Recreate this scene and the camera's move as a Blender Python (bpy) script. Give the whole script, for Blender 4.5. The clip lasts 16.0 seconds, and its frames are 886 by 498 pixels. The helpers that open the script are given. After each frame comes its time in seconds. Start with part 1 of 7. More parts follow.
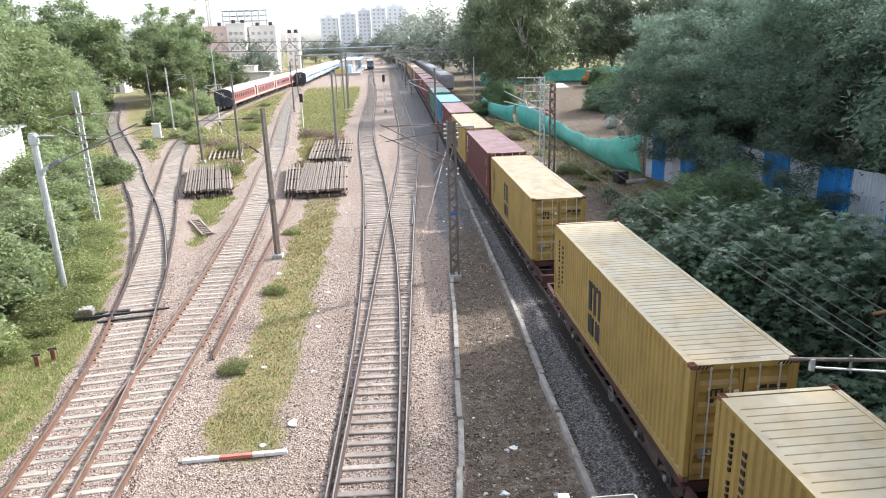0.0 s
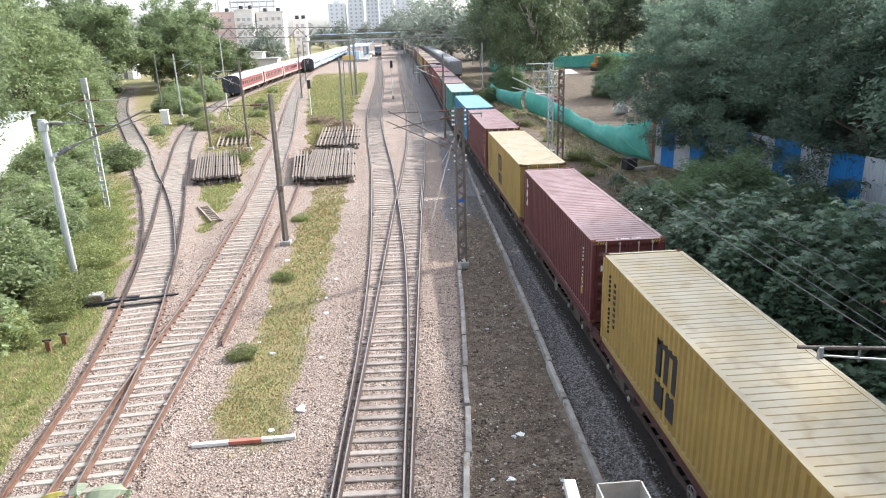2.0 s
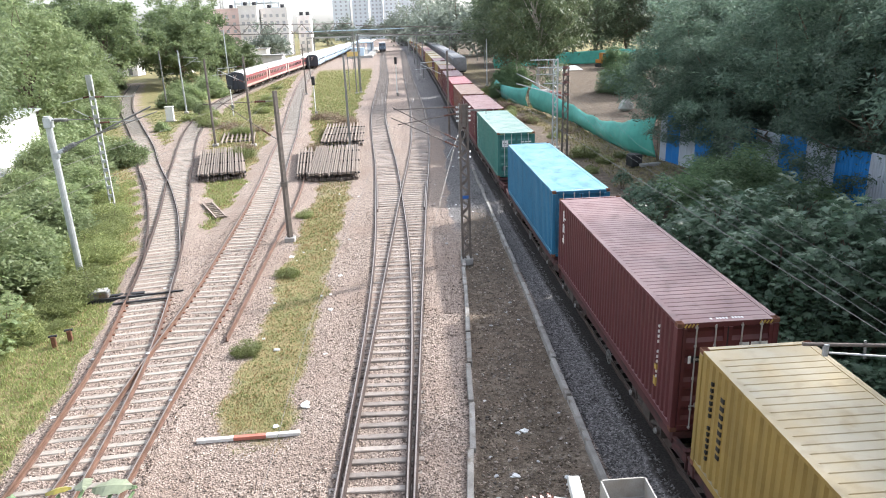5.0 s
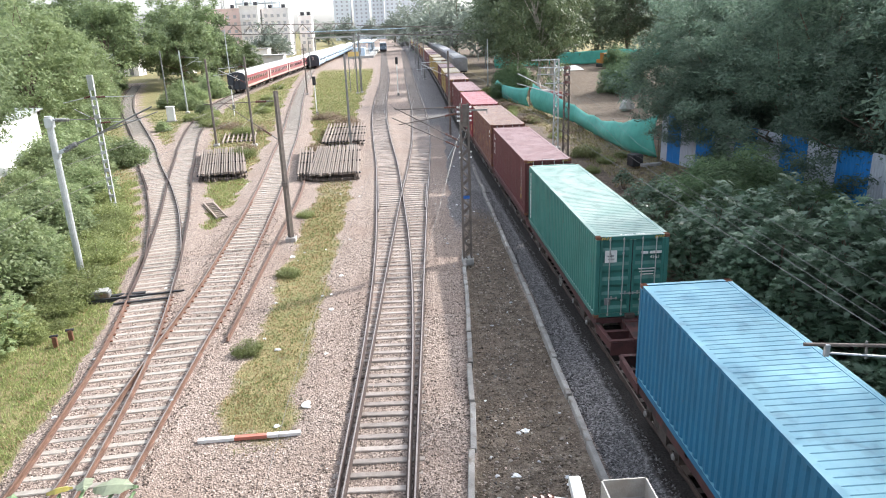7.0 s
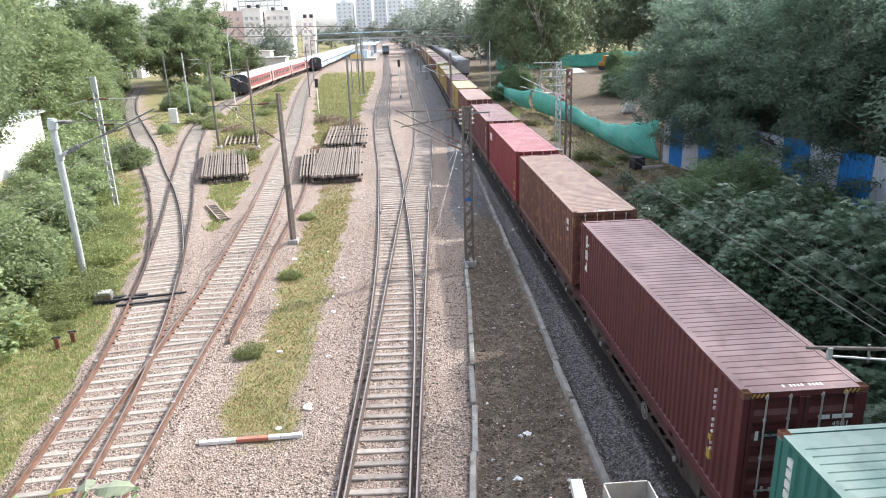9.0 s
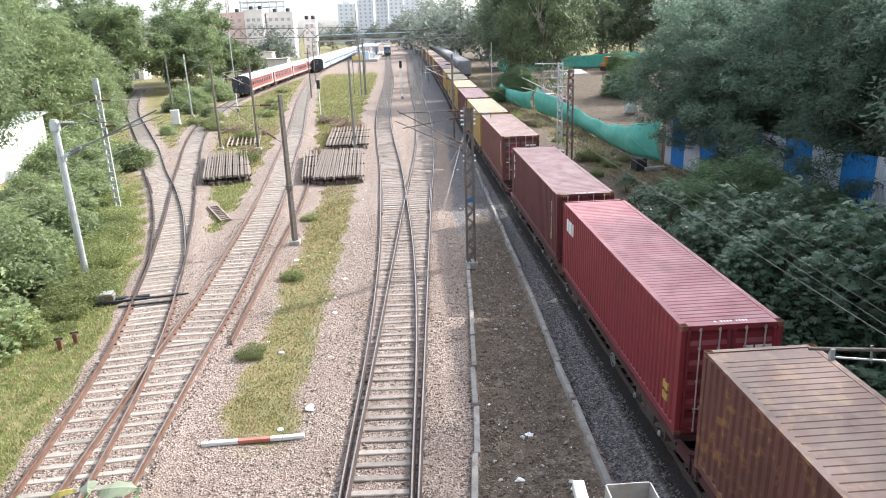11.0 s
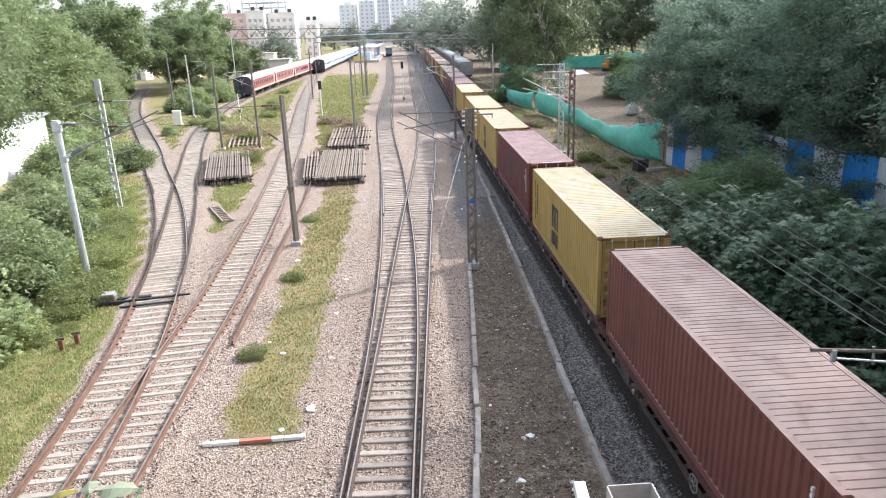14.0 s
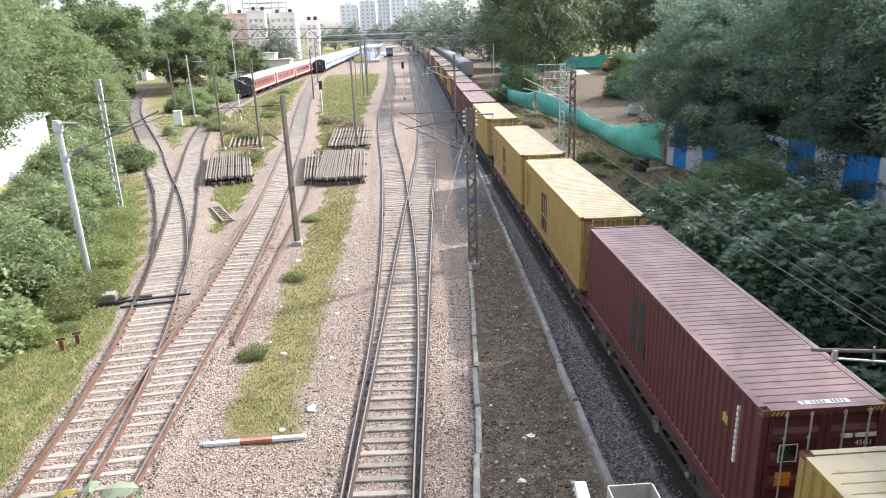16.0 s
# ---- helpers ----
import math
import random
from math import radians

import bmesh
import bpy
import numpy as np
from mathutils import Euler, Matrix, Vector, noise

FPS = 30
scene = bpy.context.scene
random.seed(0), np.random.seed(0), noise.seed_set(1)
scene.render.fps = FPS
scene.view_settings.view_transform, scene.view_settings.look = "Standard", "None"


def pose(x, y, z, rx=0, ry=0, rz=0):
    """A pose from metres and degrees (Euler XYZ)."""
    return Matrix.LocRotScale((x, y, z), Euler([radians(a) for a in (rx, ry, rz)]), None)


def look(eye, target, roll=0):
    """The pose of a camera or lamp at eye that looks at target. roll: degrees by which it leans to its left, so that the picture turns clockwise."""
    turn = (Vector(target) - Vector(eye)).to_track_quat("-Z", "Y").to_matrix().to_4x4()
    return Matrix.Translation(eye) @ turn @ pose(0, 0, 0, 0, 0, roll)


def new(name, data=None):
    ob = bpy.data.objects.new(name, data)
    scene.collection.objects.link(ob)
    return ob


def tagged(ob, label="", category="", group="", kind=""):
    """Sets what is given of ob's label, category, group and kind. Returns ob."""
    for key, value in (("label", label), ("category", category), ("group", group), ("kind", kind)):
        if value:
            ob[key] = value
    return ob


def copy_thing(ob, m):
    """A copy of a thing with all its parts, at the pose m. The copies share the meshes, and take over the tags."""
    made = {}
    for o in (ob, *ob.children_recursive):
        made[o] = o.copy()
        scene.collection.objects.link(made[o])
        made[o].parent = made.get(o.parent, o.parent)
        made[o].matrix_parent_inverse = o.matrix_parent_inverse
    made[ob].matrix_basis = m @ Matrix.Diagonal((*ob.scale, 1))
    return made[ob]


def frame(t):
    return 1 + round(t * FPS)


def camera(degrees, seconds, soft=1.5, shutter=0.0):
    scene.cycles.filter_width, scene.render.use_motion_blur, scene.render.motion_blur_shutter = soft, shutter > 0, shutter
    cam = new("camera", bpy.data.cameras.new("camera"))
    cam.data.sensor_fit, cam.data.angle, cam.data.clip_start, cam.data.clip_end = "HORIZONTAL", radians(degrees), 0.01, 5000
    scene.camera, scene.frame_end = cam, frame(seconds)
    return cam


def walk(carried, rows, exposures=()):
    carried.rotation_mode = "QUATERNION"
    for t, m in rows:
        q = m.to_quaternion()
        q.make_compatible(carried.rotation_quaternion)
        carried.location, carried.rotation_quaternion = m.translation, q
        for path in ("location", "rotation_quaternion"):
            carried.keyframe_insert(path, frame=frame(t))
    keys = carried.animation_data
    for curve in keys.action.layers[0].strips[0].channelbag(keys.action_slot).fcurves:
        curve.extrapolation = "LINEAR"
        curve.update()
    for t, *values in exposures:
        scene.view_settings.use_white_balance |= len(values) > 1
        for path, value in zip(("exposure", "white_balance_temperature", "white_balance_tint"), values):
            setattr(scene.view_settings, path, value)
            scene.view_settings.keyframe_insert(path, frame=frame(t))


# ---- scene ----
cam = camera(65.78, 16.0, soft=1.0)
EYE = (0.0, 0.0, 10.83)

# seconds, turn to the left, tilt down, roll (degrees)
CAMERA_ROWS = [
    (0.0, -4.139, 16.770, -1.926), (0.5, -4.152, 16.776, -1.912), (1.0, -4.062, 16.894, -1.940),
    (1.5, -3.670, 17.487, -1.964), (2.0, -3.430, 17.835, -2.006), (2.5, -3.274, 17.986, -2.018),
    (3.0, -3.184, 18.102, -2.076), (3.5, -3.118, 18.109, -2.065), (4.0, -3.107, 18.110, -2.077),
    (6.5, -2.973, 18.102, -2.098), (7.0, -2.973, 18.102, -2.098), (7.5, -2.973, 18.102, -2.098),
    (8.0, -2.907, 18.029, -2.118), (8.5, -2.838, 17.960, -2.106), (9.0, -2.807, 17.901, -2.048),
    (11.5, -2.636, 17.793, -2.123), (12.0, -2.639, 17.780, -2.087), (12.5, -2.619, 17.779, -2.091),
    (13.0, -2.595, 17.753, -2.078), (13.5, -2.574, 17.746, -2.106), (14.0, -2.543, 17.744, -2.115),
    (14.5, -2.526, 17.749, -2.088), (15.0, -2.515, 17.743, -2.104), (15.5, -2.501, 17.737, -2.135),
    (16.0, -2.488, 17.739, -2.119),
]


def view(turn, down, roll):
    a, b = radians(turn), radians(down)
    ahead = Vector((-math.sin(a) * math.cos(b), math.cos(a) * math.cos(b), -math.sin(b)))
    return look(EYE, Vector(EYE) + ahead, roll)


walk(cam, [(t, view(a, b, c)) for t, a, b, c in CAMERA_ROWS], exposures=[(0.0, 1.7, 6150, 10), (16.0, 1.7, 6150, 10)])

# ---- light ----
SUN_TURN, SUN_UP = 62.0, 36.0      # clockwise from the line of the tracks, height
world = bpy.data.worlds.new("hazy_sky")
scene.world = world
world.use_nodes = True
wn = world.node_tree
sky = wn.nodes.new("ShaderNodeTexSky")
sky.sky_type, sky.sun_disc = "NISHITA", False
sky.sun_elevation, sky.sun_rotation = radians(SUN_UP), radians(SUN_TURN)
sky.dust_density, sky.air_density, sky.ozone_density, sky.altitude = 3.0, 1.0, 1.5, 200
wn.nodes["Background"].inputs["Strength"].default_value = 0.15
milky = wn.nodes.new("ShaderNodeHueSaturation")     # haze takes most of the colour out of the sky
milky.inputs["Saturation"].default_value = 0.35
wn.links.new(sky.outputs[0], milky.inputs["Color"])
wn.links.new(milky.outputs[0], wn.nodes["Background"].inputs["Color"])
sun = new("sun", bpy.data.lights.new("sun", "SUN"))
sun.data.energy, sun.data.angle, sun.data.color = 1.85, radians(1.5), (1.0, 0.95, 0.88)
sv = Vector((math.sin(radians(SUN_TURN)) * math.cos(radians(SUN_UP)), math.cos(radians(SUN_TURN)) * math.cos(radians(SUN_UP)), math.sin(radians(SUN_UP))))
sun.matrix_basis = look(sv * 100, (0, 0, 0))


# ---- materials ----
def mat(name, col, rough=0.7, metal=0.0, var=0.25, scale=6.0, fine=60.0, bump=0.15, stain=None, stain_at=0.62, stain_scale=1.5, per=None, per_amount=0.3, space="Object", sheen=0.5):
    """Colour with broad and fine variation, stains of a second colour, fine relief; per: 'object' or 'island' varies it by piece."""
    m = bpy.data.materials.new(name)
    m.use_nodes = True
    t, n = m.node_tree, m.node_tree.nodes
    L = t.links.new
    b = n["Principled BSDF"]
    b.inputs["Roughness"].default_value, b.inputs["Metallic"].default_value = rough, metal
    b.inputs["Specular IOR Level"].default_value = sheen
    tc = n.new("ShaderNodeTexCoord")
    vec = tc.outputs[space]
    info = n.new("ShaderNodeObjectInfo")
    if space == "Object":
        add = n.new("ShaderNodeVectorMath")
        sc = n.new("ShaderNodeVectorMath")
        sc.operation = "SCALE"
        sc.inputs[0].default_value = (37.0, 51.0, 23.0)
        L(info.outputs["Random"], sc.inputs["Scale"])
        L(vec, add.inputs[0])
        L(sc.outputs[0], add.inputs[1])
        vec = add.outputs[0]
    def tex(s, detail=4.0):
        q = n.new("ShaderNodeTexNoise")
        q.inputs["Scale"].default_value, q.inputs["Detail"].default_value, q.inputs["Roughness"].default_value = s, detail, 0.62
        L(vec, q.inputs["Vector"])
        return q.outputs["Fac"]
    broad, grain = tex(scale), tex(fine, 3.0)
    def ramp(fac, lo, hi, a, c):
        q = n.new("ShaderNodeMapRange")
        q.inputs["From Min"].default_value, q.inputs["From Max"].default_value = lo, hi
        q.inputs["To Min"].default_value, q.inputs["To Max"].default_value = a, c
        L(fac, q.inputs["Value"])
        return q.outputs["Result"]
    def mul(a, c):
        q = n.new("ShaderNodeMath")
        q.operation = "MULTIPLY"
        L(a, q.inputs[0])
        L(c, q.inputs[1])
        return q.outputs[0]
    gain = mul(ramp(broad, 0.3, 0.7, 1 - var, 1 + var), ramp(grain, 0.3, 0.7, 1 - var * 0.6, 1 + var * 0.6))
    if per:
        src = info.outputs["Random"]
        if per == "island":
            src = n.new("ShaderNodeNewGeometry").outputs["Random Per Island"]
        gain = mul(gain, ramp(src, 0, 1, 1 - per_amount, 1 + per_amount))
    base = n.new("ShaderNodeVectorMath")
    base.operation = "SCALE"
    base.inputs[0].default_value = col
    L(gain, base.inputs["Scale"])
    out = base.outputs[0]
    if stain:
        mix = n.new("ShaderNodeMix")
        mix.data_type = "RGBA"
        fac = ramp(tex(stain_scale, 6.0), stain_at, stain_at + 0.12, 0, 1)
        L(fac, mix.inputs["Factor"])
        L(out, mix.inputs["A"])
        mix.inputs["B"].default_value = (*stain, 1)
        out = mix.outputs["Result"]
    L(out, b.inputs["Base Color"])
    if bump:
        q = n.new("ShaderNodeBump")
        q.inputs["Strength"].default_value, q.inputs["Distance"].default_value = bump, 0.02
        L(grain, q.inputs["Height"])
        L(q.outputs[0], b.inputs["Normal"])
    return m


def leaf_mat(name, col, col2, through_light=0.35, rough=0.5):
    """Leaves: two greens mixed leaf by leaf, part of the light passing through."""
    m = bpy.data.materials.new(name)
    m.use_nodes = True
    t, n = m.node_tree, m.node_tree.nodes
    L = t.links.new
    b = n["Principled BSDF"]
    b.inputs["Roughness"].default_value, b.inputs["Specular IOR Level"].default_value = rough, 0.35
    geo, info = n.new("ShaderNodeNewGeometry"), n.new("ShaderNodeObjectInfo")
    mix = n.new("ShaderNodeMix")
    mix.data_type = "RGBA"
    mix.inputs["A"].default_value, mix.inputs["B"].default_value = (*col, 1), (*col2, 1)
    L(geo.outputs["Random Per Island"], mix.inputs["Factor"])
    mr = n.new("ShaderNodeMapRange")
    mr.inputs["To Min"].default_value, mr.inputs["To Max"].default_value = 0.75, 1.25
    L(info.outputs["Random"], mr.inputs["Value"])
    sc = n.new("ShaderNodeVectorMath")
    sc.operation = "SCALE"
    L(mix.outputs["Result"], sc.inputs[0])
    L(mr.outputs[0], sc.inputs["Scale"])
    L(sc.outputs[0], b.inputs["Base Color"])
    tr = n.new("ShaderNodeBsdfTranslucent")
    L(sc.outputs[0], tr.inputs["Color"])
    sh = n.new("ShaderNodeMixShader")
    sh.inputs[0].default_value = through_light
    L(b.outputs[0], sh.inputs[1])
    L(tr.outputs[0], sh.inputs[2])
    L(sh.outputs[0], n["Material Output"].inputs["Surface"])
    return m


def paint(name, col, dust=(0.62, 0.55, 0.45), fade=0.35, rust=0.66, rust_col=(0.16, 0.07, 0.035)):
    """Weathered container paint: dust on what faces up, rust specks, chalky fading."""
    m = mat(name, col, rough=0.55, var=0.14, scale=1.1, fine=45, bump=0.05, stain=rust_col, stain_at=rust, stain_scale=2.3)
    t, n = m.node_tree, m.node_tree.nodes
    b = n["Principled BSDF"]
    src = b.inputs["Base Color"].links[0].from_socket
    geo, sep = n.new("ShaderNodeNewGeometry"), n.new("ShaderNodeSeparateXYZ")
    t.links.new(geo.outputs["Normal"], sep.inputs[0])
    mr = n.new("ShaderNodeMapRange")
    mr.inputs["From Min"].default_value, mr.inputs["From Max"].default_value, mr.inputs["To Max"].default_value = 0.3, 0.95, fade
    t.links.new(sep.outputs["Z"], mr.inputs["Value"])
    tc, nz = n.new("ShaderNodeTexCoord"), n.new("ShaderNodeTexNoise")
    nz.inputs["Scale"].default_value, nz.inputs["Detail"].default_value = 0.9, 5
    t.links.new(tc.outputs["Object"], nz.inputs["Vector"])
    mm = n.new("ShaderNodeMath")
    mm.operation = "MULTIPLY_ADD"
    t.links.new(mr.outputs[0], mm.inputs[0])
    # real roof dust, made patchier to imitate sun dappled through trees
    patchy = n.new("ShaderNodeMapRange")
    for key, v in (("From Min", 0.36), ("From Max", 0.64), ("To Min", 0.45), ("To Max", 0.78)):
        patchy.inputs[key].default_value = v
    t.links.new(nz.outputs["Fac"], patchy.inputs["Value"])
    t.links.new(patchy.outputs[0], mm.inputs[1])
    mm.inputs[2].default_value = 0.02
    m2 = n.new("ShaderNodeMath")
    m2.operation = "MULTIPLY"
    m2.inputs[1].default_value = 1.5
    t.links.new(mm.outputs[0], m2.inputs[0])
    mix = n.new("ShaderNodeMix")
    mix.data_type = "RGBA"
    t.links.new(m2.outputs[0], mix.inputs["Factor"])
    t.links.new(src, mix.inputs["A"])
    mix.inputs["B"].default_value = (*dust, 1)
    # run-off streaks down the sides
    stretch, run = n.new("ShaderNodeMapping"), n.new("ShaderNodeTexNoise")
    stretch.inputs["Scale"].default_value = (2.6, 2.6, 0.22)
    run.inputs["Scale"].default_value, run.inputs["Detail"].default_value = 1.0, 5
    t.links.new(tc.outputs["Object"], stretch.inputs["Vector"])
    t.links.new(stretch.outputs[0], run.inputs["Vector"])
    amount = n.new("ShaderNodeMapRange")
    for key, v in (("From Min", 0.52), ("From Max", 0.74), ("To Max", 0.42)):
        amount.inputs[key].default_value = v
    t.links.new(run.outputs["Fac"], amount.inputs["Value"])
    grime = n.new("ShaderNodeMix")
    grime.data_type = "RGBA"
    t.links.new(amount.outputs[0], grime.inputs["Factor"])
    t.links.new(mix.outputs["Result"], grime.inputs["A"])
    grime.inputs["B"].default_value = (col[0] * 0.4 + 0.02, col[1] * 0.4 + 0.015, col[2] * 0.4 + 0.012, 1)
    t.links.new(grime.outputs["Result"], b.inputs["Base Color"])
    return m


M_RAIL = mat("rusty_rail_steel", (0.17, 0.098, 0.068), 0.6, 0.3, 0.3, 2.5, 50)
M_RAIL_WORN = mat("rubbed_rail_steel", (0.07, 0.045, 0.035), 0.7, 0.1, 0.25, 2.5, 50)
M_SHINE = mat("bright_rail_head", (0.36, 0.31, 0.275), 0.42, 0.8, 0.1, 3, 30, 0.02)
M_SLEEPER = mat("weathered_concrete", (0.35, 0.315, 0.27), 0.9, 0, 0.18, 3, 70, 0.25, per="object", per_amount=0.14, stain=(0.24, 0.17, 0.12), stain_at=0.6)
M_SLEEPER_DARK = mat("oily_concrete", (0.33, 0.285, 0.25), 0.9, 0, 0.22, 3, 70, 0.25, per="object", per_amount=0.2, stain=(0.13, 0.095, 0.075), stain_at=0.55)
M_CONC = mat("pale_concrete", (0.38, 0.365, 0.34), 0.9, 0, 0.16, 1.6, 60, 0.2, stain=(0.3, 0.27, 0.23), stain_at=0.6)
M_KERB = mat("grimy_kerb_concrete", (0.3, 0.28, 0.255), 0.9, 0, 0.28, 1.6, 40, 0.35, stain=(0.17, 0.135, 0.105), stain_at=0.53, stain_scale=2.2, per="object", per_amount=0.12)
M_STONE = mat("ballast_stone", (0.32, 0.252, 0.208), 0.9, 0, 0.25, 4, 60, 0.2, per="island", per_amount=0.62)
M_STONE_GREY = mat("grey_ballast_stone", (0.15, 0.14, 0.135), 0.9, 0, 0.25, 4, 60, 0.2, per="island", per_amount=0.5)
M_GALV = mat("galvanised_steel", (0.5, 0.52, 0.52), 0.5, 0.45, 0.15, 3, 40, 0.05)
M_DARKSTEEL = mat("dull_painted_steel", (0.2, 0.2, 0.19), 0.6, 0.3, 0.2, 3, 40, 0.05, stain=(0.2, 0.12, 0.07), stain_at=0.6)
M_RUST = mat("rusty_steel", (0.19, 0.085, 0.05), 0.8, 0.2, 0.3, 4, 50)
M_MASTRUST = mat("brown_mast_steel", (0.165, 0.138, 0.12), 0.75, 0.2, 0.25, 4, 50)
M_BLACK = mat("black_grime", (0.025, 0.025, 0.027), 0.7, 0, 0.3, 4, 40)
M_WHITE = mat("white_paint", (0.78, 0.78, 0.76), 0.6, 0, 0.06, 2, 40, 0.04, stain=(0.5, 0.44, 0.36), stain_at=0.66)
M_PORCELAIN = mat("brown_porcelain", (0.12, 0.05, 0.035), 0.25, 0, 0.1, 6, 40, 0)
M_PORWHITE = mat("white_porcelain", (0.75, 0.75, 0.73), 0.25, 0, 0.05, 6, 40, 0)
M_WIRE = mat("wire_copper_grey", (0.16, 0.15, 0.14), 0.5, 0.5, 0.1, 5, 40, 0)
M_BARK = mat("grey_brown_bark", (0.16, 0.12, 0.09), 0.95, 0, 0.3, 3, 25, 0.6)
M_LEAF = leaf_mat("tree_leaves", (0.15, 0.2, 0.1), (0.25, 0.3, 0.15), 0.5)
M_LEAF_DARK = leaf_mat("dark_tree_leaves", (0.1, 0.155, 0.112), (0.185, 0.25, 0.175), 0.5)
M_LEAF_PALE = leaf_mat("pale_eucalyptus_leaves", (0.11, 0.15, 0.075), (0.2, 0.24, 0.12))
M_BUSH = leaf_mat("bush_leaves", (0.2, 0.26, 0.125), (0.33, 0.38, 0.19), 0.5)
M_WEED = leaf_mat("yellow_green_weeds", (0.17, 0.212, 0.075), (0.32, 0.34, 0.14), 0.42)
M_GRASS_DRY = leaf_mat("dry_brown_grass", (0.24, 0.155, 0.075), (0.42, 0.3, 0.16), 0.3)
M_FEATHER = leaf_mat("feathery_leaves", (0.11, 0.18, 0.09), (0.2, 0.28, 0.14), 0.5)
M_DRY = leaf_mat("dry_brushwood", (0.2, 0.14, 0.09), (0.32, 0.25, 0.18), 0.1, 0.8)
M_SHRUB = leaf_mat("broad_shrub_leaves", (0.08, 0.14, 0.086), (0.175, 0.25, 0.16), 0.3, 0.4)
M_GRASS = leaf_mat("grass_blades", (0.22, 0.205, 0.08), (0.43, 0.36, 0.19), 0.35)
# farthest trees: distance haze is painted into this pale leaf colour
M_LEAF_HAZE = leaf_mat("haze_pale_leaves", (0.2, 0.235, 0.19), (0.28, 0.31, 0.25), 0.5)
# greens lightened a little in place of haze over the farther trees
M_LEAF_FAR = leaf_mat("far_haze_leaves", (0.12, 0.16, 0.095), (0.19, 0.23, 0.14), 0.5)


# ---- mesh helpers ----
def bm_new():
    return bmesh.new()


def box(bm, size, at, turn=None):
    m = Matrix.Translation(at) @ (turn or Matrix()) @ Matrix.Diagonal((*size, 1))
    return bmesh.ops.create_cube(bm, size=1.0, matrix=m)["verts"]


def tube(bm, a, b, r, n=8, r2=None):
    a, b = Vector(a), Vector(b)
    d = b - a
    m = Matrix.Translation((a + b) / 2) @ d.to_track_quat("Z", "Y").to_matrix().to_4x4()
    return bmesh.ops.create_cone(bm, cap_ends=True, segments=n, radius1=r, radius2=r if r2 is None else r2, depth=d.length, matrix=m)["verts"]


def finish(bm, bevel=0.0):
    if bevel:
        bmesh.ops.bevel(bm, geom=bm.edges[:], offset=bevel, segments=1, affect="EDGES", profile=0.5)
    return bm


def mesh_of(name, bm, material=None):
    me = bpy.data.meshes.new(name)
    bm.to_mesh(me)
    bm.free()
    if material:
        me.materials.append(material)
    return me


def part(name, bm, material, parent=None, label="", at=None):
    """Links a bmesh as one mesh object under a thing or a part."""
    ob = new(name, mesh_of(name, bm, material))
    ob.parent = parent
    if at:
        ob.location = at
    if label:
        tagged(ob, label)
    return ob


def raw(name, verts, faces, material, parent=None):
    me = bpy.data.meshes.new(name)
    me.from_pydata([tuple(v) for v in verts], [], faces)
    me.materials.append(material)
    ob = new(name, me)
    ob.parent = parent
    return ob


def thing(name, at=(0, 0, 0), rz=0.0, label="", category="", group="", kind=""):
    ob = new(name)
    ob.empty_display_size = 0.2
    ob.matrix_basis = pose(*at, 0, 0, rz)
    return tagged(ob, label, category, group, kind)


# ---- plan of the tracks: (y, x) along each centre line ----
def line(points):
    ys, xs = np.array([p[0] for p in points], float), np.array([p[1] for p in points], float)
    slope = np.gradient(xs, ys)
    def one(y):
        i = int(np.clip(np.searchsorted(ys, y) - 1, 0, len(ys) - 2))
        h = ys[i + 1] - ys[i]
        u = (y - ys[i]) / h
        if u < 0 or u > 1:
            j = 0 if u < 0 else -1
            return float(xs[j] + slope[j] * (y - ys[j]))
        return float((2 * u**3 - 3 * u**2 + 1) * xs[i] + (u**3 - 2 * u**2 + u) * h * slope[i] + (3 * u**2 - 2 * u**3) * xs[i + 1] + (u**3 - u**2) * h * slope[i + 1])
    table_y = np.linspace(-200, 800, 5001)
    table_x = np.array([one(y) for y in table_y])
    def at(y):
        x = np.interp(y, table_y, table_x)
        return x if isinstance(y, np.ndarray) else float(x)
    return at


TRACK_A = line([(-12, -2.15), (2, -1.63), (14, -1.2), (22.3, -0.91), (33, -0.83), (44, -1.08), (54, -1.38), (68, -2.07), (82, -2.68), (98, -3.08), (125, -3.22), (160, -3.4), (220, -4.6), (300, -6.3), (420, -9.5), (560, -14)])
TRACK_B = line([(-12, -2.15), (2, -1.62), (8, -1.33), (14, -1.03), (22.3, -0.6), (33, -0.06), (44, 0.52), (55, 1.16), (67, 1.72), (80, 2.05), (95, 2.22), (115, 2.15), (150, 2.05), (210, 2.15), (300, 2.1), (420, 1.2), (560, -2)])
TRACK_C = line([(-40, 7.35), (0, 7.35), (30, 7.35), (60, 7.36), (80, 7.5), (100, 7.8), (120, 8.1), (165, 8.5), (212, 8.75), (260, 8.9), (330, 8.6), (420, 7.7), (520, 5.6), (640, 1.0)])
TRACK_D = line([(-6, -8.6), (5, -8.95), (15, -9.4), (22.3, -10.2), (28, -11.25), (35, -12.85)])
TRACK_L1 = line([(28, -11.25), (35, -12.85), (38.5, -13.92), (42.5, -15.2), (47, -16.8), (52, -18.7), (57, -20.75), (63, -23.1), (71, -26.1), (80, -29.8), (92, -34.8), (108, -41.4), (132, -50), (170, -62)])
TRACK_L2 = line([(28, -11.25), (35, -12.8), (38.4, -13.6), (43, -14.72), (49, -16.3), (56, -18.15), (62, -19.6), (69, -21.4), (78, -23.5), (91, -26.1), (103, -28.0), (116, -29.3), (130, -29.8), (155, -29.5), (200, -28.3), (300, -26), (420, -28)])
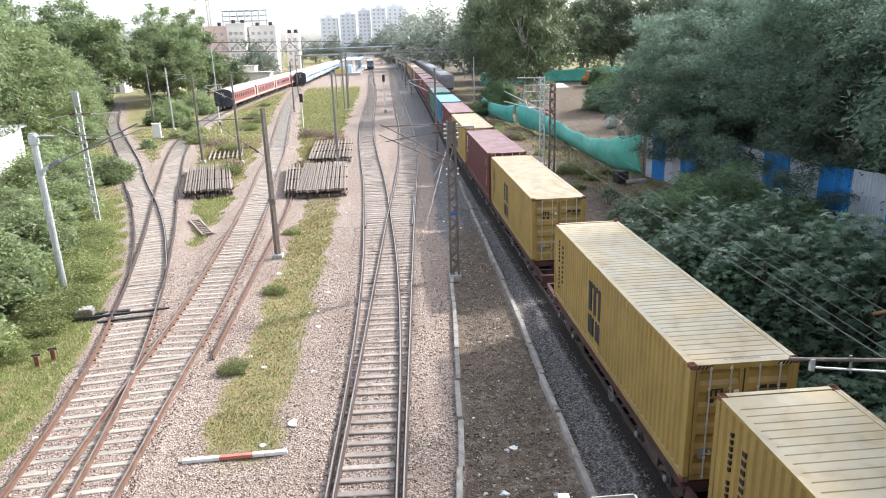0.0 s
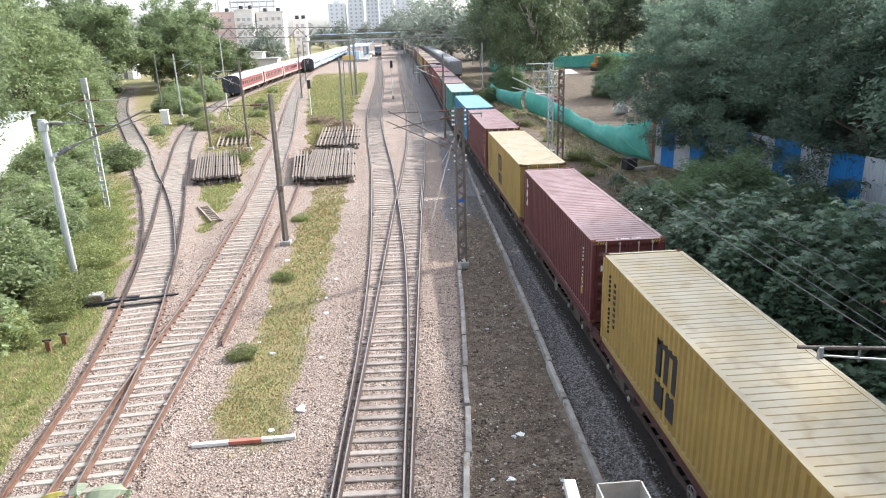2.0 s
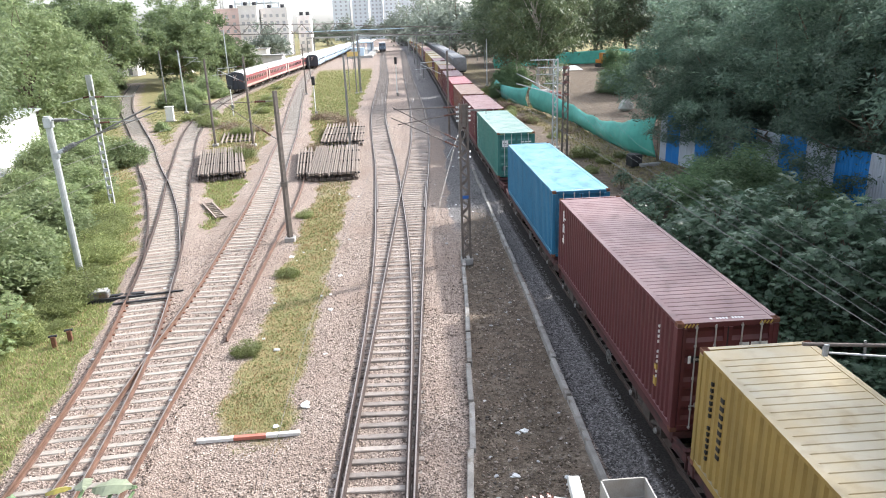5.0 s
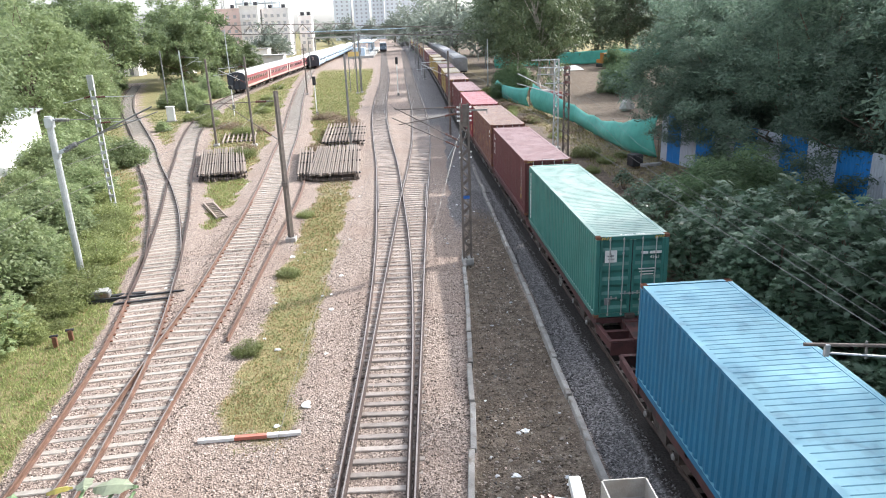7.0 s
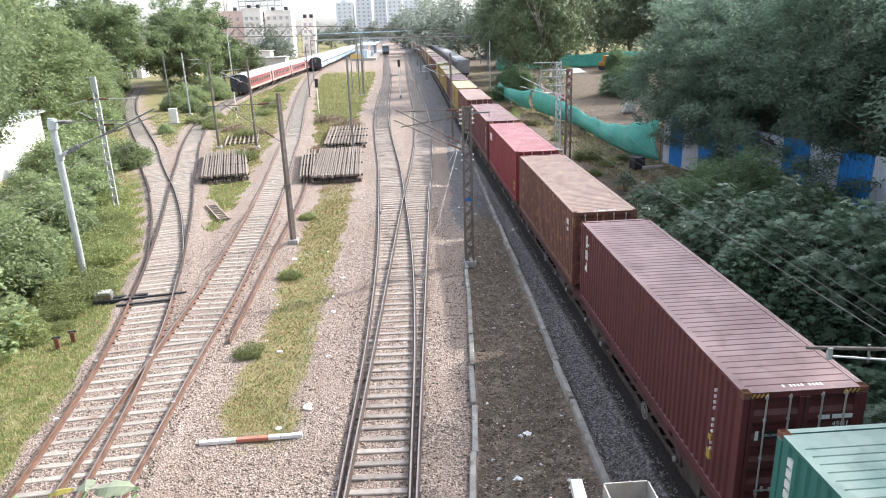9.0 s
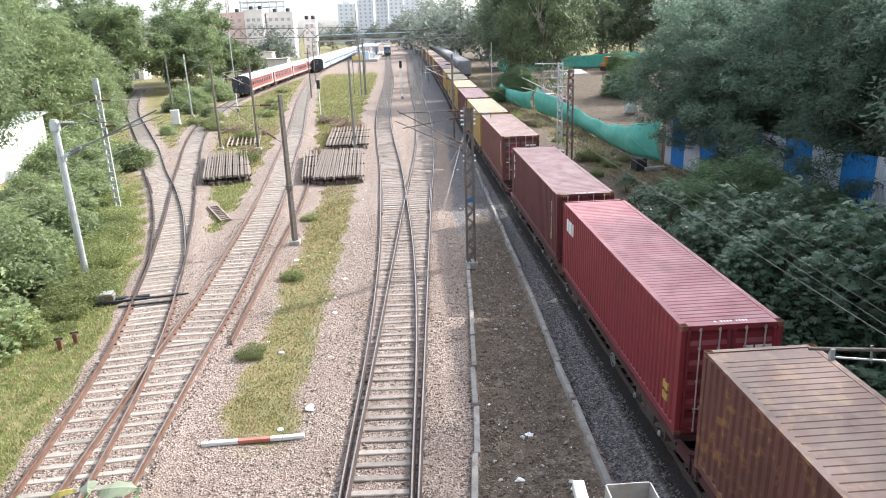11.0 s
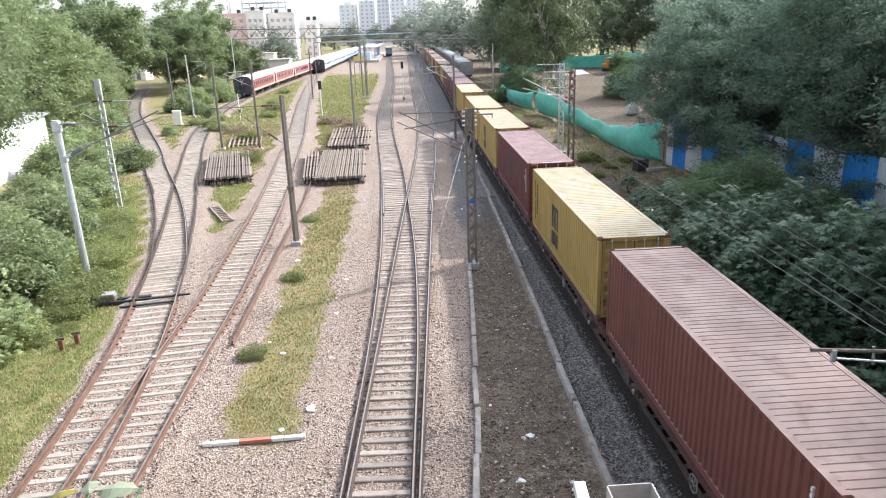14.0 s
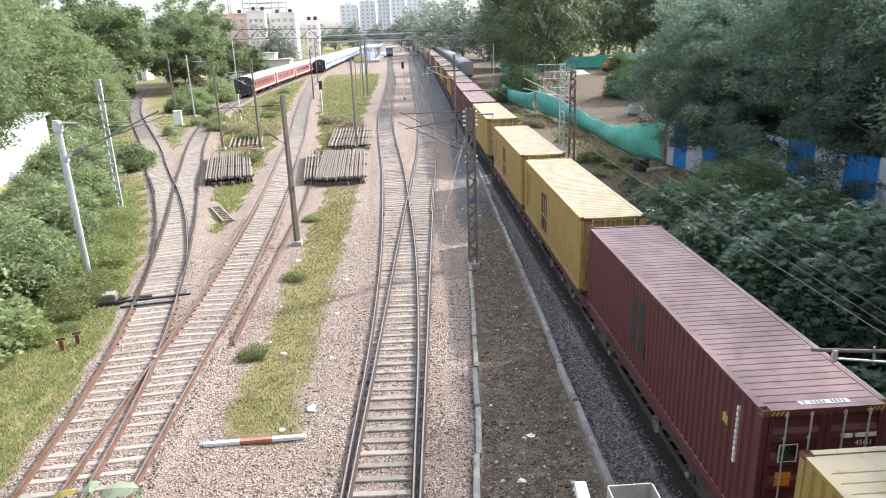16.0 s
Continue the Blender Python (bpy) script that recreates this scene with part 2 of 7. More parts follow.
TRACK_E = line([(-6, -7.6), (5, -7.95), (15, -8.27), (22.5, -8.45), (28, -8.52), (35, -8.86), (50, -9.85), (64, -11.2), (72, -11.9), (81, -12.85), (90, -13.9), (102, -15.3), (118, -17.1), (150, -20.4), (205, -24.6), (260, -24.4), (340, -24), (450, -28)])


# ---- ground ----
def smooth(a, b, v):
    u = np.clip((v - a) / (b - a), 0, 1)
    return u * u * (3 - 2 * u)


def wave(x, y, s, k=0.0):
    """A cheap smooth wobble between -1 and 1."""
    return (np.sin(x * 1.7 / s + 1.3 * k) * np.cos(y * 1.3 / s + k) + 0.6 * np.sin(x * 3.1 / s - y * 2.3 / s + 2 * k) + 0.4 * np.cos(y * 5.3 / s + x * 1.1 / s + 3 * k)) / 2.0


def masks(x, y):
    """Shares of grass, dark earth and grey ballast at places x, y; the rest is pale ballast."""
    a, b, c, e = (q(y) for q in (TRACK_A, TRACK_B, TRACK_C, TRACK_E))
    d = np.where(y < 28, TRACK_D(y), TRACK_L1(y))
    l2 = TRACK_L2(np.maximum(y, 28))
    w = wave(x, y, 2.1) * 0.55 + wave(x, y, 0.7, 1.0) * 0.25
    grass = smooth(-1.2, -1.75, x - d + w * 0.4) * smooth(2, 12, y + 20)                        # bank on the far left
    strip = smooth(-1.45, -0.8, -np.abs(x - (-4.75 - 0.012 * (y - 20))) + 0.15 * smooth(18, 45, y) + w * 0.6) * smooth(15.5, 17.5, y + w) * smooth(66, 40, y)
    yard = smooth(2.0, 2.8, x - e + w) * smooth(-2.6, -3.6, x - a - w) * smooth(62, 68, y) * smooth(215, 185, y)  # green beyond the stacks
    mid = smooth(1.7, 2.4, x - l2 + w) * smooth(-1.8, -2.5, x - e - w) * smooth(35, 41, y) * 0.72
    wedge = smooth(1.6, 2.3, x - d + w) * smooth(-1.7, -2.4, x - l2 - w) * smooth(50, 58, y) * 0.8
    right = smooth(13.5, 15.5, x + w) * smooth(25, 20, x) * 0.45
    far = smooth(150, 230, y) * smooth(30, 60, np.abs(x)) * 0.8
    grass = np.clip(np.maximum.reduce([grass, strip * 0.72, yard, mid, wedge, right, far]), 0, 1)
    left_k, right_k = kerb_one(y), kerb_two(y)
    earth = smooth(-0.1, 0.2, x - left_k) * smooth(0.1, -0.2, x - right_k) * smooth(46, 34, y + w)
    earth = np.maximum(earth, smooth(9.5, 10.3, x + w * 0.4))
    grey = smooth(0.0, 0.3, x - right_k) * smooth(10.3, 9.5, x + w * 0.4)
    grey = np.maximum(grey, smooth(1.9, 2.6, x - b + w * 0.4) * smooth(30, 44, y + w) * smooth(12.0, 11.0, x))
    grey = np.maximum(grey, smooth(-1.2, 0.6, x - b + w * 0.6) * smooth(60, 95, y + 4 * w) * smooth(12.0, 11.0, x))
    return grass, np.clip(earth, 0, 1), np.clip(grey, 0, 1)


def kerb_one(y):
    return np.interp(y, [0, 13.9, 15.5, 18.3, 22.3, 29.5, 60], [0.2, 1.2, 1.42, 1.67, 1.97, 2.5, 4.6])


def kerb_two(y):
    return np.interp(y, [0, 14, 18, 24, 31.4, 40, 54.5, 120], [4.3, 4.53, 4.6, 4.76, 4.96, 5.13, 5.41, 6.0])


def height(x, y):
    g, e, k = masks(x, y)
    near = smooth(400, 150, y)
    z = -0.03 - 0.1 * e * smooth(11, 9, x) - 0.05 * g + (wave(x, y, 0.9) * 0.02 + wave(x, y, 0.35, 2.0) * 0.012) * near
    z = z + 0.045 * smooth(2.3, 1.6, np.abs(x - TRACK_C(y)))
    d = np.where(y < 28, TRACK_D(y), TRACK_L1(y))
    beds = np.minimum.reduce([np.abs(x - d), np.abs(x - TRACK_E(y)), np.abs(x - TRACK_L2(np.maximum(y, 28)))])
    z = z + 0.033 * smooth(1.9, 1.2, beds) * smooth(100, 70, y)
    main = np.minimum(np.abs(x - TRACK_A(y)), np.where(y > 8, np.abs(x - TRACK_B(y)), 9.0))
    z = z + 0.025 * smooth(1.6, 1.0, main) * smooth(16, 26, y) * smooth(110, 80, y)
    main = np.minimum(main, np.abs(x - TRACK_C(y)))
    ends = np.maximum(smooth(0.3, 0.1, np.abs(beds - 1.2)), smooth(0.4, 0.2, np.abs(main - 1.2)))
    z = z + 0.06 * ends * smooth(90, 60, y)          # ballast heaped over the sleeper ends
    z = z + smooth(13, 20, x) * (0.35 * wave(x, y, 5.0) - 0.1) * near
    z = z + smooth(-16, -26, x + 0.35 * np.maximum(y - 30, 0)) * (0.9 + 0.3 * wave(x, y, 6.0)) * near * smooth(140, 90, y)
    return z


def ground_material():
    m = bpy.data.materials.new("yard_ground")
    m.use_nodes = True
    t, n = m.node_tree, m.node_tree.nodes
    L = t.links.new
    b = n["Principled BSDF"]
    b.inputs["Roughness"].default_value, b.inputs["Specular IOR Level"].default_value = 0.95, 0.2
    geo = n.new("ShaderNodeNewGeometry")
    def noise_at(s, d=4.0):
        q = n.new("ShaderNodeTexNoise")
        q.inputs["Scale"].default_value, q.inputs["Detail"].default_value, q.inputs["Roughness"].default_value = s, d, 0.65
        L(geo.outputs["Position"], q.inputs["Vector"])
        return q.outputs["Fac"]
    def stones(s, dark, mid, pale):
        v = n.new("ShaderNodeTexVoronoi")
        v.inputs["Scale"].default_value = s
        L(geo.outputs["Position"], v.inputs["Vector"])
        sep = n.new("ShaderNodeSeparateColor")
        L(v.outputs["Color"], sep.inputs[0])
        r = n.new("ShaderNodeValToRGB")
        els = r.color_ramp.elements
        els[0].color, els[1].color = (*dark, 1), (*pale, 1)
        q = els.new(0.5)
        q.color = (*mid, 1)
        L(sep.outputs[0], r.inputs[0])
        return r.outputs[0], v.outputs["Distance"]
    def mixed(fac, a, c):
        q = n.new("ShaderNodeMix")
        q.data_type = "RGBA"
        L(fac, q.inputs["Factor"])
        for s, v in (("A", a), ("B", c)):
            if isinstance(v, tuple):
                q.inputs[s].default_value = (*v, 1)
            else:
                L(v, q.inputs[s])
        return q.outputs["Result"]
    def ramp(fac, lo, hi):
        q = n.new("ShaderNodeMapRange")
        q.inputs["From Min"].default_value, q.inputs["From Max"].default_value = lo, hi
        L(fac, q.inputs["Value"])
        return q.outputs["Result"]
    def edge(name, rough_noise, amount=0.9):
        at = n.new("ShaderNodeAttribute")
        at.attribute_name = name
        q = n.new("ShaderNodeMath")
        q.operation = "MULTIPLY_ADD"
        L(rough_noise, q.inputs[0])
        q.inputs[1].default_value = amount
        L(at.outputs["Fac"], q.inputs[2])
        return ramp(q.outputs[0], 0.5 + amount / 2 - 0.15, 0.5 + amount / 2 + 0.15)
    broad, mid_n, fine = noise_at(0.25, 5), noise_at(1.8, 5), noise_at(14, 4)
    pale, dist = stones(21, (0.11, 0.083, 0.068), (0.3, 0.236, 0.194), (0.48, 0.395, 0.335))
    pale = mixed(ramp(broad, 0.45, 0.7), pale, mixed(ramp(fine, 0.3, 0.7), (0.19, 0.135, 0.106), (0.37, 0.287, 0.235)))
    grey, _ = stones(21, (0.06, 0.056, 0.055), (0.155, 0.145, 0.14), (0.31, 0.29, 0.28))
    earth = mixed(ramp(fine, 0.3, 0.7), (0.057, 0.044, 0.033), (0.19, 0.15, 0.112))
    earth = mixed(ramp(mid_n, 0.44, 0.62), earth, mixed(ramp(noise_at(5.0), 0.4, 0.6), (0.095, 0.072, 0.052), (0.31, 0.255, 0.2)))
    earth = mixed(ramp(noise_at(0.9, 6), 0.5, 0.62), earth, mixed(ramp(fine, 0.35, 0.65), (0.11, 0.083, 0.06), (0.23, 0.178, 0.135)))
    green = mixed(ramp(mid_n, 0.36, 0.6), mixed(ramp(fine, 0.3, 0.7), (0.13, 0.14, 0.05), (0.22, 0.22, 0.09)), mixed(ramp(fine, 0.35, 0.65), (0.2, 0.155, 0.08), (0.34, 0.285, 0.145)))
    col = mixed(edge("grey", fine, 0.5), pale, grey)
    col = mixed(edge("earth", mid_n, 0.7), col, earth)
    col = mixed(edge("grass", mid_n, 0.9), col, green)
    # near-black strip: the shade under the train painted into the ground
    col = mixed(edge("train_shade", mid_n, 0.5), col, mixed(ramp(fine, 0.3, 0.7), (0.022, 0.019, 0.017), (0.06, 0.052, 0.046)))
    L(col, b.inputs["Base Color"])
    bp = n.new("ShaderNodeBump")
    bp.inputs["Strength"].default_value, bp.inputs["Distance"].default_value = 0.8, 0.04
    L(dist, bp.inputs["Height"])
    L(bp.outputs[0], b.inputs["Normal"])
    return m


def build_ground():
    xs = np.concatenate([[-4000, -1500, -600, -300, -160, -110, -80], np.arange(-62, -14, 1.0), np.arange(-14, 14, 0.35), np.arange(14, 40, 0.8), [42, 46, 52, 60, 75, 100, 140, 200, 350, 700, 1500, 4000]])
    ys = np.concatenate([[-3000, -800, -300, -150, -60, -25, -8], np.arange(0, 50, 0.4), np.arange(50, 110, 1.0), np.arange(110, 260, 4.0), [270, 300, 340, 400, 480, 600, 800, 1200, 2000, 4000]])
    gx, gy = np.meshgrid(xs, ys)
    x, y = gx.ravel(), gy.ravel()
    z = height(x, y)
    nx, ny = len(xs), len(ys)
    i = (np.arange(ny - 1)[:, None] * nx + np.arange(nx - 1)[None, :]).ravel()
    faces = np.stack([i, i + 1, i + nx + 1, i + nx], 1).tolist()
    ob = raw("ground", np.stack([x, y, z], 1), faces, ground_material())
    # band along the goods line that gets the painted shade
    train_shade = smooth(1.75, 1.25, np.abs(x - TRACK_C(y)))
    for name, v in zip(("grass", "earth", "grey", "train_shade"), (*masks(x, y), train_shade)):
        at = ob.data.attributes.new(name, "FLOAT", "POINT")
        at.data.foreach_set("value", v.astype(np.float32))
    ob.data.shade_smooth()
    tagged(ob, "railway yard ground of pinkish ballast, worn grass and bare earth", "ground", kind="structure")


build_ground()


# ---- tracks ----
GAUGE, RAIL_FOOT, RAIL_TOP = 1.676, 0.03, 0.19
PROFILE = [(-0.07, 0), (0.07, 0), (0.07, 0.012), (0.012, 0.03), (0.012, 0.115), (0.036, 0.128), (0.034, 0.158), (0.02, 0.164), (-0.02, 0.164), (-0.034, 0.158), (-0.036, 0.128), (-0.012, 0.115), (-0.012, 0.03), (-0.07, 0.012)]


def stations(y0, y1):
    out, y = [], y0
    while y < y1:
        out.append(y)
        y += 0.8 if 0 < y < 60 else 2.5 if y < 140 else 8.0
    return out + [y1]


def rail(track, y0, y1, side, parent, shine=True, worn=True, name="rail", shift=None):
    off = shift if shift is not None else side * (GAUGE / 2 + 0.035)
    verts, faces, n = [], [], len(PROFILE)
    st = stations(y0, y1)
    for y in st:
        d = Vector((track(y + 0.2) - track(y - 0.2), 0.4, 0)).normalized()
        across = Vector((d.y, -d.x, 0))
        c = Vector((track(y), y, RAIL_FOOT)) + across * off
        for px, pz in PROFILE:
            verts.append(c + across * px + Vector((0, 0, pz)))
    for k in range(len(st) - 1):
        for j in range(n):
            a, b = k * n + j, k * n + (j + 1) % n
            faces.append((a, b, b + n, a + n))
    faces += [tuple(range(n))[::-1], tuple(range((len(st) - 1) * n, len(st) * n))]
    ob = raw(name, verts, faces, M_RAIL_WORN if worn else M_RAIL, parent)
    if shine:
        ob.data.materials.append(M_SHINE)
        for k in range(len(st) - 1):
            ob.data.polygons[k * n + 7].material_index = 1
    return ob


def sleeper_mesh(mat_):
    bm = bm_new()
    vs = box(bm, (2.16, 0.25, 0.22), (0, 0, -0.08))
    for v in vs:
        if v.co.z > 0:
            v.co.y *= 0.82
            v.co.x *= 0.99
            if abs(v.co.x) < 0.1:
                v.co.z -= 0.02
    bmesh.ops.bevel(bm, geom=[e for e in bm.edges if all(v.co.z > 0 for v in e.verts)], offset=0.02, segments=1, affect="EDGES")
    return mesh_of("sleeper", bm, mat_)


S_PALE, S_DARK = sleeper_mesh(M_SLEEPER), sleeper_mesh(M_SLEEPER_DARK)


def lay(track, y0, y1, parent, mesh, other=None, spacing=0.6, near=80.0, wobble=0.03, clips=True):
    """Sleepers along a track; where another track runs within two metres they reach under both."""
    rnd = random.Random(int(y0 * 7 + y1))
    far_v, far_f, clip_v, clip_f = [], [], [], []
    y = y0
    while y < y1:
        slope = (track(y + 0.3) - track(y - 0.3)) / 0.6
        x, wide = track(y), 1.0
        if other is not None:
            o = other(y)
            if abs(o - x) < 1.95:
                x, wide = (o + x) / 2, (2.16 + abs(o - x)) / 2.16
        turn = -math.atan(slope)
        if y < near:
            ob = new("sleeper", mesh)
            ob.parent = parent
            ob.matrix_basis = pose(x + rnd.uniform(-wobble, wobble), y, rnd.uniform(-0.012, 0.012), 0, 0, math.degrees(turn) + rnd.uniform(-0.7, 0.7)) @ Matrix.Diagonal((wide, 1, 1, 1))
            if clips and y < 45 and wide == 1.0:
                m = pose(x, y, 0, 0, 0, math.degrees(turn))
                for s in (-1, 1):
                    for e in (-1, 1):
                        k = len(clip_v)
                        cx = s * (GAUGE / 2 + 0.035) + e * 0.1
                        clip_v += [m @ Vector((cx + a * 0.045, b * 0.05, q)) for q in (0.02, 0.075) for a, b in ((-1, -1), (1, -1), (1, 1), (-1, 1))]
                        clip_f += [(k + 4, k + 5, k + 6, k + 7), (k, k + 1, k + 5, k + 4), (k + 1, k + 2, k + 6, k + 5), (k + 2, k + 3, k + 7, k + 6), (k + 3, k, k + 4, k + 7)]
        else:
            m = pose(x, y, 0, 0, 0, math.degrees(turn))
            k = len(far_v)
            far_v += [m @ Vector((sx * 1.08, sy * 0.11, sz)) for sx, sy, sz in ((-1, -1, 0.03), (1, -1, 0.03), (1, 1, 0.03), (-1, 1, 0.03), (-1, -1.1, -0.15), (1, -1.1, -0.15), (1, 1.1, -0.15), (-1, 1.1, -0.15))]
            far_f += [(k, k + 1, k + 2, k + 3), (k, k + 4, k + 5, k + 1), (k + 1, k + 5, k + 6, k + 2), (k + 3, k + 2, k + 6, k + 7), (k, k + 3, k + 7, k + 4)]
        y += spacing / math.sqrt(1 + slope * slope)
    if clip_v:
        tagged(raw("rail_fastening", clip_v, clip_f, M_RUST, parent), kind="stuff")
    if far_v:
        ob = raw("distant_sleeper", far_v, far_f, mesh.materials[0], parent)
        tagged(ob, kind="stuff")


def build_tracks():
    g = "tracks of the yard"
    a = thing("railway_track", label="main railway track with polished rails on grey concrete sleepers", category="railway track", group=g)
    for s in (-1, 1):
        rail(TRACK_A, -12, 520, s, a)
    lay(TRACK_A, 8, 330, a, S_DARK, TRACK_B, 0.575)
    rail(TRACK_A, 41.0, 48.5, -1, a, shift=-(GAUGE / 2 - 0.06), name="check_rail")
    b = thing("railway_track", label="diverging railway track with polished rails branching at a turnout", category="railway track", group=g)
    for s in (-1, 1):
        rail(TRACK_B, 7.0, 520, s, b)
    rail(TRACK_B, 41.0, 48.5, 1, b, shift=GAUGE / 2 - 0.06, name="check_rail")
    lay_from = next(y for y in np.arange(30, 90, 0.5) if TRACK_B(y) - TRACK_A(y) > 1.95)
    lay(TRACK_B, float(lay_from), 330, b, S_DARK)
    c = thing("railway_track", label="goods line track in dark grey ballast under the container train", category="railway track", group=g)
    for s in (-1, 1):
        rail(TRACK_C, -150, 560, s, c)
    lay(TRACK_C, -4, 330, c, S_DARK, near=60, clips=False)
    d = thing("railway_track", label="rusty siding track curving away on pale concrete sleepers", category="railway track", group=g)
    for s in (-1, 1):
        rail(TRACK_D, -6, 28, s, d, shine=s > 0, worn=False)
        rail(TRACK_L1, 28, 165, s, d, shine=s > 0, worn=True)
    lay(TRACK_D, 8, 28, d, S_PALE, TRACK_E)
    lay(TRACK_L1, 28, 165, d, S_PALE, TRACK_L2)
    l2 = thing("railway_track", label="siding track leading to red coaches on pale concrete sleepers", category="railway track", group=g)
    for s in (-1, 1):
        rail(TRACK_L2, 31, 400, s, l2, shine=False)
    start = next(y for y in np.arange(30, 90, 0.5) if TRACK_L2(y) - TRACK_L1(y) > 1.95)
    lay(TRACK_L2, float(start), 300, l2, S_PALE)
    rail(TRACK_L1, 51, 57, -1, l2, shift=-(GAUGE / 2 - 0.06), name="check_rail", shine=False)
    rail(TRACK_L2, 51, 58, 1, l2, shift=GAUGE / 2 - 0.06, name="check_rail", shine=False)
    e = thing("railway_track", label="rust-brown siding track on pale concrete sleepers", category="railway track", group=g)
    for s in (-1, 1):
        rail(TRACK_E, -6, 400, s, e, shine=True, worn=False)
    start = next(y for y in np.arange(10, 60, 0.5) if TRACK_E(y) - TRACK_D(y) > 1.95)
    lay(TRACK_E, float(start), 300, e, S_PALE)
    # switch blade stretchers and point machine
    for nm, tr, y, w in (("stretcher_bar", TRACK_D, 28.6, 3.4), ("stretcher_bar", TRACK_D, 27.9, 2.2)):
        bm = bm_new()
        box(bm, (w, 0.12, 0.06), (tr(y) - 0.3, y, 0.09), Matrix.Rotation(0.18, 4, "Z"))
        part(nm, finish(bm, 0.01), M_BLACK, d)
    pm = thing("point_machine", (-13.5, 28.6, 0), 8, "weathered grey point machine on long timbers beside the siding", "point machine")
    bm = bm_new()
    box(bm, (0.85, 0.45, 0.3), (0, 0, 0.22))
    part("housing", finish(bm, 0.04), M_DARKSTEEL, pm)
    bm = bm_new()
    box(bm, (0.5, 0.5, 0.06), (0.1, 0, 0.4))
    part("cover", finish(bm, 0.02), M_CONC, pm, "pale weathered lid")
    for k in (-0.25, 0.25):
        bm = bm_new()
        box(bm, (2.6, 0.22, 0.14), (0.5, k, -0.01))
        part("timber", finish(bm, 0.02), M_BLACK, pm)
    # loose rail beside the siding
    lr = thing("loose_rail", label="rusty spare rail lying in the ballast beside the siding", category="rail")
    rail(line([(23.4, -6.85), (34.6, -7.05), (45, -7.2), (56, -7.85)]), 23.4, 56, 0, lr, shine=False, worn=False, shift=0.0)


build_tracks()


def build_kerbs():
    for nm, f, y0, y1, label in (("kerb", kerb_one, 6.0, 30.2, "pale concrete kerb edging beside the main track"), ("kerb", kerb_two, 6.0, 52.0, "pale concrete kerb edging along the goods line")):
        k = thing(nm, label=label, category="kerb", kind="structure")
        bm = bm_new()
        box(bm, (0.17, 2.33, 0.34), (0, 0, -0.03))
        me = mesh_of("kerb_stone", finish(bm, 0.02), M_KERB)
        y, rnd = y0, random.Random(3)
        while y < y1:
            x = float(f(y + 1.2))
            s = float(f(y + 2.4) - f(y)) / 2.4
            ob = new("kerb_stone", me)
            ob.parent = k
            ob.matrix_basis = pose(x + rnd.uniform(-0.03, 0.03), y + 1.2, rnd.uniform(-0.05, 0.02), rnd.uniform(-0.7, 0.7), rnd.uniform(-2, 2), -math.degrees(math.atan(s)) + rnd.uniform(-1.0, 1.0))
            y += 2.4


build_kerbs()


# ---- container train ----
C_LEN, C_WID, C_HI, DECK = 12.192, 2.438, 2.896, 1.175
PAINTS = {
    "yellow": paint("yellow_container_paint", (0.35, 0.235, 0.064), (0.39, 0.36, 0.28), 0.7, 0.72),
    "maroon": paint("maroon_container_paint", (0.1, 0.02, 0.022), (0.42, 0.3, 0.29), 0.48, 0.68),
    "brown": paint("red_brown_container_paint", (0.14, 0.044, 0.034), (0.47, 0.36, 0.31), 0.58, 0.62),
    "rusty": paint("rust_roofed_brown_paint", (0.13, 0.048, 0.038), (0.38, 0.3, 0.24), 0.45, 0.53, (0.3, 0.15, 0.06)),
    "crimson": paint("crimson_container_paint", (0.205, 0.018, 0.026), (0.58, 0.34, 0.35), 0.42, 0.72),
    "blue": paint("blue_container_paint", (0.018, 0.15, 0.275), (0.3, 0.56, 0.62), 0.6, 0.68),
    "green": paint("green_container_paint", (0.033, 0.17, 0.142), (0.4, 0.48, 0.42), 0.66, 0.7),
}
M_ROD = mat("zinc_lock_rod", (0.5, 0.5, 0.48), 0.45, 0.5, 0.12, 5, 40, 0.02)
M_MARK_BLACK = mat("black_marking", (0.02, 0.02, 0.022), 0.6, 0, 0.15, 3, 40, 0)
M_MARK_WHITE = mat("white_marking", (0.75, 0.75, 0.72), 0.6, 0, 0.08, 3, 40, 0)
M_MARK_YELLOW = mat("yellow_marking", (0.45, 0.31, 0.07), 0.6, 0, 0.08, 3, 40, 0)
M_MARK_RED = mat("red_marking", (0.55, 0.03, 0.06), 0.6, 0, 0.08, 3, 40, 0)
M_MARK_GREEN = mat("green_marking", (0.03, 0.3, 0.16), 0.6, 0, 0.08, 3, 40, 0)
M_MARK_ORANGE = mat("orange_marking", (0.75, 0.25, 0.02), 0.6, 0, 0.08, 3, 40, 0)
M_MARK_BLUE = mat("blue_marking", (0.06, 0.16, 0.42), 0.6, 0, 0.08, 3, 40, 0)
M_MARK_GREY = mat("grey_marking", (0.2, 0.2, 0.2), 0.6, 0, 0.08, 3, 40, 0)
M_WAGON = mat("wagon_red_oxide", (0.08, 0.03, 0.028), 0.8, 0, 0.3, 2, 40, 0.1, stain=(0.03, 0.022, 0.02), stain_at=0.53)
M_BOGIE = mat("grimy_bogie_steel", (0.075, 0.06, 0.05), 0.85, 0.1, 0.3, 3, 40, 0.1)
M_HUB = mat("dull_grey_steel", (0.27, 0.26, 0.24), 0.6, 0.4, 0.2, 4, 40, 0.05)
M_WHEEL = mat("wheel_steel", (0.12, 0.09, 0.075), 0.6, 0.4, 0.2, 4, 40, 0.05)


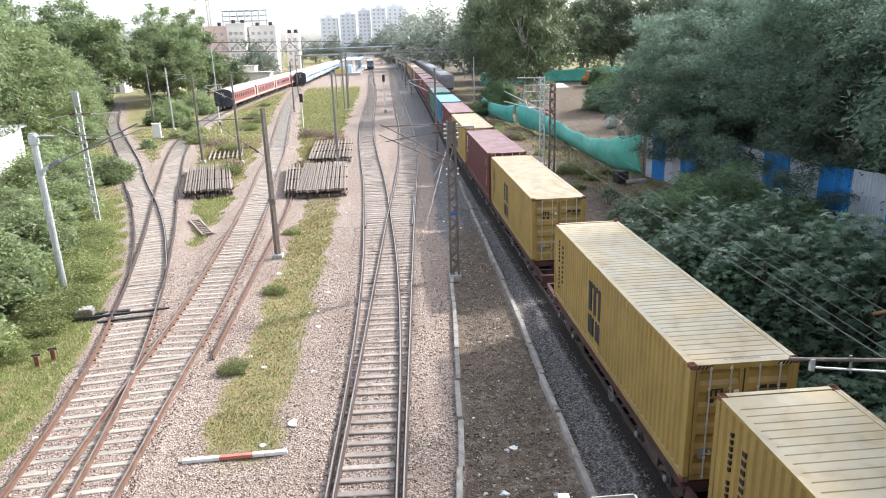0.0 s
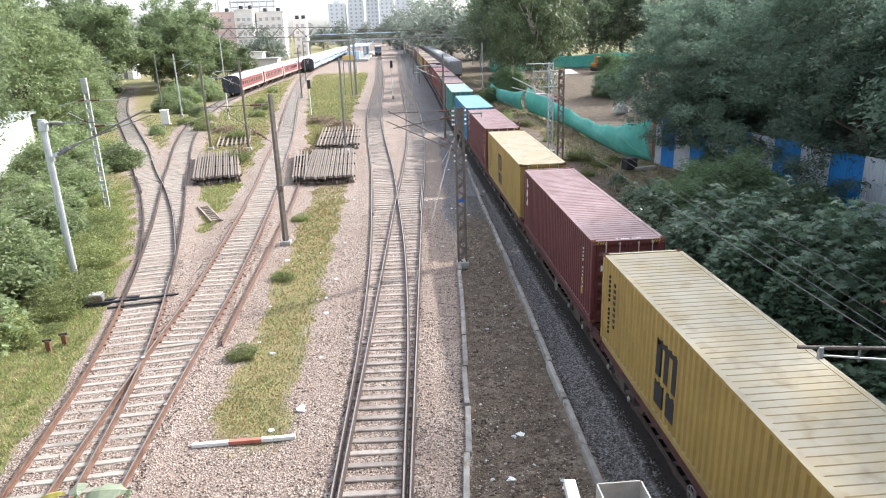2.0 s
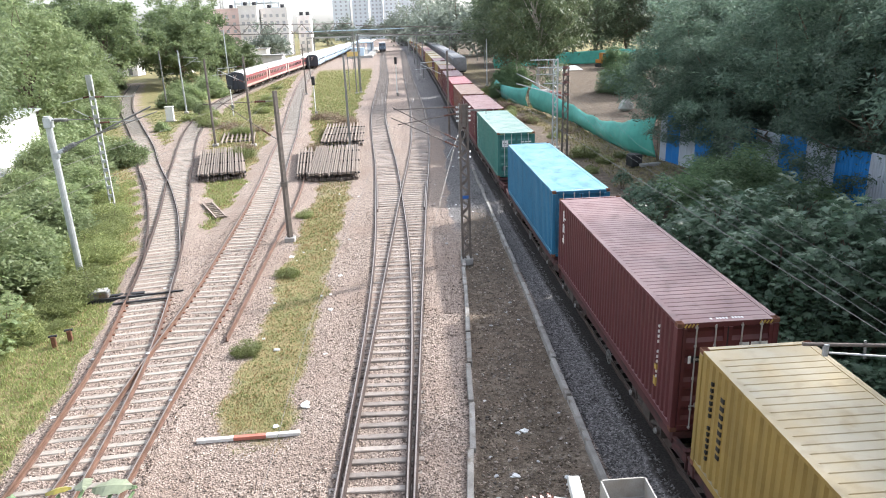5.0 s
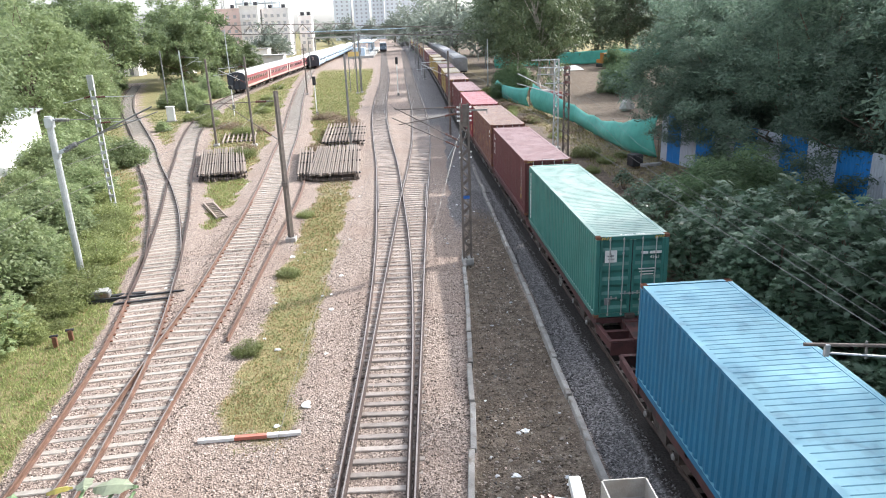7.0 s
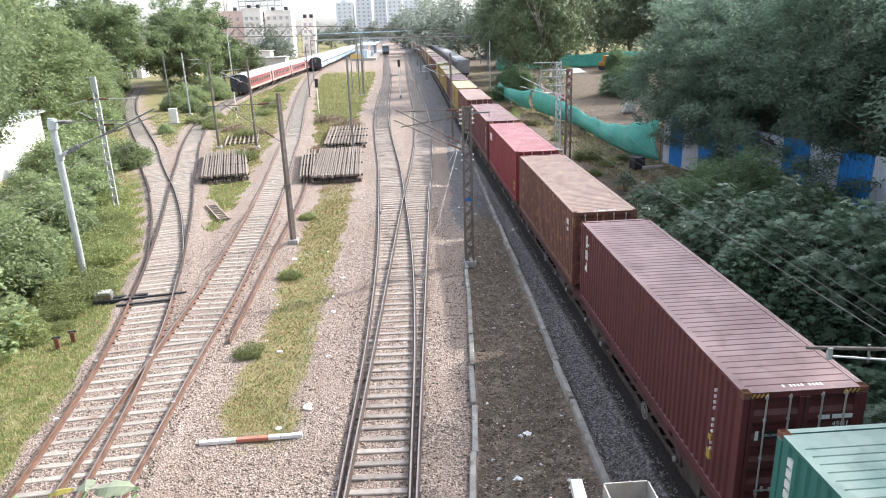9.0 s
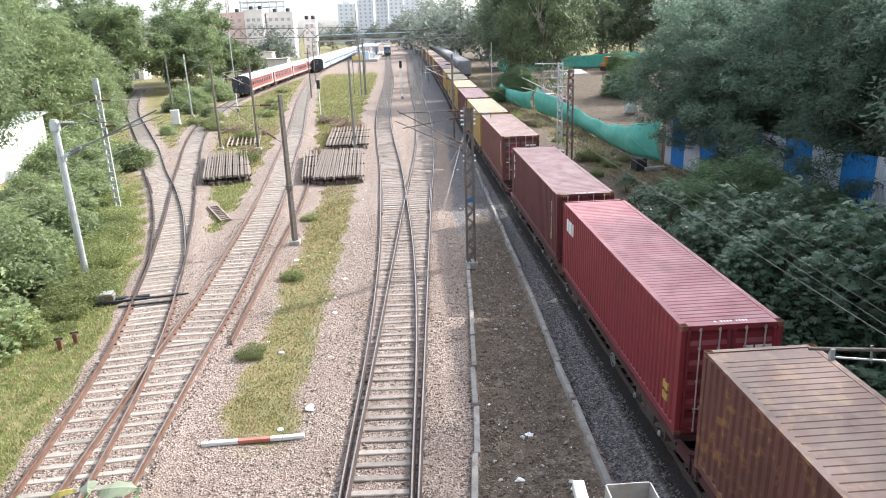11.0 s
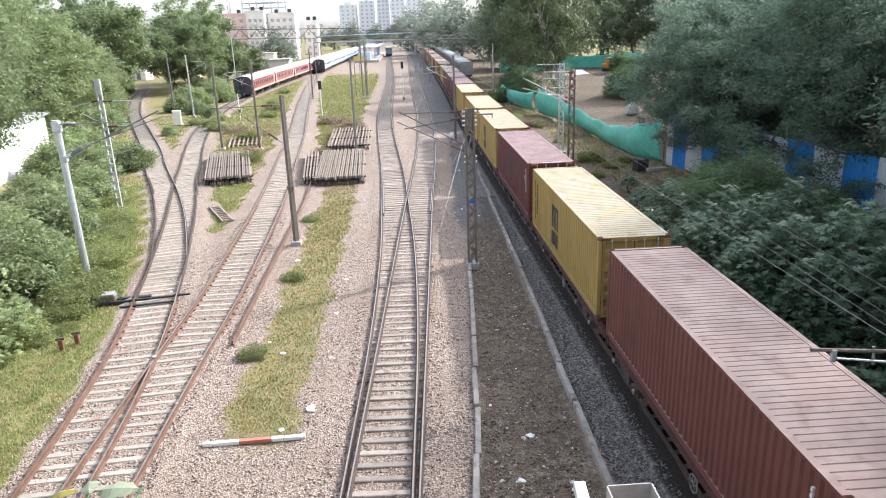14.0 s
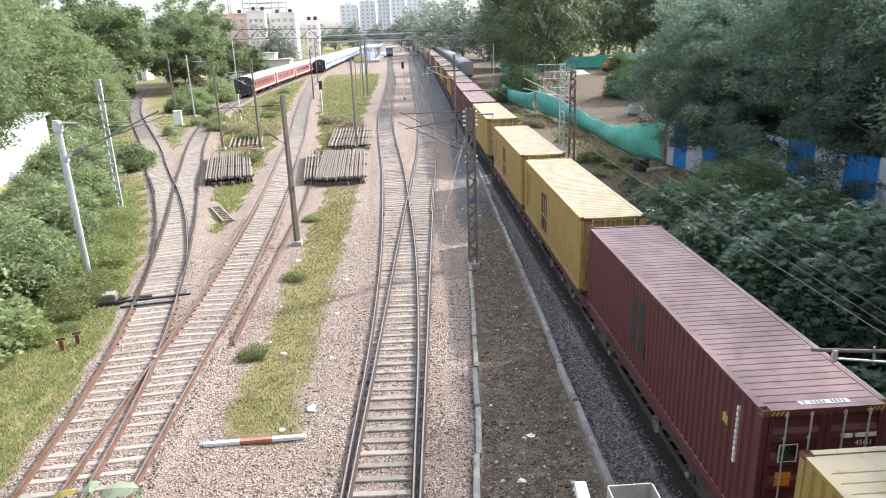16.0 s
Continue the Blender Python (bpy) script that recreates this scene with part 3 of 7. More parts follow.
def corrugated(length, pitch, depth, steep=0.2):
    """The outline of a trapezoid corrugation: places along it and how far each stands in."""
    out, s = [(0.0, 0.0)], 0.0
    flat, ramp_ = pitch * (0.5 - steep), pitch * steep
    while s + pitch < length:
        out += [(s + flat, 0.0), (s + flat + ramp_, depth), (s + 2 * flat + ramp_, depth), (s + pitch, 0.0)]
        s += pitch
    return out + [(length, 0.0)]


def sheet(bm, prof, place):
    """A corrugated sheet; place(s, d, far) gives its two borders."""
    rows = [[bm.verts.new(place(s, d, k)) for s, d in prof] for k in (0, 1)]
    for i in range(len(prof) - 1):
        bm.faces.new((rows[0][i], rows[0][i + 1], rows[1][i + 1], rows[1][i]))


def roof_mesh(spacing):
    """Roof sheet with pressed ribs across that stop short of its margins."""
    bm = bm_new()
    grooves = [(0.0, 0.0)]
    for i in range(int((C_LEN - 0.5) / spacing)):
        s = 0.14 + i * spacing
        grooves += [(s, 0.0), (s + 0.016, 0.014), (s + 0.036, 0.014), (s + 0.052, 0.0)]
    grooves.append((C_LEN - 0.3, 0.0))
    across = [-0.5 * (C_WID - 0.18), -0.5 * (C_WID - 0.18) + 0.05, -0.5 * (C_WID - 0.18) + 0.09]
    across += [-x for x in across[::-1]]
    grid = [[bm.verts.new((x, 0.15 + s, C_HI - 0.03 - (d if 1 < j < 4 else 0.0))) for s, d in grooves] for j, x in enumerate(across)]
    for a, b in zip(grid, grid[1:]):
        for i in range(len(grooves) - 1):
            bm.faces.new((a[i], b[i], b[i + 1], a[i + 1]))
    for x in (-1, 1):
        box(bm, (0.07, C_LEN - 0.36, 0.012), (x * (C_WID / 2 - 0.1), C_LEN / 2, C_HI - 0.024))
    return mesh_of("roof_panel", bm, PAINTS["yellow"])


WIDE_RIBS, CLOSE_RIBS = roof_mesh(0.25), roof_mesh(0.209)


def container_template():
    c = thing("shipping_container", label="shipping container", category="shipping container", group="containers on the goods train")
    hx = C_WID / 2
    paintwork = PAINTS["yellow"]
    # frame: posts and rails
    for x in (-1, 1):
        for y in (0.09, C_LEN - 0.09):
            bm = bm_new()
            box(bm, (0.14, 0.16, C_HI - 0.24), (x * (hx - 0.07), y, C_HI / 2))
            part("corner_post", finish(bm, 0.012), paintwork, c)
        bm = bm_new()
        box(bm, (0.07, C_LEN - 0.36, 0.07), (x * (hx - 0.04), C_LEN / 2, C_HI - 0.05))
        part("top_rail", bm, paintwork, c)
        bm = bm_new()
        box(bm, (0.06, C_LEN - 0.36, 0.16), (x * (hx - 0.04), C_LEN / 2, 0.1))
        part("bottom_rail", bm, paintwork, c)
        bm = bm_new()
        sheet(bm, corrugated(C_LEN - 0.34, 0.278, 0.046, 0.17), lambda s, d, k: (x * (hx - 0.025 - d), 0.17 + s, 0.17 + k * (C_HI - 0.25)))
        part("side_panel", bm, paintwork, c)
    for y, nm, z in ((0.08, "door_header", C_HI - 0.075), (C_LEN - 0.08, "end_header", C_HI - 0.075), (0.08, "door_sill", 0.09), (C_LEN - 0.08, "end_sill", 0.09)):
        bm = bm_new()
        box(bm, (C_WID - 0.3, 0.12, 0.13), (0, y, z))
        part(nm, bm, paintwork, c)
    new("roof_panel", WIDE_RIBS).parent = c
    bm = bm_new()
    sheet(bm, corrugated(C_WID - 0.28, 0.24, 0.045), lambda s, d, k: (-hx + 0.14 + s, C_LEN - 0.06 - d, 0.15 + k * (C_HI - 0.29)))
    part("end_panel", bm, paintwork, c)
    bm = bm_new()
    box(bm, (C_WID - 0.3, C_LEN - 0.4, 0.06), (0, C_LEN / 2, 0.16))
    part("floor_panel", bm, M_BOGIE, c)
    for x in (-1, 1):
        for y in (0.09, C_LEN - 0.09):
            for z in (0.059, C_HI - 0.055):
                bm = bm_new()
                box(bm, (0.165, 0.18, 0.118), (x * (hx - 0.08), y, z))
                bmesh.ops.bevel(bm, geom=bm.edges[:], offset=0.014, segments=1, affect="EDGES")
                if z > 1:
                    for f in [f for f in bm.faces if f.normal.z > 0.9]:
                        r = bmesh.ops.inset_individual(bm, faces=[f], thickness=0.045)
                        for v in f.verts:
                            v.co.z -= 0.05
                part("corner_casting", bm, M_RUST, c, "rusty corner casting")
    # doors towards the near end
    for s in (-1, 1):
        w = hx - 0.15
        x0 = s * (w / 2 + 0.01)
        bm = bm_new()
        z0, z1 = 0.17, C_HI - 0.15
        sheet(bm, [(a, b) for a, b in corrugated(z1 - z0, 0.515, 0.05)], lambda a, b, k: (x0 + (k - 0.5) * (w - 0.02), 0.022 + b, z0 + a))
        door = part("door", bm, paintwork, c)
        for e in (-1, 1):
            bm = bm_new()
            box(bm, (0.08, 0.05, z1 - z0), (x0 + e * (w / 2 - 0.05), 0.034, (z0 + z1) / 2))
            part("door_stile", bm, paintwork, door)
        for k in (-0.22, 0.24):
            bm = bm_new()
            x = x0 + k
            tube(bm, (x, -0.012, 0.08), (x, -0.012, C_HI - 0.06), 0.019, 8)
            for z in (0.12, 0.62, 1.45, 2.3, C_HI - 0.12):
                box(bm, (0.06, 0.035, 0.045), (x, 0.0, z))
            part("lock_rod", bm, M_ROD, door, "zinc-plated lock rod")
            bm = bm_new()
            zh = 0.72 + 0.16 * (k * s < 0)
            box(bm, (0.36, 0.018, 0.03), (x - s * 0.12, -0.03, zh))
            box(bm, (0.05, 0.03, 0.11), (x - s * 0.1, -0.02, zh + 0.02))
            box(bm, (0.05, 0.03, 0.08), (x - s * 0.26, -0.02, zh))
            part("handle", bm, M_ROD, door, "zinc-plated handle")
    bm = bm_new()
    box(bm, (0.03, 0.02, C_HI - 0.32), (0, 0.022, C_HI / 2))
    part("door_gasket", bm, M_BLACK, c, "black rubber door gasket")
    return c


def stripes(parent, hatch=True, material=M_MARK_YELLOW):
    """Black and yellow warning hatching on the header over the doors."""
    if not hatch:
        return
    bm = bm_new()
    for s in (-1, 1):
        for k in range(4):
            box(bm, (0.04, 0.004, 0.1), (s * (1.02 - k * 0.085), 0.014, C_HI - 0.075), Matrix.Rotation(0.6, 4, "Y"))
    tagged(part("warning_hatching", bm, material, parent), kind="stuff")


def bars(parent, rows, material, name="marking"):
    """Plain bars: each row is across, up, width, height on the doors' plane."""
    bm = bm_new()
    for x, z, w, h in rows:
        box(bm, (w, 0.006, h), (x, 0.008, z))
    part(name, bm, material, parent)


def type_code(material):
    """The size and type code on the doors, as a flat mesh."""
    cu = bpy.data.curves.new("type_code", "FONT")
    cu.body, cu.size, cu.extrude, cu.align_x = "45G1", 0.15, 0.002, "CENTER"
    ob = bpy.data.objects.new("type_code", cu)
    me = bpy.data.meshes.new_from_object(ob)
    bpy.data.objects.remove(ob)
    me.transform(Matrix.Rotation(radians(90), 4, "X"))
    me.materials.clear()
    me.materials.append(material)
    return me


TYPE_BLACK, TYPE_WHITE = type_code(M_MARK_BLACK), type_code(M_MARK_WHITE)


def side_mark(parent, y, z, shapes, material, name="side_marking"):
    """Flat painted shapes on the panel towards the yard; shapes: along, up, length, height."""
    groups = [shapes] if name == "side_number" else [[s] for s in shapes]
    for some in groups:
        bm = bm_new()
        for a, u, w, h in some:
            box(bm, (0.05, w, h), (-C_WID / 2 + 0.046, y - a, z + u))
        ob = part(name, bm, material, parent)
        if len(some) > 1:
            tagged(ob, kind="stuff")


LINE_LOGO = [(-0.5, 0.5, 0.26, 0.95), (0.0, 0.45, 0.24, 0.85), (0.5, 0.45, 0.26, 0.85), (0.0, 0.93, 1.26, 0.14), (-0.38, -0.45, 0.5, 0.62), (0.36, -0.45, 0.5, 0.62)]
ID_BARS = [(0.42, 2.28, 0.22, 0.09), (0.78, 2.28, 0.4, 0.09)]
DATA_BARS = [(0.5, 1.72, 0.55, 0.035), (0.5, 1.62, 0.5, 0.035), (0.52, 1.52, 0.45, 0.035), (0.5, 1.4, 0.5, 0.035), (0.5, 1.3, 0.4, 0.035)]


def dress(c, kind):
    """Markings by kind of container."""
    code = new("type_code", TYPE_BLACK if kind.startswith("yellow") else TYPE_WHITE)
    code.parent = c
    code.location = (0.76, 0.004, 2.07)
    bm = bm_new()
    for i in range(11):
        if i not in (4, 9):
            box(bm, (0.045, 0.09, 0.004), (0.02 - 0.075 * i + 0.4, 0.25, C_HI - (0.014 if kind == "maroon_emblem" else 0.028)))
    tagged(part("roof_number", bm, M_MARK_GREY if kind[0] == "y" or kind == "maroon_emblem" else M_MARK_WHITE, c), kind="stuff")
    if kind.startswith("yellow"):
        stripes(c, True, M_MARK_BLACK)
        bars(c, ID_BARS + DATA_BARS, M_MARK_BLACK)
        bars(c, [(-0.72, 2.2, 0.05, 0.16), (-0.6, 2.19, 0.05, 0.14), (-0.48, 2.19, 0.05, 0.14), (-0.6, 2.28, 0.3, 0.04), (-0.7, 2.02, 0.12, 0.1), (-0.5, 2.02, 0.12, 0.1)], M_MARK_BLACK, "door_emblem")
        bars(c, [(-0.8, 0.72, 0.2, 0.26)], M_MARK_GREY, "plate")
        bars(c, [(0.86, 0.9, 0.34, 0.14)], M_MARK_GREEN, "green_plate")
        bars(c, [(0.86, 0.74, 0.34, 0.14)], M_MARK_ORANGE, "orange_plate")
        bars(c, [(-0.15, 2.2, 0.12, 0.1)], M_MARK_WHITE, "white_plate")
        side_mark(c, 11.55, 1.5, [(0, 0.85 - 0.15 * i, 0.07, 0.085) for i in range(13) if i != 6], M_MARK_BLACK, "side_number")
        side_mark(c, 11.05, 1.5, [(0, 0.75 - 0.19 * i, 0.13, 0.11) for i in range(8)], M_MARK_BLACK, "side_number")
        if kind == "yellow_logo":
            for shape in LINE_LOGO:
                side_mark(c, 6.95, 1.2, [shape], M_MARK_BLACK, "emblem_bar")
    elif kind == "green":
        stripes(c)
        bars(c, ID_BARS + DATA_BARS[:3], M_MARK_WHITE)
        bars(c, [(-0.72, 2.2, 0.4, 0.42)], M_MARK_WHITE, "door_emblem")
        bars(c, [(-0.74, 2.22, 0.24, 0.05), (-0.7, 2.1, 0.2, 0.05)], M_MARK_GREY, "emblem_detail")
        bars(c, [(-0.78, 0.6, 0.2, 0.26)], M_MARK_GREY, "plate")
        for i in range(11):
            side_mark(c, 11.75, 1.3, [(0, 1.2 - 0.21 * i, 0.16, 0.15)], M_MARK_WHITE, "side_writing")
    elif kind == "blue":
        stripes(c, False)
        bars(c, ID_BARS, M_MARK_WHITE)
    elif kind == "brown":
        stripes(c)
        bars(c, ID_BARS + DATA_BARS, M_MARK_WHITE)
        bars(c, [(-0.42, 2.05, 0.42, 0.36)], M_MARK_RED, "door_emblem")
        bars(c, [(-0.42, 2.06, 0.28, 0.1), (-0.42, 1.885, 0.42, 0.03)], M_MARK_WHITE, "emblem_detail")
        bars(c, [(-0.42, 1.85, 0.42, 0.04), (-0.9, 2.3, 0.14, 0.1)], M_MARK_BLUE, "emblem_stripe")
        bars(c, [(0.5, 0.78, 0.16, 0.2), (0.62, 0.3, 0.12, 0.06), (-0.86, 1.22, 0.24, 0.07)], M_MARK_WHITE, "plate")
        side_mark(c, 0.9, 1.55, [(0, 0.9 - 0.12 * i, 0.06, 0.08) for i in range(12)], M_MARK_WHITE, "side_number")
        side_mark(c, 0.75, 1.0, [(0, 0, 0.2, 0.2)], M_MARK_YELLOW, "warning_mark")
    elif kind == "rusty":
        bars(c, ID_BARS + DATA_BARS[:2], M_MARK_WHITE)
        side_mark(c, 1.0, 1.6, [(0, 0.7, 0.3, 0.2), (0, 0.4, 0.2, 0.14)], M_MARK_WHITE, "side_writing")
    elif kind == "crimson":
        bars(c, ID_BARS + DATA_BARS[:3], M_MARK_WHITE)
        side_mark(c, 11.1, 2.1, [(-0.4, 0, 0.3, 0.5), (0.0, 0, 0.3, 0.5), (0.35, 0, 0.12, 0.5)], M_MARK_WHITE, "line_emblem")
        side_mark(c, 0.8, 0.95, [(0, 0, 0.3, 0.2), (0, -0.3, 0.3, 0.2)], M_MARK_YELLOW, "warning_mark")
    elif kind == "maroon_emblem":
        stripes(c)
        bars(c, ID_BARS, M_MARK_WHITE)
        bars(c, [(-0.66, 1.98, 0.36, 0.38)], M_MARK_WHITE, "door_emblem")
        bars(c, [(-0.66, 1.98, 0.32, 0.34)], M_MARK_BLACK, "emblem_detail")
        bars(c, [(-0.7, 1.5, 0.3, 0.14), (-0.7, 1.34, 0.3, 0.14)], M_MARK_ORANGE, "orange_plate")
        bm = bm_new()
        box(bm, (0.95, 0.13, 0.008), (0.05, 0.25, C_HI - 0.022))
        part("roof_plate", bm, M_MARK_WHITE, c)
        side_mark(c, 6.8, 1.5, [(-0.35, 0.1, 0.5, 1.5), (0.3, 0.35, 0.4, 1.0), (0.3, -0.5, 0.5, 0.4)], M_MARK_BLACK, "line_emblem")
        side_mark(c, 0.95, 1.5, [(0, 0.9 - 0.13 * i, 0.06, 0.09) for i in range(10)], M_MARK_WHITE, "side_number")
        side_mark(c, 1.4, 1.9, [(0, 0, 0.22, 0.2)], M_MARK_YELLOW, "warning_mark")
    else:
        stripes(c)
        bars(c, ID_BARS, M_MARK_WHITE)
        bars(c, [(-0.62, 1.95, 0.46, 0.16)], M_MARK_BLACK, "door_emblem")
        bars(c, [(-0.88, 1.95, 0.07, 0.2), (-0.6, 1.95, 0.36, 0.05)], M_MARK_WHITE, "emblem_detail")
        side_mark(c, 11.45, 1.85, [(0, 0.5, 0.15, 0.42), (0.09, 0.42, 0.2, 0.07), (-0.1, 0.0, 0.09, 0.34), (0.1, 0.0, 0.09, 0.3), (0.0, 0.13, 0.2, 0.07), (0.05, -0.42, 0.12, 0.34), (-0.1, -0.5, 0.12, 0.16)], M_MARK_WHITE, "side_writing")
        side_mark(c, 1.2, 1.4, [(0, 0.9 - 0.14 * i, 0.04, 0.065) for i in range(11) if i not in (4, 8)], M_MARK_WHITE, "side_number")
        side_mark(c, 1.25, 0.75, [(0, 0, 0.16, 0.24), (0, 0.4, 0.12, 0.14)], M_MARK_YELLOW, "warning_mark")


LABELS = {
    "yellow": "dusty yellow corrugated shipping container on a flat wagon",
    "yellow_logo": "yellow corrugated shipping container with a black emblem, on a flat wagon",
    "maroon": "faded maroon corrugated shipping container on a flat wagon",
    "maroon_emblem": "maroon shipping container with a dark side emblem, on a flat wagon",
    "brown": "red-brown corrugated shipping container with a small red door emblem",
    "rusty": "brown shipping container with a rust-patched roof, on a flat wagon",
    "crimson": "bright crimson corrugated shipping container on a flat wagon",
    "blue": "bright blue corrugated shipping container with pale dusty roof",
    "green": "sea-green corrugated shipping container with white door emblem",
}
ORDER = ["yellow", "yellow", "yellow_logo", "yellow_logo", "maroon", "yellow_logo", "maroon", "blue", "green", "maroon", "rusty", "crimson", "maroon", "brown", "yellow_logo", "maroon_emblem", "yellow_logo", "yellow_logo", "yellow",
         "maroon", "maroon", "brown", "yellow", "rusty", "yellow_logo", "maroon", "yellow", "brown", "maroon", "yellow_logo", "crimson", "maroon", "yellow", "yellow_logo", "brown", "maroon", "yellow", "rusty", "maroon", "yellow_logo", "brown", "maroon", "yellow", "maroon"]
FIRST = -1            # the container that stands nearest at the start is number 0


def build_wagon(near_out, far_out):
    """Skeletal flat wagon; its origin lies under the container's near end, at the deck."""
    w = thing("flat_wagon", label="rust-brown low container flat wagon with grimy bogies", category="railway wagon", group="wagons of the goods train")
    y0, y1 = -near_out, C_LEN + far_out
    for nm, x, wid, hi, z in (("centre_sill", 0, 0.46, 0.42, -0.24), ("side_sill", -1.05, 0.14, 0.36, -0.2), ("side_sill", 1.05, 0.14, 0.36, -0.2)):
        bm = bm_new()
        short = -0.1 if nm == "side_sill" else 0.3
        box(bm, (wid, C_LEN + 2 * short, hi), (x, C_LEN / 2, z))
        part(nm, finish(bm, 0.012), M_WAGON, w)
    for y in (0.15, 3.4, C_LEN / 2, 8.8, C_LEN - 0.15):
        bm = bm_new()
        box(bm, (2.24, 0.2, 0.2), (0, y, -0.13))
        part("cross_beam", finish(bm, 0.01), M_WAGON, w)
    for yc, out, s in ((0.0, near_out, -1), (C_LEN, far_out, 1)):
        y = yc + s * out
        low = -0.16 if out > 1 else -0.12
        # tapering outer beams and a deep end plate, each with a flat rim on top
        for x in (-1, 1):
            a, b = Vector((x * 1.1, yc, low)), Vector((x * 0.98, y, low - 0.12))
            d = b - a
            turn = Matrix.Rotation(math.atan2(-d.x, d.y), 4, "Z") @ Matrix.Rotation(math.atan2(d.z, math.hypot(d.x, d.y)), 4, "X")
            bm = bm_new()
            box(bm, (0.05, d.length, 0.3), (a + b) / 2 - Vector((0, 0, 0.17)), turn)
            box(bm, (0.13, d.length, 0.03), (a + b) / 2, turn)
            part("outer_beam", bm, M_WAGON, w)
        bm = bm_new()
        box(bm, (2.0, 0.05, 0.46), (0, y, low - 0.37))
        box(bm, (2.02, 0.15, 0.03), (0, y - s * 0.05, low - 0.11))
        part("headstock", bm, M_WAGON, w)
        if out > 1:
            bm = bm_new()
            box(bm, (2.06, 0.05, 0.3), (0, yc + s * out * 0.48, low - 0.22))
            box(bm, (2.06, 0.14, 0.03), (0, yc + s * out * 0.48, low - 0.055))
            part("cross_beam", bm, M_WAGON, w)
            bm = bm_new()
            for x in (-0.62, 0.62):
                tube(bm, (x, yc + s * out * 0.48, low - 0.42), (x, y, low - 0.5), 0.03, 6)
            tube(bm, (-0.95, yc + s * out * 0.75, low - 0.42), (0.95, yc + s * out * 0.75, low - 0.42), 0.04, 6)
            part("brake_rigging", bm, M_BOGIE, w)
        bm = bm_new()
        a, b = Vector((0, yc - s * 0.2, -0.02)), Vector((0, y + s * 0.06, low - 0.06))
        d = b - a
        turn = Matrix.Rotation(math.atan2(d.z, d.y), 4, "X")
        box(bm, (0.5, d.length, 0.04), (a + b) / 2, turn)
        box(bm, (0.4, d.length, 0.34), (a + b) / 2 - Vector((0, 0, 0.19)), turn)
        part("draft_sill", bm, M_WAGON, w)
        bm = bm_new()
        box(bm, (0.34, 0.22, 0.16), (0, yc - s * 0.02, 0.06))
        part("container_stop", finish(bm, 0.02), M_BOGIE, w)
        bm = bm_new()
        tube(bm, (0, y, -0.42), (0, y + s * 0.28, -0.42), 0.13, 8)
        box(bm, (0.32, 0.2, 0.3), (0, y + s * 0.3, -0.42))
        part("coupler", bm, M_BOGIE, w)
    for yb in (1.9, C_LEN - 1.9):
        bg = new("bogie")
        bg.parent = w
        bg.location = (0, yb, -DECK + RAIL_TOP)
        bg.empty_display_size = 0.2
        for x in (-1, 1):
            bm = bm_new()
            box(bm, (0.12, 1.5, 0.16), (x * 1.02, 0, 0.62))
            box(bm, (0.16, 0.5, 0.36), (x * 1.02, 0, 0.42))
            for e in (-1, 1):
                box(bm, (0.2, 0.3, 0.32), (x * 1.02, e * 0.98, 0.46))
                tube(bm, (x * 1.02, e * 0.3, 0.28), (x * 1.02, e * 0.9, 0.56), 0.07, 6)
                tube(bm, (x * 1.08, e * 0.98, 0.45), (x * 1.2, e * 0.98, 0.45), 0.1, 10)
            part("side_frame", bm, M_BOGIE, bg)
            for e in (-1, 1):
                bm = bm_new()
                tube(bm, (x * 0.78, e * 0.98, 0.42), (x * 0.9, e * 0.98, 0.42), 0.42, 16)
                tube(bm, (x * 0.74, e * 0.98, 0.42), (x * 0.79, e * 0.98, 0.42), 0.45, 16)
                part("wheel", bm, M_WHEEL, bg)
                bm = bm_new()
                tube(bm, (x * 1.2, e * 0.98, 0.45), (x * 1.24, e * 0.98, 0.45), 0.085, 12, 0.07)
                part("axle_cap", bm, M_HUB, bg, "worn grey axle cap")
    bm = bm_new()
    tube(bm, (-1.2, 5.0, -0.48), (-1.2, 5.03, -0.48), 0.23, 20)
    vs = [f for f in bm.faces if abs(f.normal.y) > 0.9]
    bmesh.ops.delete(bm, geom=bmesh.ops.inset_individual(bm, faces=vs, thickness=0.025)["faces"] and vs, context="FACES")
    for k in range(3):
        a = k * math.pi / 3
        tube(bm, (-1.2 + 0.22 * math.cos(a), 5.015, -0.48 + 0.22 * math.sin(a)), (-1.2 - 0.22 * math.cos(a), 5.015, -0.48 - 0.22 * math.sin(a)), 0.011, 5)
    hw = part("hand_wheel", bm, M_HUB, w, "dull grey brake hand wheel")
    hw.matrix_basis = Matrix.Translation((-1.2, 5, -0.48)) @ Matrix.Rotation(radians(90), 4, "Z") @ Matrix.Translation((1.2, -5, 0.48))
    bm = bm_new()
    tube(bm, (-0.6, 6.2, -0.62), (0.6, 6.2, -0.62), 0.2, 12)
    part("air_reservoir", bm, M_BOGIE, w)
    return w


def offset(k):
    """Where container k stands along the train."""
    return -0.593 + 13.379 * k + 3.031 * math.floor((k + 3) / 5)


def travelled(t):
    return 10.699 * t + 0.07358 * t * t - 0.0011636 * t**3


def train_pose(k, t):
    y = offset(k) - travelled(t)
    x0, x1 = TRACK_C(y), TRACK_C(y + C_LEN)
    return pose(x0, y, DECK, 0, 0, -math.degrees(math.atan2(x1 - x0, C_LEN)))


RAKE = []


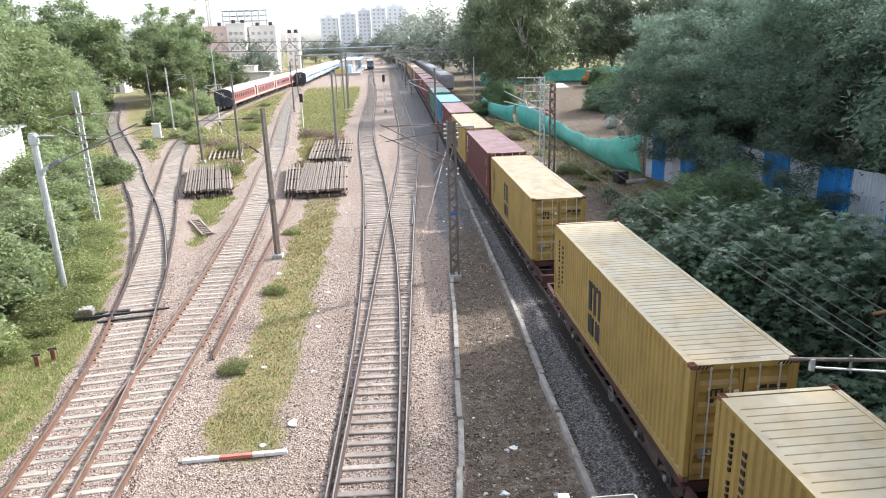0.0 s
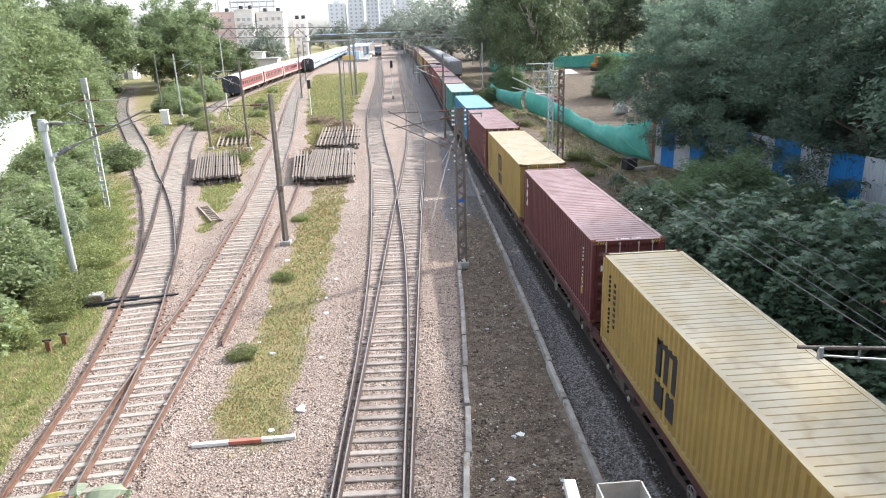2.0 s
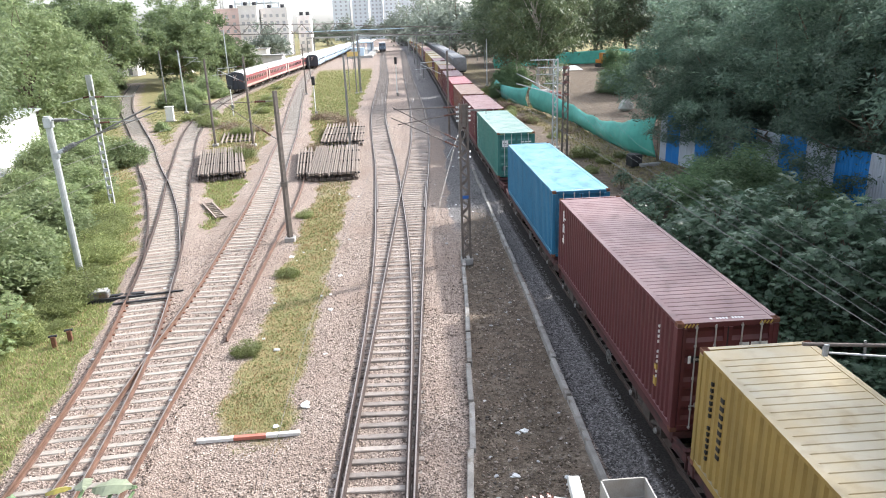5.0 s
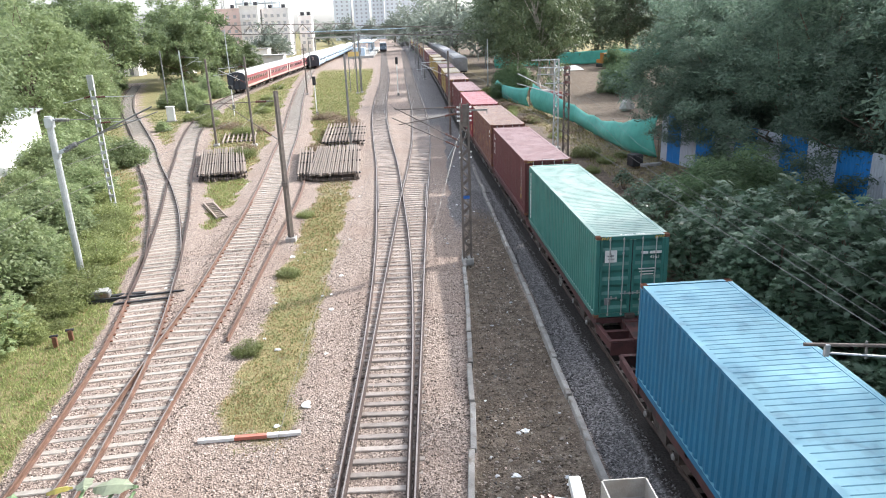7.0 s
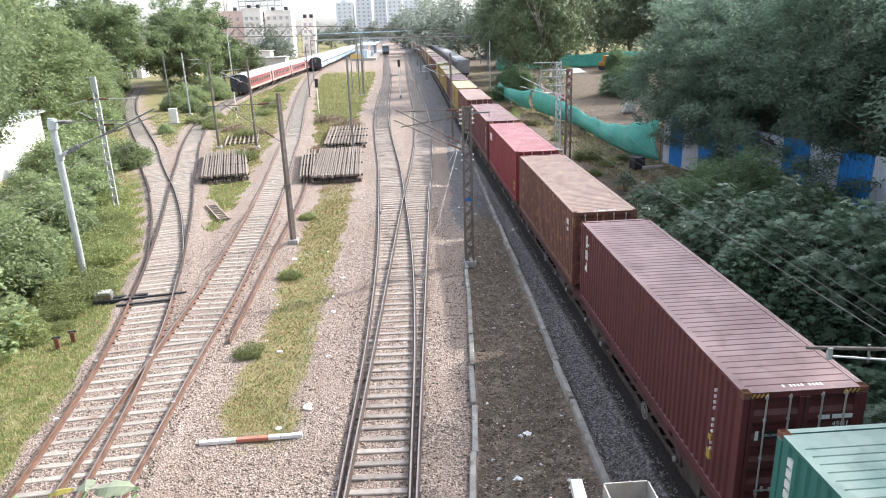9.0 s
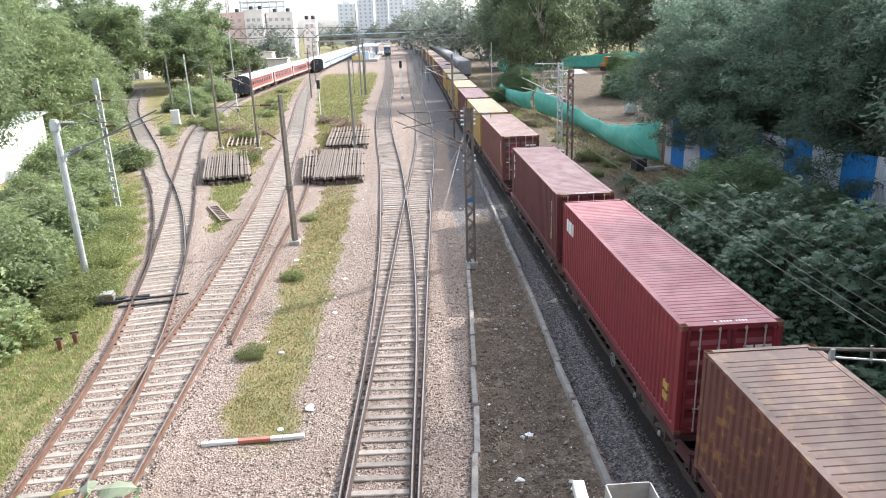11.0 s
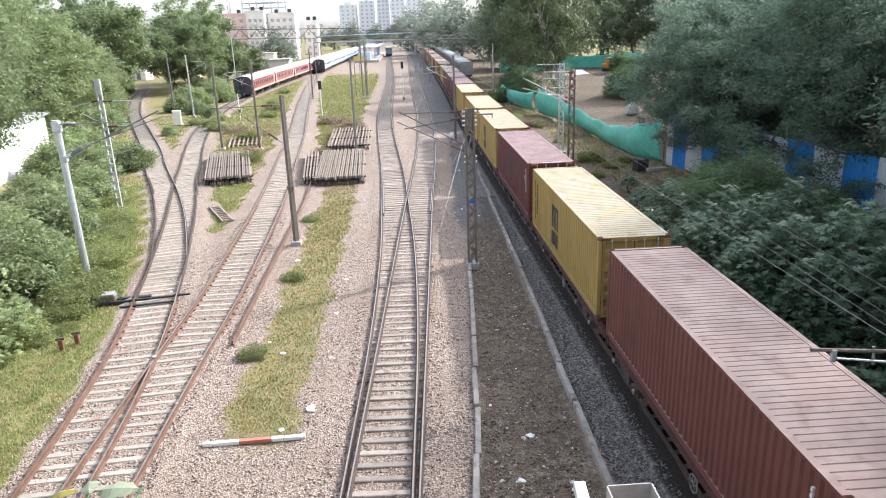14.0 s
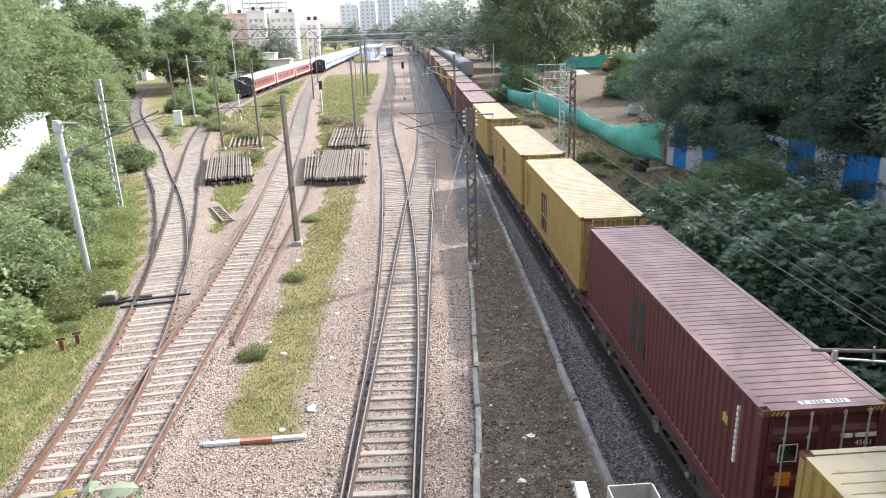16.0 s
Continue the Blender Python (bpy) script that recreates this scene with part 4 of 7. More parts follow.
def build_train():
    base = container_template()
    kinds = {}
    wagons = [build_wagon(0.5, 0.5), build_wagon(1.25, 0.5), build_wagon(0.5, 2.0)]
    used = [False] * 3
    for i, kind in enumerate(ORDER):
        k = FIRST + i
        if kind not in kinds:
            c = copy_thing(base, train_pose(k, 0))
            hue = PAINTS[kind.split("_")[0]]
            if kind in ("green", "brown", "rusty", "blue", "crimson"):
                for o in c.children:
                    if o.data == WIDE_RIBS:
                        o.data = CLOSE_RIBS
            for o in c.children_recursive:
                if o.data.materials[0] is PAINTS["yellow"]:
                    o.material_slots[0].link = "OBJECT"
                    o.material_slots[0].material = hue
            kinds[kind] = c
            dress(c, kind)
        else:
            c = copy_thing(kinds[kind], train_pose(k, 0))
        c["label"] = LABELS[kind]
        j = 1 if k % 5 == 2 else 2 if k % 5 == 1 else 0
        w = copy_thing(wagons[j], train_pose(k, 0)) if used[j] else wagons[j]
        used[j] = True
        RAKE.append((k, c, w))
    for o in (*base.children_recursive, base):
        bpy.data.objects.remove(o)


build_train()


# ---- masts, gantry and wires ----
def lattice(bm, h, w0, w1, bays, r=0.028):
    """Four corner angles with zigzag lacing."""
    def corner(sx, sy, u):
        w = (w0 + (w1 - w0) * u) / 2
        return Vector((sx * w, sy * w * 0.8, u * h))
    for sx in (-1, 1):
        for sy in (-1, 1):
            tube(bm, corner(sx, sy, 0), corner(sx, sy, 1), r * 1.35, 4)
    for i in range(bays):
        u, v = i / bays, (i + 1) / bays
        for sy in (-1, 1):
            a, b = (-1, 1) if i % 2 else (1, -1)
            tube(bm, corner(a, sy, u), corner(b, sy, v), r * 0.8, 4)
        for sx in (-1, 1):
            a, b = (-1, 1) if i % 2 else (1, -1)
            tube(bm, corner(sx, a, u), corner(sx, b, v), r * 0.8, 4)


def insulator(bm, a, b, n=6, r=0.075):
    a, b = Vector(a), Vector(b)
    tube(bm, a, b, r * 0.45, 8)
    for i in range(n):
        p, q = a.lerp(b, (i + 0.2) / n), a.lerp(b, (i + 0.7) / n)
        tube(bm, p, q, r, 10, r * 0.6)


def rod(name, a, b, r, material, parent, label=""):
    bm = bm_new()
    tube(bm, a, b, r, 8)
    return part(name, bm, material, parent, label)


def footing(parent, w=0.7):
    bm = bm_new()
    box(bm, (w, w, 0.35), (0, 0, 0.02))
    part("footing", finish(bm, 0.03), M_CONC, parent, "concrete footing")


def pole_tube(name, at, h, r0, r1, material, label, lean=(0, 0), cat="pole", sides=10):
    p = thing(name, at, 0, label, cat)
    bm = bm_new()
    tube(bm, (0, 0, -0.2), (lean[0], lean[1], h), r0, sides, r1)
    part("shaft", bm, material, p)
    footing(p, 0.55)
    return p


def cantilever(parent, base_z, top_z, reach, side, y=0.0, material=M_GALV, drop=0.0):
    """Bracket tube, stay tube and register arm, each behind an insulator, on a mast."""
    s = side
    for z0, z1, nm in ((top_z, top_z - 0.15, "stay_tube"), (base_z, top_z - 0.25, "bracket_tube")):
        a, b = Vector((s * 0.18, y, z0)), Vector((s * reach, y + 0.1, z1 - drop))
        k = a.lerp(b, 0.2)
        bm = bm_new()
        insulator(bm, a, k)
        part("insulator", bm, M_PORCELAIN, parent)
        rod(nm, k, b, 0.028, material, parent)
        bm = bm_new()
        box(bm, (0.12, 0.16, 0.16), (s * 0.14, y, z0))
        part("bracket_fitting", finish(bm, 0.01), M_DARKSTEEL, parent)
    a, b = Vector((s * reach * 0.5, y, (base_z + top_z) / 2 + 0.15)), Vector((s * (reach + 0.5), y, top_z - 0.75))
    rod("register_arm", a, b, 0.02, material, parent)
    rod("dropper", (s * reach, y + 0.1, top_z - 0.4), (s * reach, y, top_z - 1.3), 0.012, material, parent)


def build_masts():
    # lattice mast beside the main line
    m = thing("catenary_mast", (2.78, 31.0, 0), 0, "grey lattice steel catenary mast with insulators on a concrete footing", "catenary mast")
    bm = bm_new()
    lattice(bm, 7.45, 0.36, 0.34, 22, 0.042)
    part("lattice_shaft", bm, M_MASTRUST, m)
    footing(m, 0.55)
    bm = bm_new()
    box(bm, (0.2, 0.05, 1.0), (0, -0.18, 6.95))
    part("head_plate", finish(bm, 0.01), M_MASTRUST, m)
    for z in (7.3, 7.1, 6.9, 6.7):
        for x in (-0.27, 0.27):
            bm = bm_new()
            insulator(bm, (x * 0.7, 0, z), (x * 1.25, 0, z), 2, 0.06)
            part("knob_insulator", bm, M_PORWHITE, m, "white porcelain knob insulator")
    for z in (5.3, 5.05):
        for x in (-0.25, 0.25):
            bm = bm_new()
            insulator(bm, (x * 0.7, -0.1, z), (x * 1.2, -0.1, z), 2, 0.06)
            part("knob_insulator", bm, M_PORWHITE, m, "white porcelain knob insulator")
    bm = bm_new()
    box(bm, (0.34, 0.02, 0.14), (0, -0.17, 3.2))
    part("number_plate", bm, mat("blue_enamel", (0.03, 0.12, 0.4), 0.4, 0, 0.05, 4, 40, 0), m, "small blue enamel plate")
    for (ax, az), (bx, bz) in (((-0.2, 7.32), (-3.1, 7.3)), ((-0.2, 7.05), (-2.95, 6.62)), ((-0.15, 5.75), (-3.15, 7.4)), ((-0.12, 5.45), (-3.25, 6.95))):
        a, b = Vector((ax, 0, az)), Vector((bx, 0.15, bz))
        k0, k1 = a.lerp(b, 0.05), a.lerp(b, 0.24)
        bm = bm_new()
        insulator(bm, k0, k1, 6, 0.07)
        part("insulator", bm, M_PORCELAIN, m)
        rod("bracket_tube", k1, b, 0.022, M_MASTRUST, m)
        rod("bracket_fitting", a, k0, 0.03, M_DARKSTEEL, m)
    bm = bm_new()
    box(bm, (1.0, 0.07, 0.07), (0.55, 0, 7.15))
    box(bm, (0.03, 0.06, 0.2), (1.03, 0, 7.05))
    part("cross_arm", bm, M_DARKSTEEL, m)
    for x, y in ((0.2, 0.0), (-0.2, 0.0)):
        rod("stay_wire", (x * 0.4, 0, 6.3), (x * 1.5 - 0.5, 0.1, 5.0), 0.012, M_GALV, m)
    # plain steel pole between siding and main line
    p = pole_tube("catenary_mast", (-6.35, 36.0, 0), 7.95, 0.17, 0.12, M_MASTRUST, "plain weathered brown steel mast leaning slightly", (0.0, 0.0), "catenary mast", 4)
    for (ax, az), (bx, bz) in (((-0.15, 7.45), (-3.7, 7.4)), ((-0.15, 5.5), (-2.9, 7.55))):
        a, b = Vector((ax, 0, az)), Vector((bx, 0.2, bz))
        k0, k1 = a.lerp(b, 0.1), a.lerp(b, 0.26)
        bm = bm_new()
        insulator(bm, k0, k1)
        part("insulator", bm, M_PORCELAIN, p)
        rod("bracket_tube", k1, b, 0.022, M_MASTRUST, p)
        rod("bracket_fitting", a, k0, 0.025, M_DARKSTEEL, p)
    rod("collar", (0, 0, 3.0), (0, 0, 3.25), 0.2, M_MASTRUST, p)
    # galvanised masts on the bank
    p = pole_tube("catenary_mast", (-15.6, 31.7, 0), 7.6, 0.15, 0.15, M_GALV, "pale galvanised tubular catenary mast with a long insulated arm", (-0.05, 0), "catenary mast", 12)
    for a, i0, i1, b, r in (((0, 0, 5.9), (0.35, 0, 6.0), (0.95, 0.1, 6.3), (4.2, 0.9, 7.75), 0.035), ((0, 0, 5.95), (0.4, 0.05, 6.12), (0.9, 0.12, 6.36), (4.4, 1.0, 7.5), 0.022), ((0, 0, 7.42), (0.25, 0, 7.42), (0.85, 0, 7.4), (3.0, 0.3, 7.35), 0.02)):
        rod("bracket_fitting", a, i0, 0.05, M_GALV, p)
        bm = bm_new()
        insulator(bm, i0, i1, 6, 0.1)
        part("insulator", bm, M_DARKSTEEL, p)
        rod("bracket_tube", i1, b, r, M_DARKSTEEL, p)
    bm = bm_new()
    box(bm, (0.34, 0.34, 0.45), (-0.03, 0, 7.3))
    box(bm, (0.3, 0.3, 0.3), (0.0, 0, 5.85))
    part("head_clamp", finish(bm, 0.03), M_GALV, p)
    p = thing("catenary_mast", (-19.2, 45.0, 0), 0, "galvanised steel catenary mast with square openings", "catenary mast")
    bm = bm_new()
    for x in (-0.14, 0.14):
        box(bm, (0.05, 0.16, 8.6), (x, 0, 4.3))
    for i in range(15):
        box(bm, (0.28, 0.16, 0.2), (0, 0, 0.4 + i * 0.57))
    part("batten_shaft", bm, M_GALV, p)
    footing(p, 0.7)
    bm = bm_new()
    box(bm, (0.34, 0.2, 0.9), (0, 0, 8.2))
    part("head_plate", bm, M_GALV, p)
    for z, b in ((7.35, (-1.9, 0, 7.0)), (7.3, (2.4, 0.2, 7.25)), (5.7, (2.6, 0.2, 5.75)), (5.9, (-1.3, 0, 6.6))):
        a = Vector((0.15 if b[0] > 0 else -0.15, 0, z))
        k = a.lerp(Vector(b), 0.25)
        bm = bm_new()
        insulator(bm, a, k)
        part("insulator", bm, M_PORCELAIN, p)
        rod("bracket_tube", k, b, 0.025, M_GALV, p)
    # farther masts
    for at, h, material, arm, label in (
            ((-18.9, 70.6, 0), 8.45, M_MASTRUST, 0, "thin rusty brown steel mast beside a siding"),
            ((-14.9, 69.5, 0), 8.6, M_MASTRUST, -1, "rusty steel catenary mast with one arm"),
            ((-5.0, 65.5, 0), 8.65, M_DARKSTEEL, 0, "tall grey steel mast beside stacked rails"),
            ((4.72, 68.6, 0), 8.45, M_MASTRUST, -1, "brown steel catenary mast beside the goods line"),
            ((-31.0, 102.8, 0), 8.7, M_GALV, 1, "galvanised mast in the bushes"),
            ((-47.5, 115, 0), 9.3, M_DARKSTEEL, 1, "dark steel mast on the overgrown bank"),
            ((-36, 110, 0), 8.6, M_DARKSTEEL, 0, "dark steel mast on the overgrown bank"),
            ((-35, 148, 0), 11.5, M_GALV, 0, "tall galvanised mast behind the red coaches"),
            ((-16.5, 125, 0), 8.5, M_MASTRUST, -1, "brown steel catenary mast between the sidings"),
            ((-7.5, 123, 0), 9.8, M_DARKSTEEL, 0, "slender dark steel mast in the yard"), ((-6.8, 124, 0), 9.8, M_DARKSTEEL, 0, "slender dark steel mast in the yard"),
            ((-20.5, 165, 0), 9, M_DARKSTEEL, 0, "dark steel mast beside blue coaches"), ((5.2, 150, 0), 8.4, M_DARKSTEEL, -1, "distant steel catenary mast"),
            ((5.6, 205, 0), 8.4, M_DARKSTEEL, -1, "distant steel catenary mast"), ((16, 128, 0), 8.2, M_GALV, 0, "distant galvanised mast near eucalyptus trees")):
        p = pole_tube("catenary_mast", at, h, 0.13, 0.1, material, label, cat="catenary mast", sides=6)
        p["group"] = "catenary masts of the yard"
        if arm:
            cantilever(p, h - 2.4, h - 0.9, 2.6, arm)
    for at, h, lab in (((13.45, 60, 0), 7.75, "galvanised lattice mast with a long cross arm"), ((12.85, 53.7, 0), 7.5, "rust-brown lattice mast with stacked insulators")):
        p = thing("catenary_mast", at, 0, lab, "catenary mast", "lattice masts by the net")
        bm = bm_new()
        lattice(bm, h, 0.42, 0.36, 18, 0.03)
        part("lattice_shaft", bm, M_GALV if at[1] > 55 else M_MASTRUST, p)
        footing(p, 0.8)
        for z, w in ((h - 0.1, 2.2), (h - 1.3, 1.7)):
            a, b = (0.2, 0, z), (-w, 0, z + 0.05)
            rod("cross_arm", a, b, 0.04, M_GALV, p)
        if at[1] < 55:
            for z in (7.4, 6.9, 6.3, 5.4):
                bm = bm_new()
                tube(bm, (0, 0, z - 0.1), (0, 0, z + 0.1), 0.32, 12, 0.2)
                part("insulator", bm, M_PORCELAIN, p)
            for b in ((-3.6, 1.5, 6.2), (-3.4, 2.5, 6.9)):
                rod("bracket_tube", (-0.15, 0, 5.2), b, 0.03, M_GALV, p)
    # bracket over the goods line, its mast stands on the far side of the train
    p = thing("catenary_mast", (11.3, 8.0, 0), 0, "galvanised catenary mast with a long bracket over the goods line", "catenary mast")
    rod("shaft", (0, 0, -0.2), (0, 0, 8.0), 0.14, M_GALV, p)
    rod("bracket_tube", (-0.1, 0.0, 6.1), (-5.42, 1.05, 6.05), 0.03, M_MASTRUST, p)
    rod("register_arm", (-0.9, 0.1, 5.75), (-5.05, 0.95, 5.93), 0.018, M_GALV, p)
    rod("steady_clamp", (-4.55, 0.9, 6.12), (-4.55, 0.85, 5.85), 0.02, M_DARKSTEEL, p)
    bm = bm_new()
    box(bm, (0.08, 0.06, 0.2), (-5.1, 0.97, 5.97))
    part("arm_clamp", finish(bm, 0.01), M_GALV, p)
    rod("stay_tube", (-0.1, 0.1, 7.6), (-3.05, 2.5, 6.05), 0.03, M_RUST, p)
    footing(p, 0.7)


build_masts()


def wire(points, r, label="thin overhead wire", sag=0.0):
    """One wire through the points, with a little sag between them."""
    path = [Vector(points[0])]
    for a, b in zip(points, points[1:]):
        a, b = Vector(a), Vector(b)
        n = 10 if sag else 3
        path += [a.lerp(b, k / n) - Vector((0, 0, 4 * sag * k / n * (1 - k / n))) for k in range(1, n + 1)]
    verts, faces = [], []
    for i, p in enumerate(path):
        d = (path[min(i + 1, len(path) - 1)] - path[max(i - 1, 0)]).normalized()
        u = d.cross(Vector((0, 0, 1))).normalized()
        v = u.cross(d)
        verts += [p + u * r, p + v * r, p - u * r, p - v * r]
        if i:
            k = 4 * i
            faces += [(k - 4 + j, k - 4 + (j + 1) % 4, k + (j + 1) % 4, k + j) for j in range(4)]
    return tagged(raw("overhead_wire", verts, faces, M_WIRE), label, "wire", "overhead wires")


def build_wires():
    for x0, z in ((10.6, 4.45), (11.3, 4.25), (12.2, 4.3)):
        wire([(x0 - 0.6, 9.0, z - 0.1), (x0 + 0.4, 36, z + 0.05), (x0 + 1.6, 58, z + 2.2)], 0.008, "thin feeder wire strung beside the goods line")
    def over(track, z, y0, y1, off=0.0):
        ys = list(np.linspace(y0, y1, 14))
        wire([(track(y) + off, y, z) for y in ys], 0.009, "contact wire strung above a track")
    over(TRACK_A, 5.7, 40, 250)
    over(TRACK_B, 5.7, 40, 250)
    over(TRACK_C, 6.0, 7, 250)
    over(TRACK_E, 5.7, 40, 200)
    wire([(-0.4, 31, 7.0), (-2.0, 12, 5.4), (-2.1, 6, 5.0)], 0.004, "slack thin wire hanging over the main track")
    wire([(2.6, 31, 6.4), (-0.6, 20.5, 0.1)], 0.006, "taut stay wire running down to the ballast")
    for z0, z1 in ((3.6, 5.3), (2.2, 4.0)):
        wire([(-19.5, 20, z0), (-15.6, 31.7, z1), (-12.5, 55, z1 + 0.6)], 0.008, "sagging cable along the overgrown bank", 0.15)


build_wires()


def build_gantry():
    for x0, x1, y, zb, zt, lab in ((-46, -11.8, 196, 10.0, 12.4, "long grey lattice girder portal spanning the sidings"), (-11.2, 15.2, 200, 8.7, 10.8, "grey lattice girder portal spanning the main lines")):
        g = thing("signal_gantry", (0, y, 0), 0, lab, "gantry", "girder portals")
        tilt = 0.022 if x0 < -20 else 0.05
        for dy in (-0.6, 0.6):
            fall = lambda x: -tilt * (x - (x0 + x1) / 2)
            for z, nm in ((zb, "bottom_chord"), (zt, "top_chord")):
                rod(nm, (x0, dy, z + fall(x0)), (x1, dy, z + fall(x1)), 0.1, M_MASTRUST, g)
            n = int((x1 - x0) / 2.2)
            for i in range(n):
                a, b = x0 + (x1 - x0) * i / n, x0 + (x1 - x0) * (i + 1) / n
                up = i % 2
                rod("diagonal_brace", (a, dy, (zt if up else zb) + fall(a)), (b, dy, (zb if up else zt) + fall(b)), 0.05, M_MASTRUST, g)
        for x in (x0 + 0.3, x1 - 0.3):
            bm = bm_new()
            lattice(bm, zb, 0.6, 0.6, 8, 0.05)
            part("lattice_leg", bm, M_DARKSTEEL, g).location = (x, 0, 0)
    for x, y, z in ((24, 215, 9), (22, 180, 9.3)):
        g = thing("catenary_portal", (0, y, 0), 0, "light grey steel catenary portal over the far goods lines", "gantry", "girder portals")
        for zz in (z, z - 0.8):
            rod("beam", (4.8, 0, zz), (x, 0, zz), 0.09, M_DARKSTEEL, g)
        for xx in (4.8, x):
            rod("leg", (xx, 0, 0), (xx, 0, z), 0.14, M_DARKSTEEL, g)


build_gantry()


# ---- stationary coaches ----
M_COACH_RED = mat("red_coach_paint", (0.25, 0.065, 0.068), 0.4, 0, 0.1, 1.5, 40, 0.02, stain=(0.3, 0.12, 0.1), stain_at=0.62)
M_COACH_CREAM = mat("cream_coach_paint", (0.55, 0.42, 0.36), 0.45, 0, 0.1, 1.5, 40, 0.02)
M_COACH_BLUE = mat("blue_coach_paint", (0.2, 0.3, 0.42), 0.4, 0, 0.1, 1.5, 40, 0.02)
M_COACH_PALE = mat("pale_blue_coach_paint", (0.5, 0.62, 0.72), 0.4, 0, 0.1, 1.5, 40, 0.02)
M_COACH_ROOF = mat("coach_roof_grey", (0.62, 0.61, 0.58), 0.6, 0, 0.12, 1.2, 40, 0.03, stain=(0.4, 0.36, 0.32), stain_at=0.6)
M_GLASS = mat("dark_window_glass", (0.07, 0.075, 0.08), 0.12, 0, 0.05, 2, 20, 0)
M_TARP = mat("dark_end_tarpaulin", (0.05, 0.052, 0.065), 0.75, 0, 0.2, 1.5, 30, 0.1)


def build_coach(side_mat, band_mat, label, group):
    """Coach with its near end at the origin, running back along y."""
    c = thing("passenger_coach", label=label, category="railway coach", group=group)
    ln, w, z0, z1 = 22.6, 3.2, 1.15, 3.25
    for s in (-1, 1):
        bm = bm_new()
        box(bm, (0.08, ln, z1 - z0), (s * w / 2, ln / 2, (z0 + z1) / 2))
        side = part("side_wall", finish(bm, 0.02), side_mat, c)
        bm = bm_new()
        box(bm, (0.1, ln - 0.1, 0.34), (s * w / 2, ln / 2, z0 + 0.25))
        part("lower_band", bm, band_mat, c)
        bm = bm_new()
        box(bm, (0.05, 1.1, 0.62), (s * (w / 2 + 0.03), 0, 0))
        pane = mesh_of("window", finish(bm, 0.02), M_GLASS)
        for i in range(11):
            o = new("window", pane)
            o.parent = side
            o.location = (0, 2.6 + i * 1.74, 2.45)
        bm = bm_new()
        box(bm, (0.06, 0.8, 1.9), (s * (w / 2 + 0.02), 0, 0))
        dm = mesh_of("door", finish(bm, 0.02), band_mat)
        for y in (0.9, ln - 0.9):
            o = new("door", dm)
            o.parent = side
            o.location = (0, y, 2.15)
    bm = bm_new()
    n = 12
    rows = []
    for y in (0.0, ln):
        rows.append([bm.verts.new((-(w / 2 + 0.03) * math.cos(math.pi * i / n), y, z1 + 0.75 * math.sin(math.pi * i / n) ** 0.8)) for i in range(n + 1)])
    for i in range(n):
        bm.faces.new((rows[0][i], rows[0][i + 1], rows[1][i + 1], rows[1][i]))
    for r_ in rows:
        bm.faces.new(r_)
    roof = part("roof", bm, M_COACH_ROOF, c)
    bm = bm_new()
    box(bm, (0.5, 0.9, 0.14), (0, 0, z1 + 0.76))
    vent = mesh_of("roof_vent", finish(bm, 0.03), M_COACH_ROOF)
    for i in range(6):
        o = new("roof_vent", vent)
        o.parent = roof
        o.location = (0, 2.2 + i * 3.6, 0)
    bm = bm_new()
    pts = [(-w / 2, 0.9), (w / 2, 0.9)] + [((w / 2 + 0.02) * math.cos(math.pi * i / n), z1 + 0.74 * math.sin(math.pi * i / n) ** 0.8) for i in range(n + 1)]
    f = bm.faces.new([bm.verts.new((x, -0.03, z)) for x, z in pts])
    r_ = bmesh.ops.extrude_face_region(bm, geom=[f])
    for v in r_["geom"]:
        if isinstance(v, bmesh.types.BMVert):
            v.co.y += 0.1
    end = part("end_wall", bm, M_TARP, c, "dark covered coach end")
    bm = bm_new()
    for a in (-0.5, 0.5):
        box(bm, (0.08, 0.03, 1.25), (0, -0.06, 2.95), Matrix.Rotation(a, 4, "Y"))
    part("cross_mark", bm, M_COACH_CREAM, end, "pale cross painted on the end")
    bm = bm_new()
    for a in (-1, 1):
        for dx in (-0.42, 0.42):
            box(bm, (0.09, 0.1, 2.0), (dx, -0.1, 1.95))
    box(bm, (0.93, 0.1, 0.1), (0, -0.1, 2.95))
    part("gangway", bm, M_BLACK, end)
    bm = bm_new()
    box(bm, (2.7, ln - 0.4, 0.25), (0, ln / 2, 1.05))
    part("underframe", bm, M_BLACK, c)
    for y in (3.9, ln - 3.9):
        for s in (-1, 1):
            bm = bm_new()
            box(bm, (0.16, 2.6, 0.3), (s * 1.1, y, 0.7))
            part("bogie_frame", finish(bm, 0.03), M_BOGIE, c)
            for e in (-1.45, 1.45):
                bm = bm_new()
                tube(bm, (s * 0.78, y + e, RAIL_TOP + 0.457), (s * 0.92, y + e, RAIL_TOP + 0.457), 0.457, 18)
                part("wheel", bm, M_WHEEL, c)
    for s in (-0.6, 0.6):
        bm = bm_new()
        box(bm, (0.9, 2.0, 0.5), (s, ln / 2 + s, 0.72))
        part("underfloor_box", finish(bm, 0.03), M_BOGIE, c)
    return c


def park(template, track, y, count, gap=0.7):
    """Stands copies of a coach one behind another along a track."""
    for i in range(count):
        x0, x1 = track(y), track(y + 22.6)
        d = math.hypot(x1 - x0, 22.6)
        m = pose(x0, y, 0, 0, 0, -math.degrees(math.atan2(x1 - x0, 22.6)))
        if i == 0:
            template.matrix_basis = m
        else:
            copy_thing(template, m)
        y += (22.6 + gap) * 22.6 / d


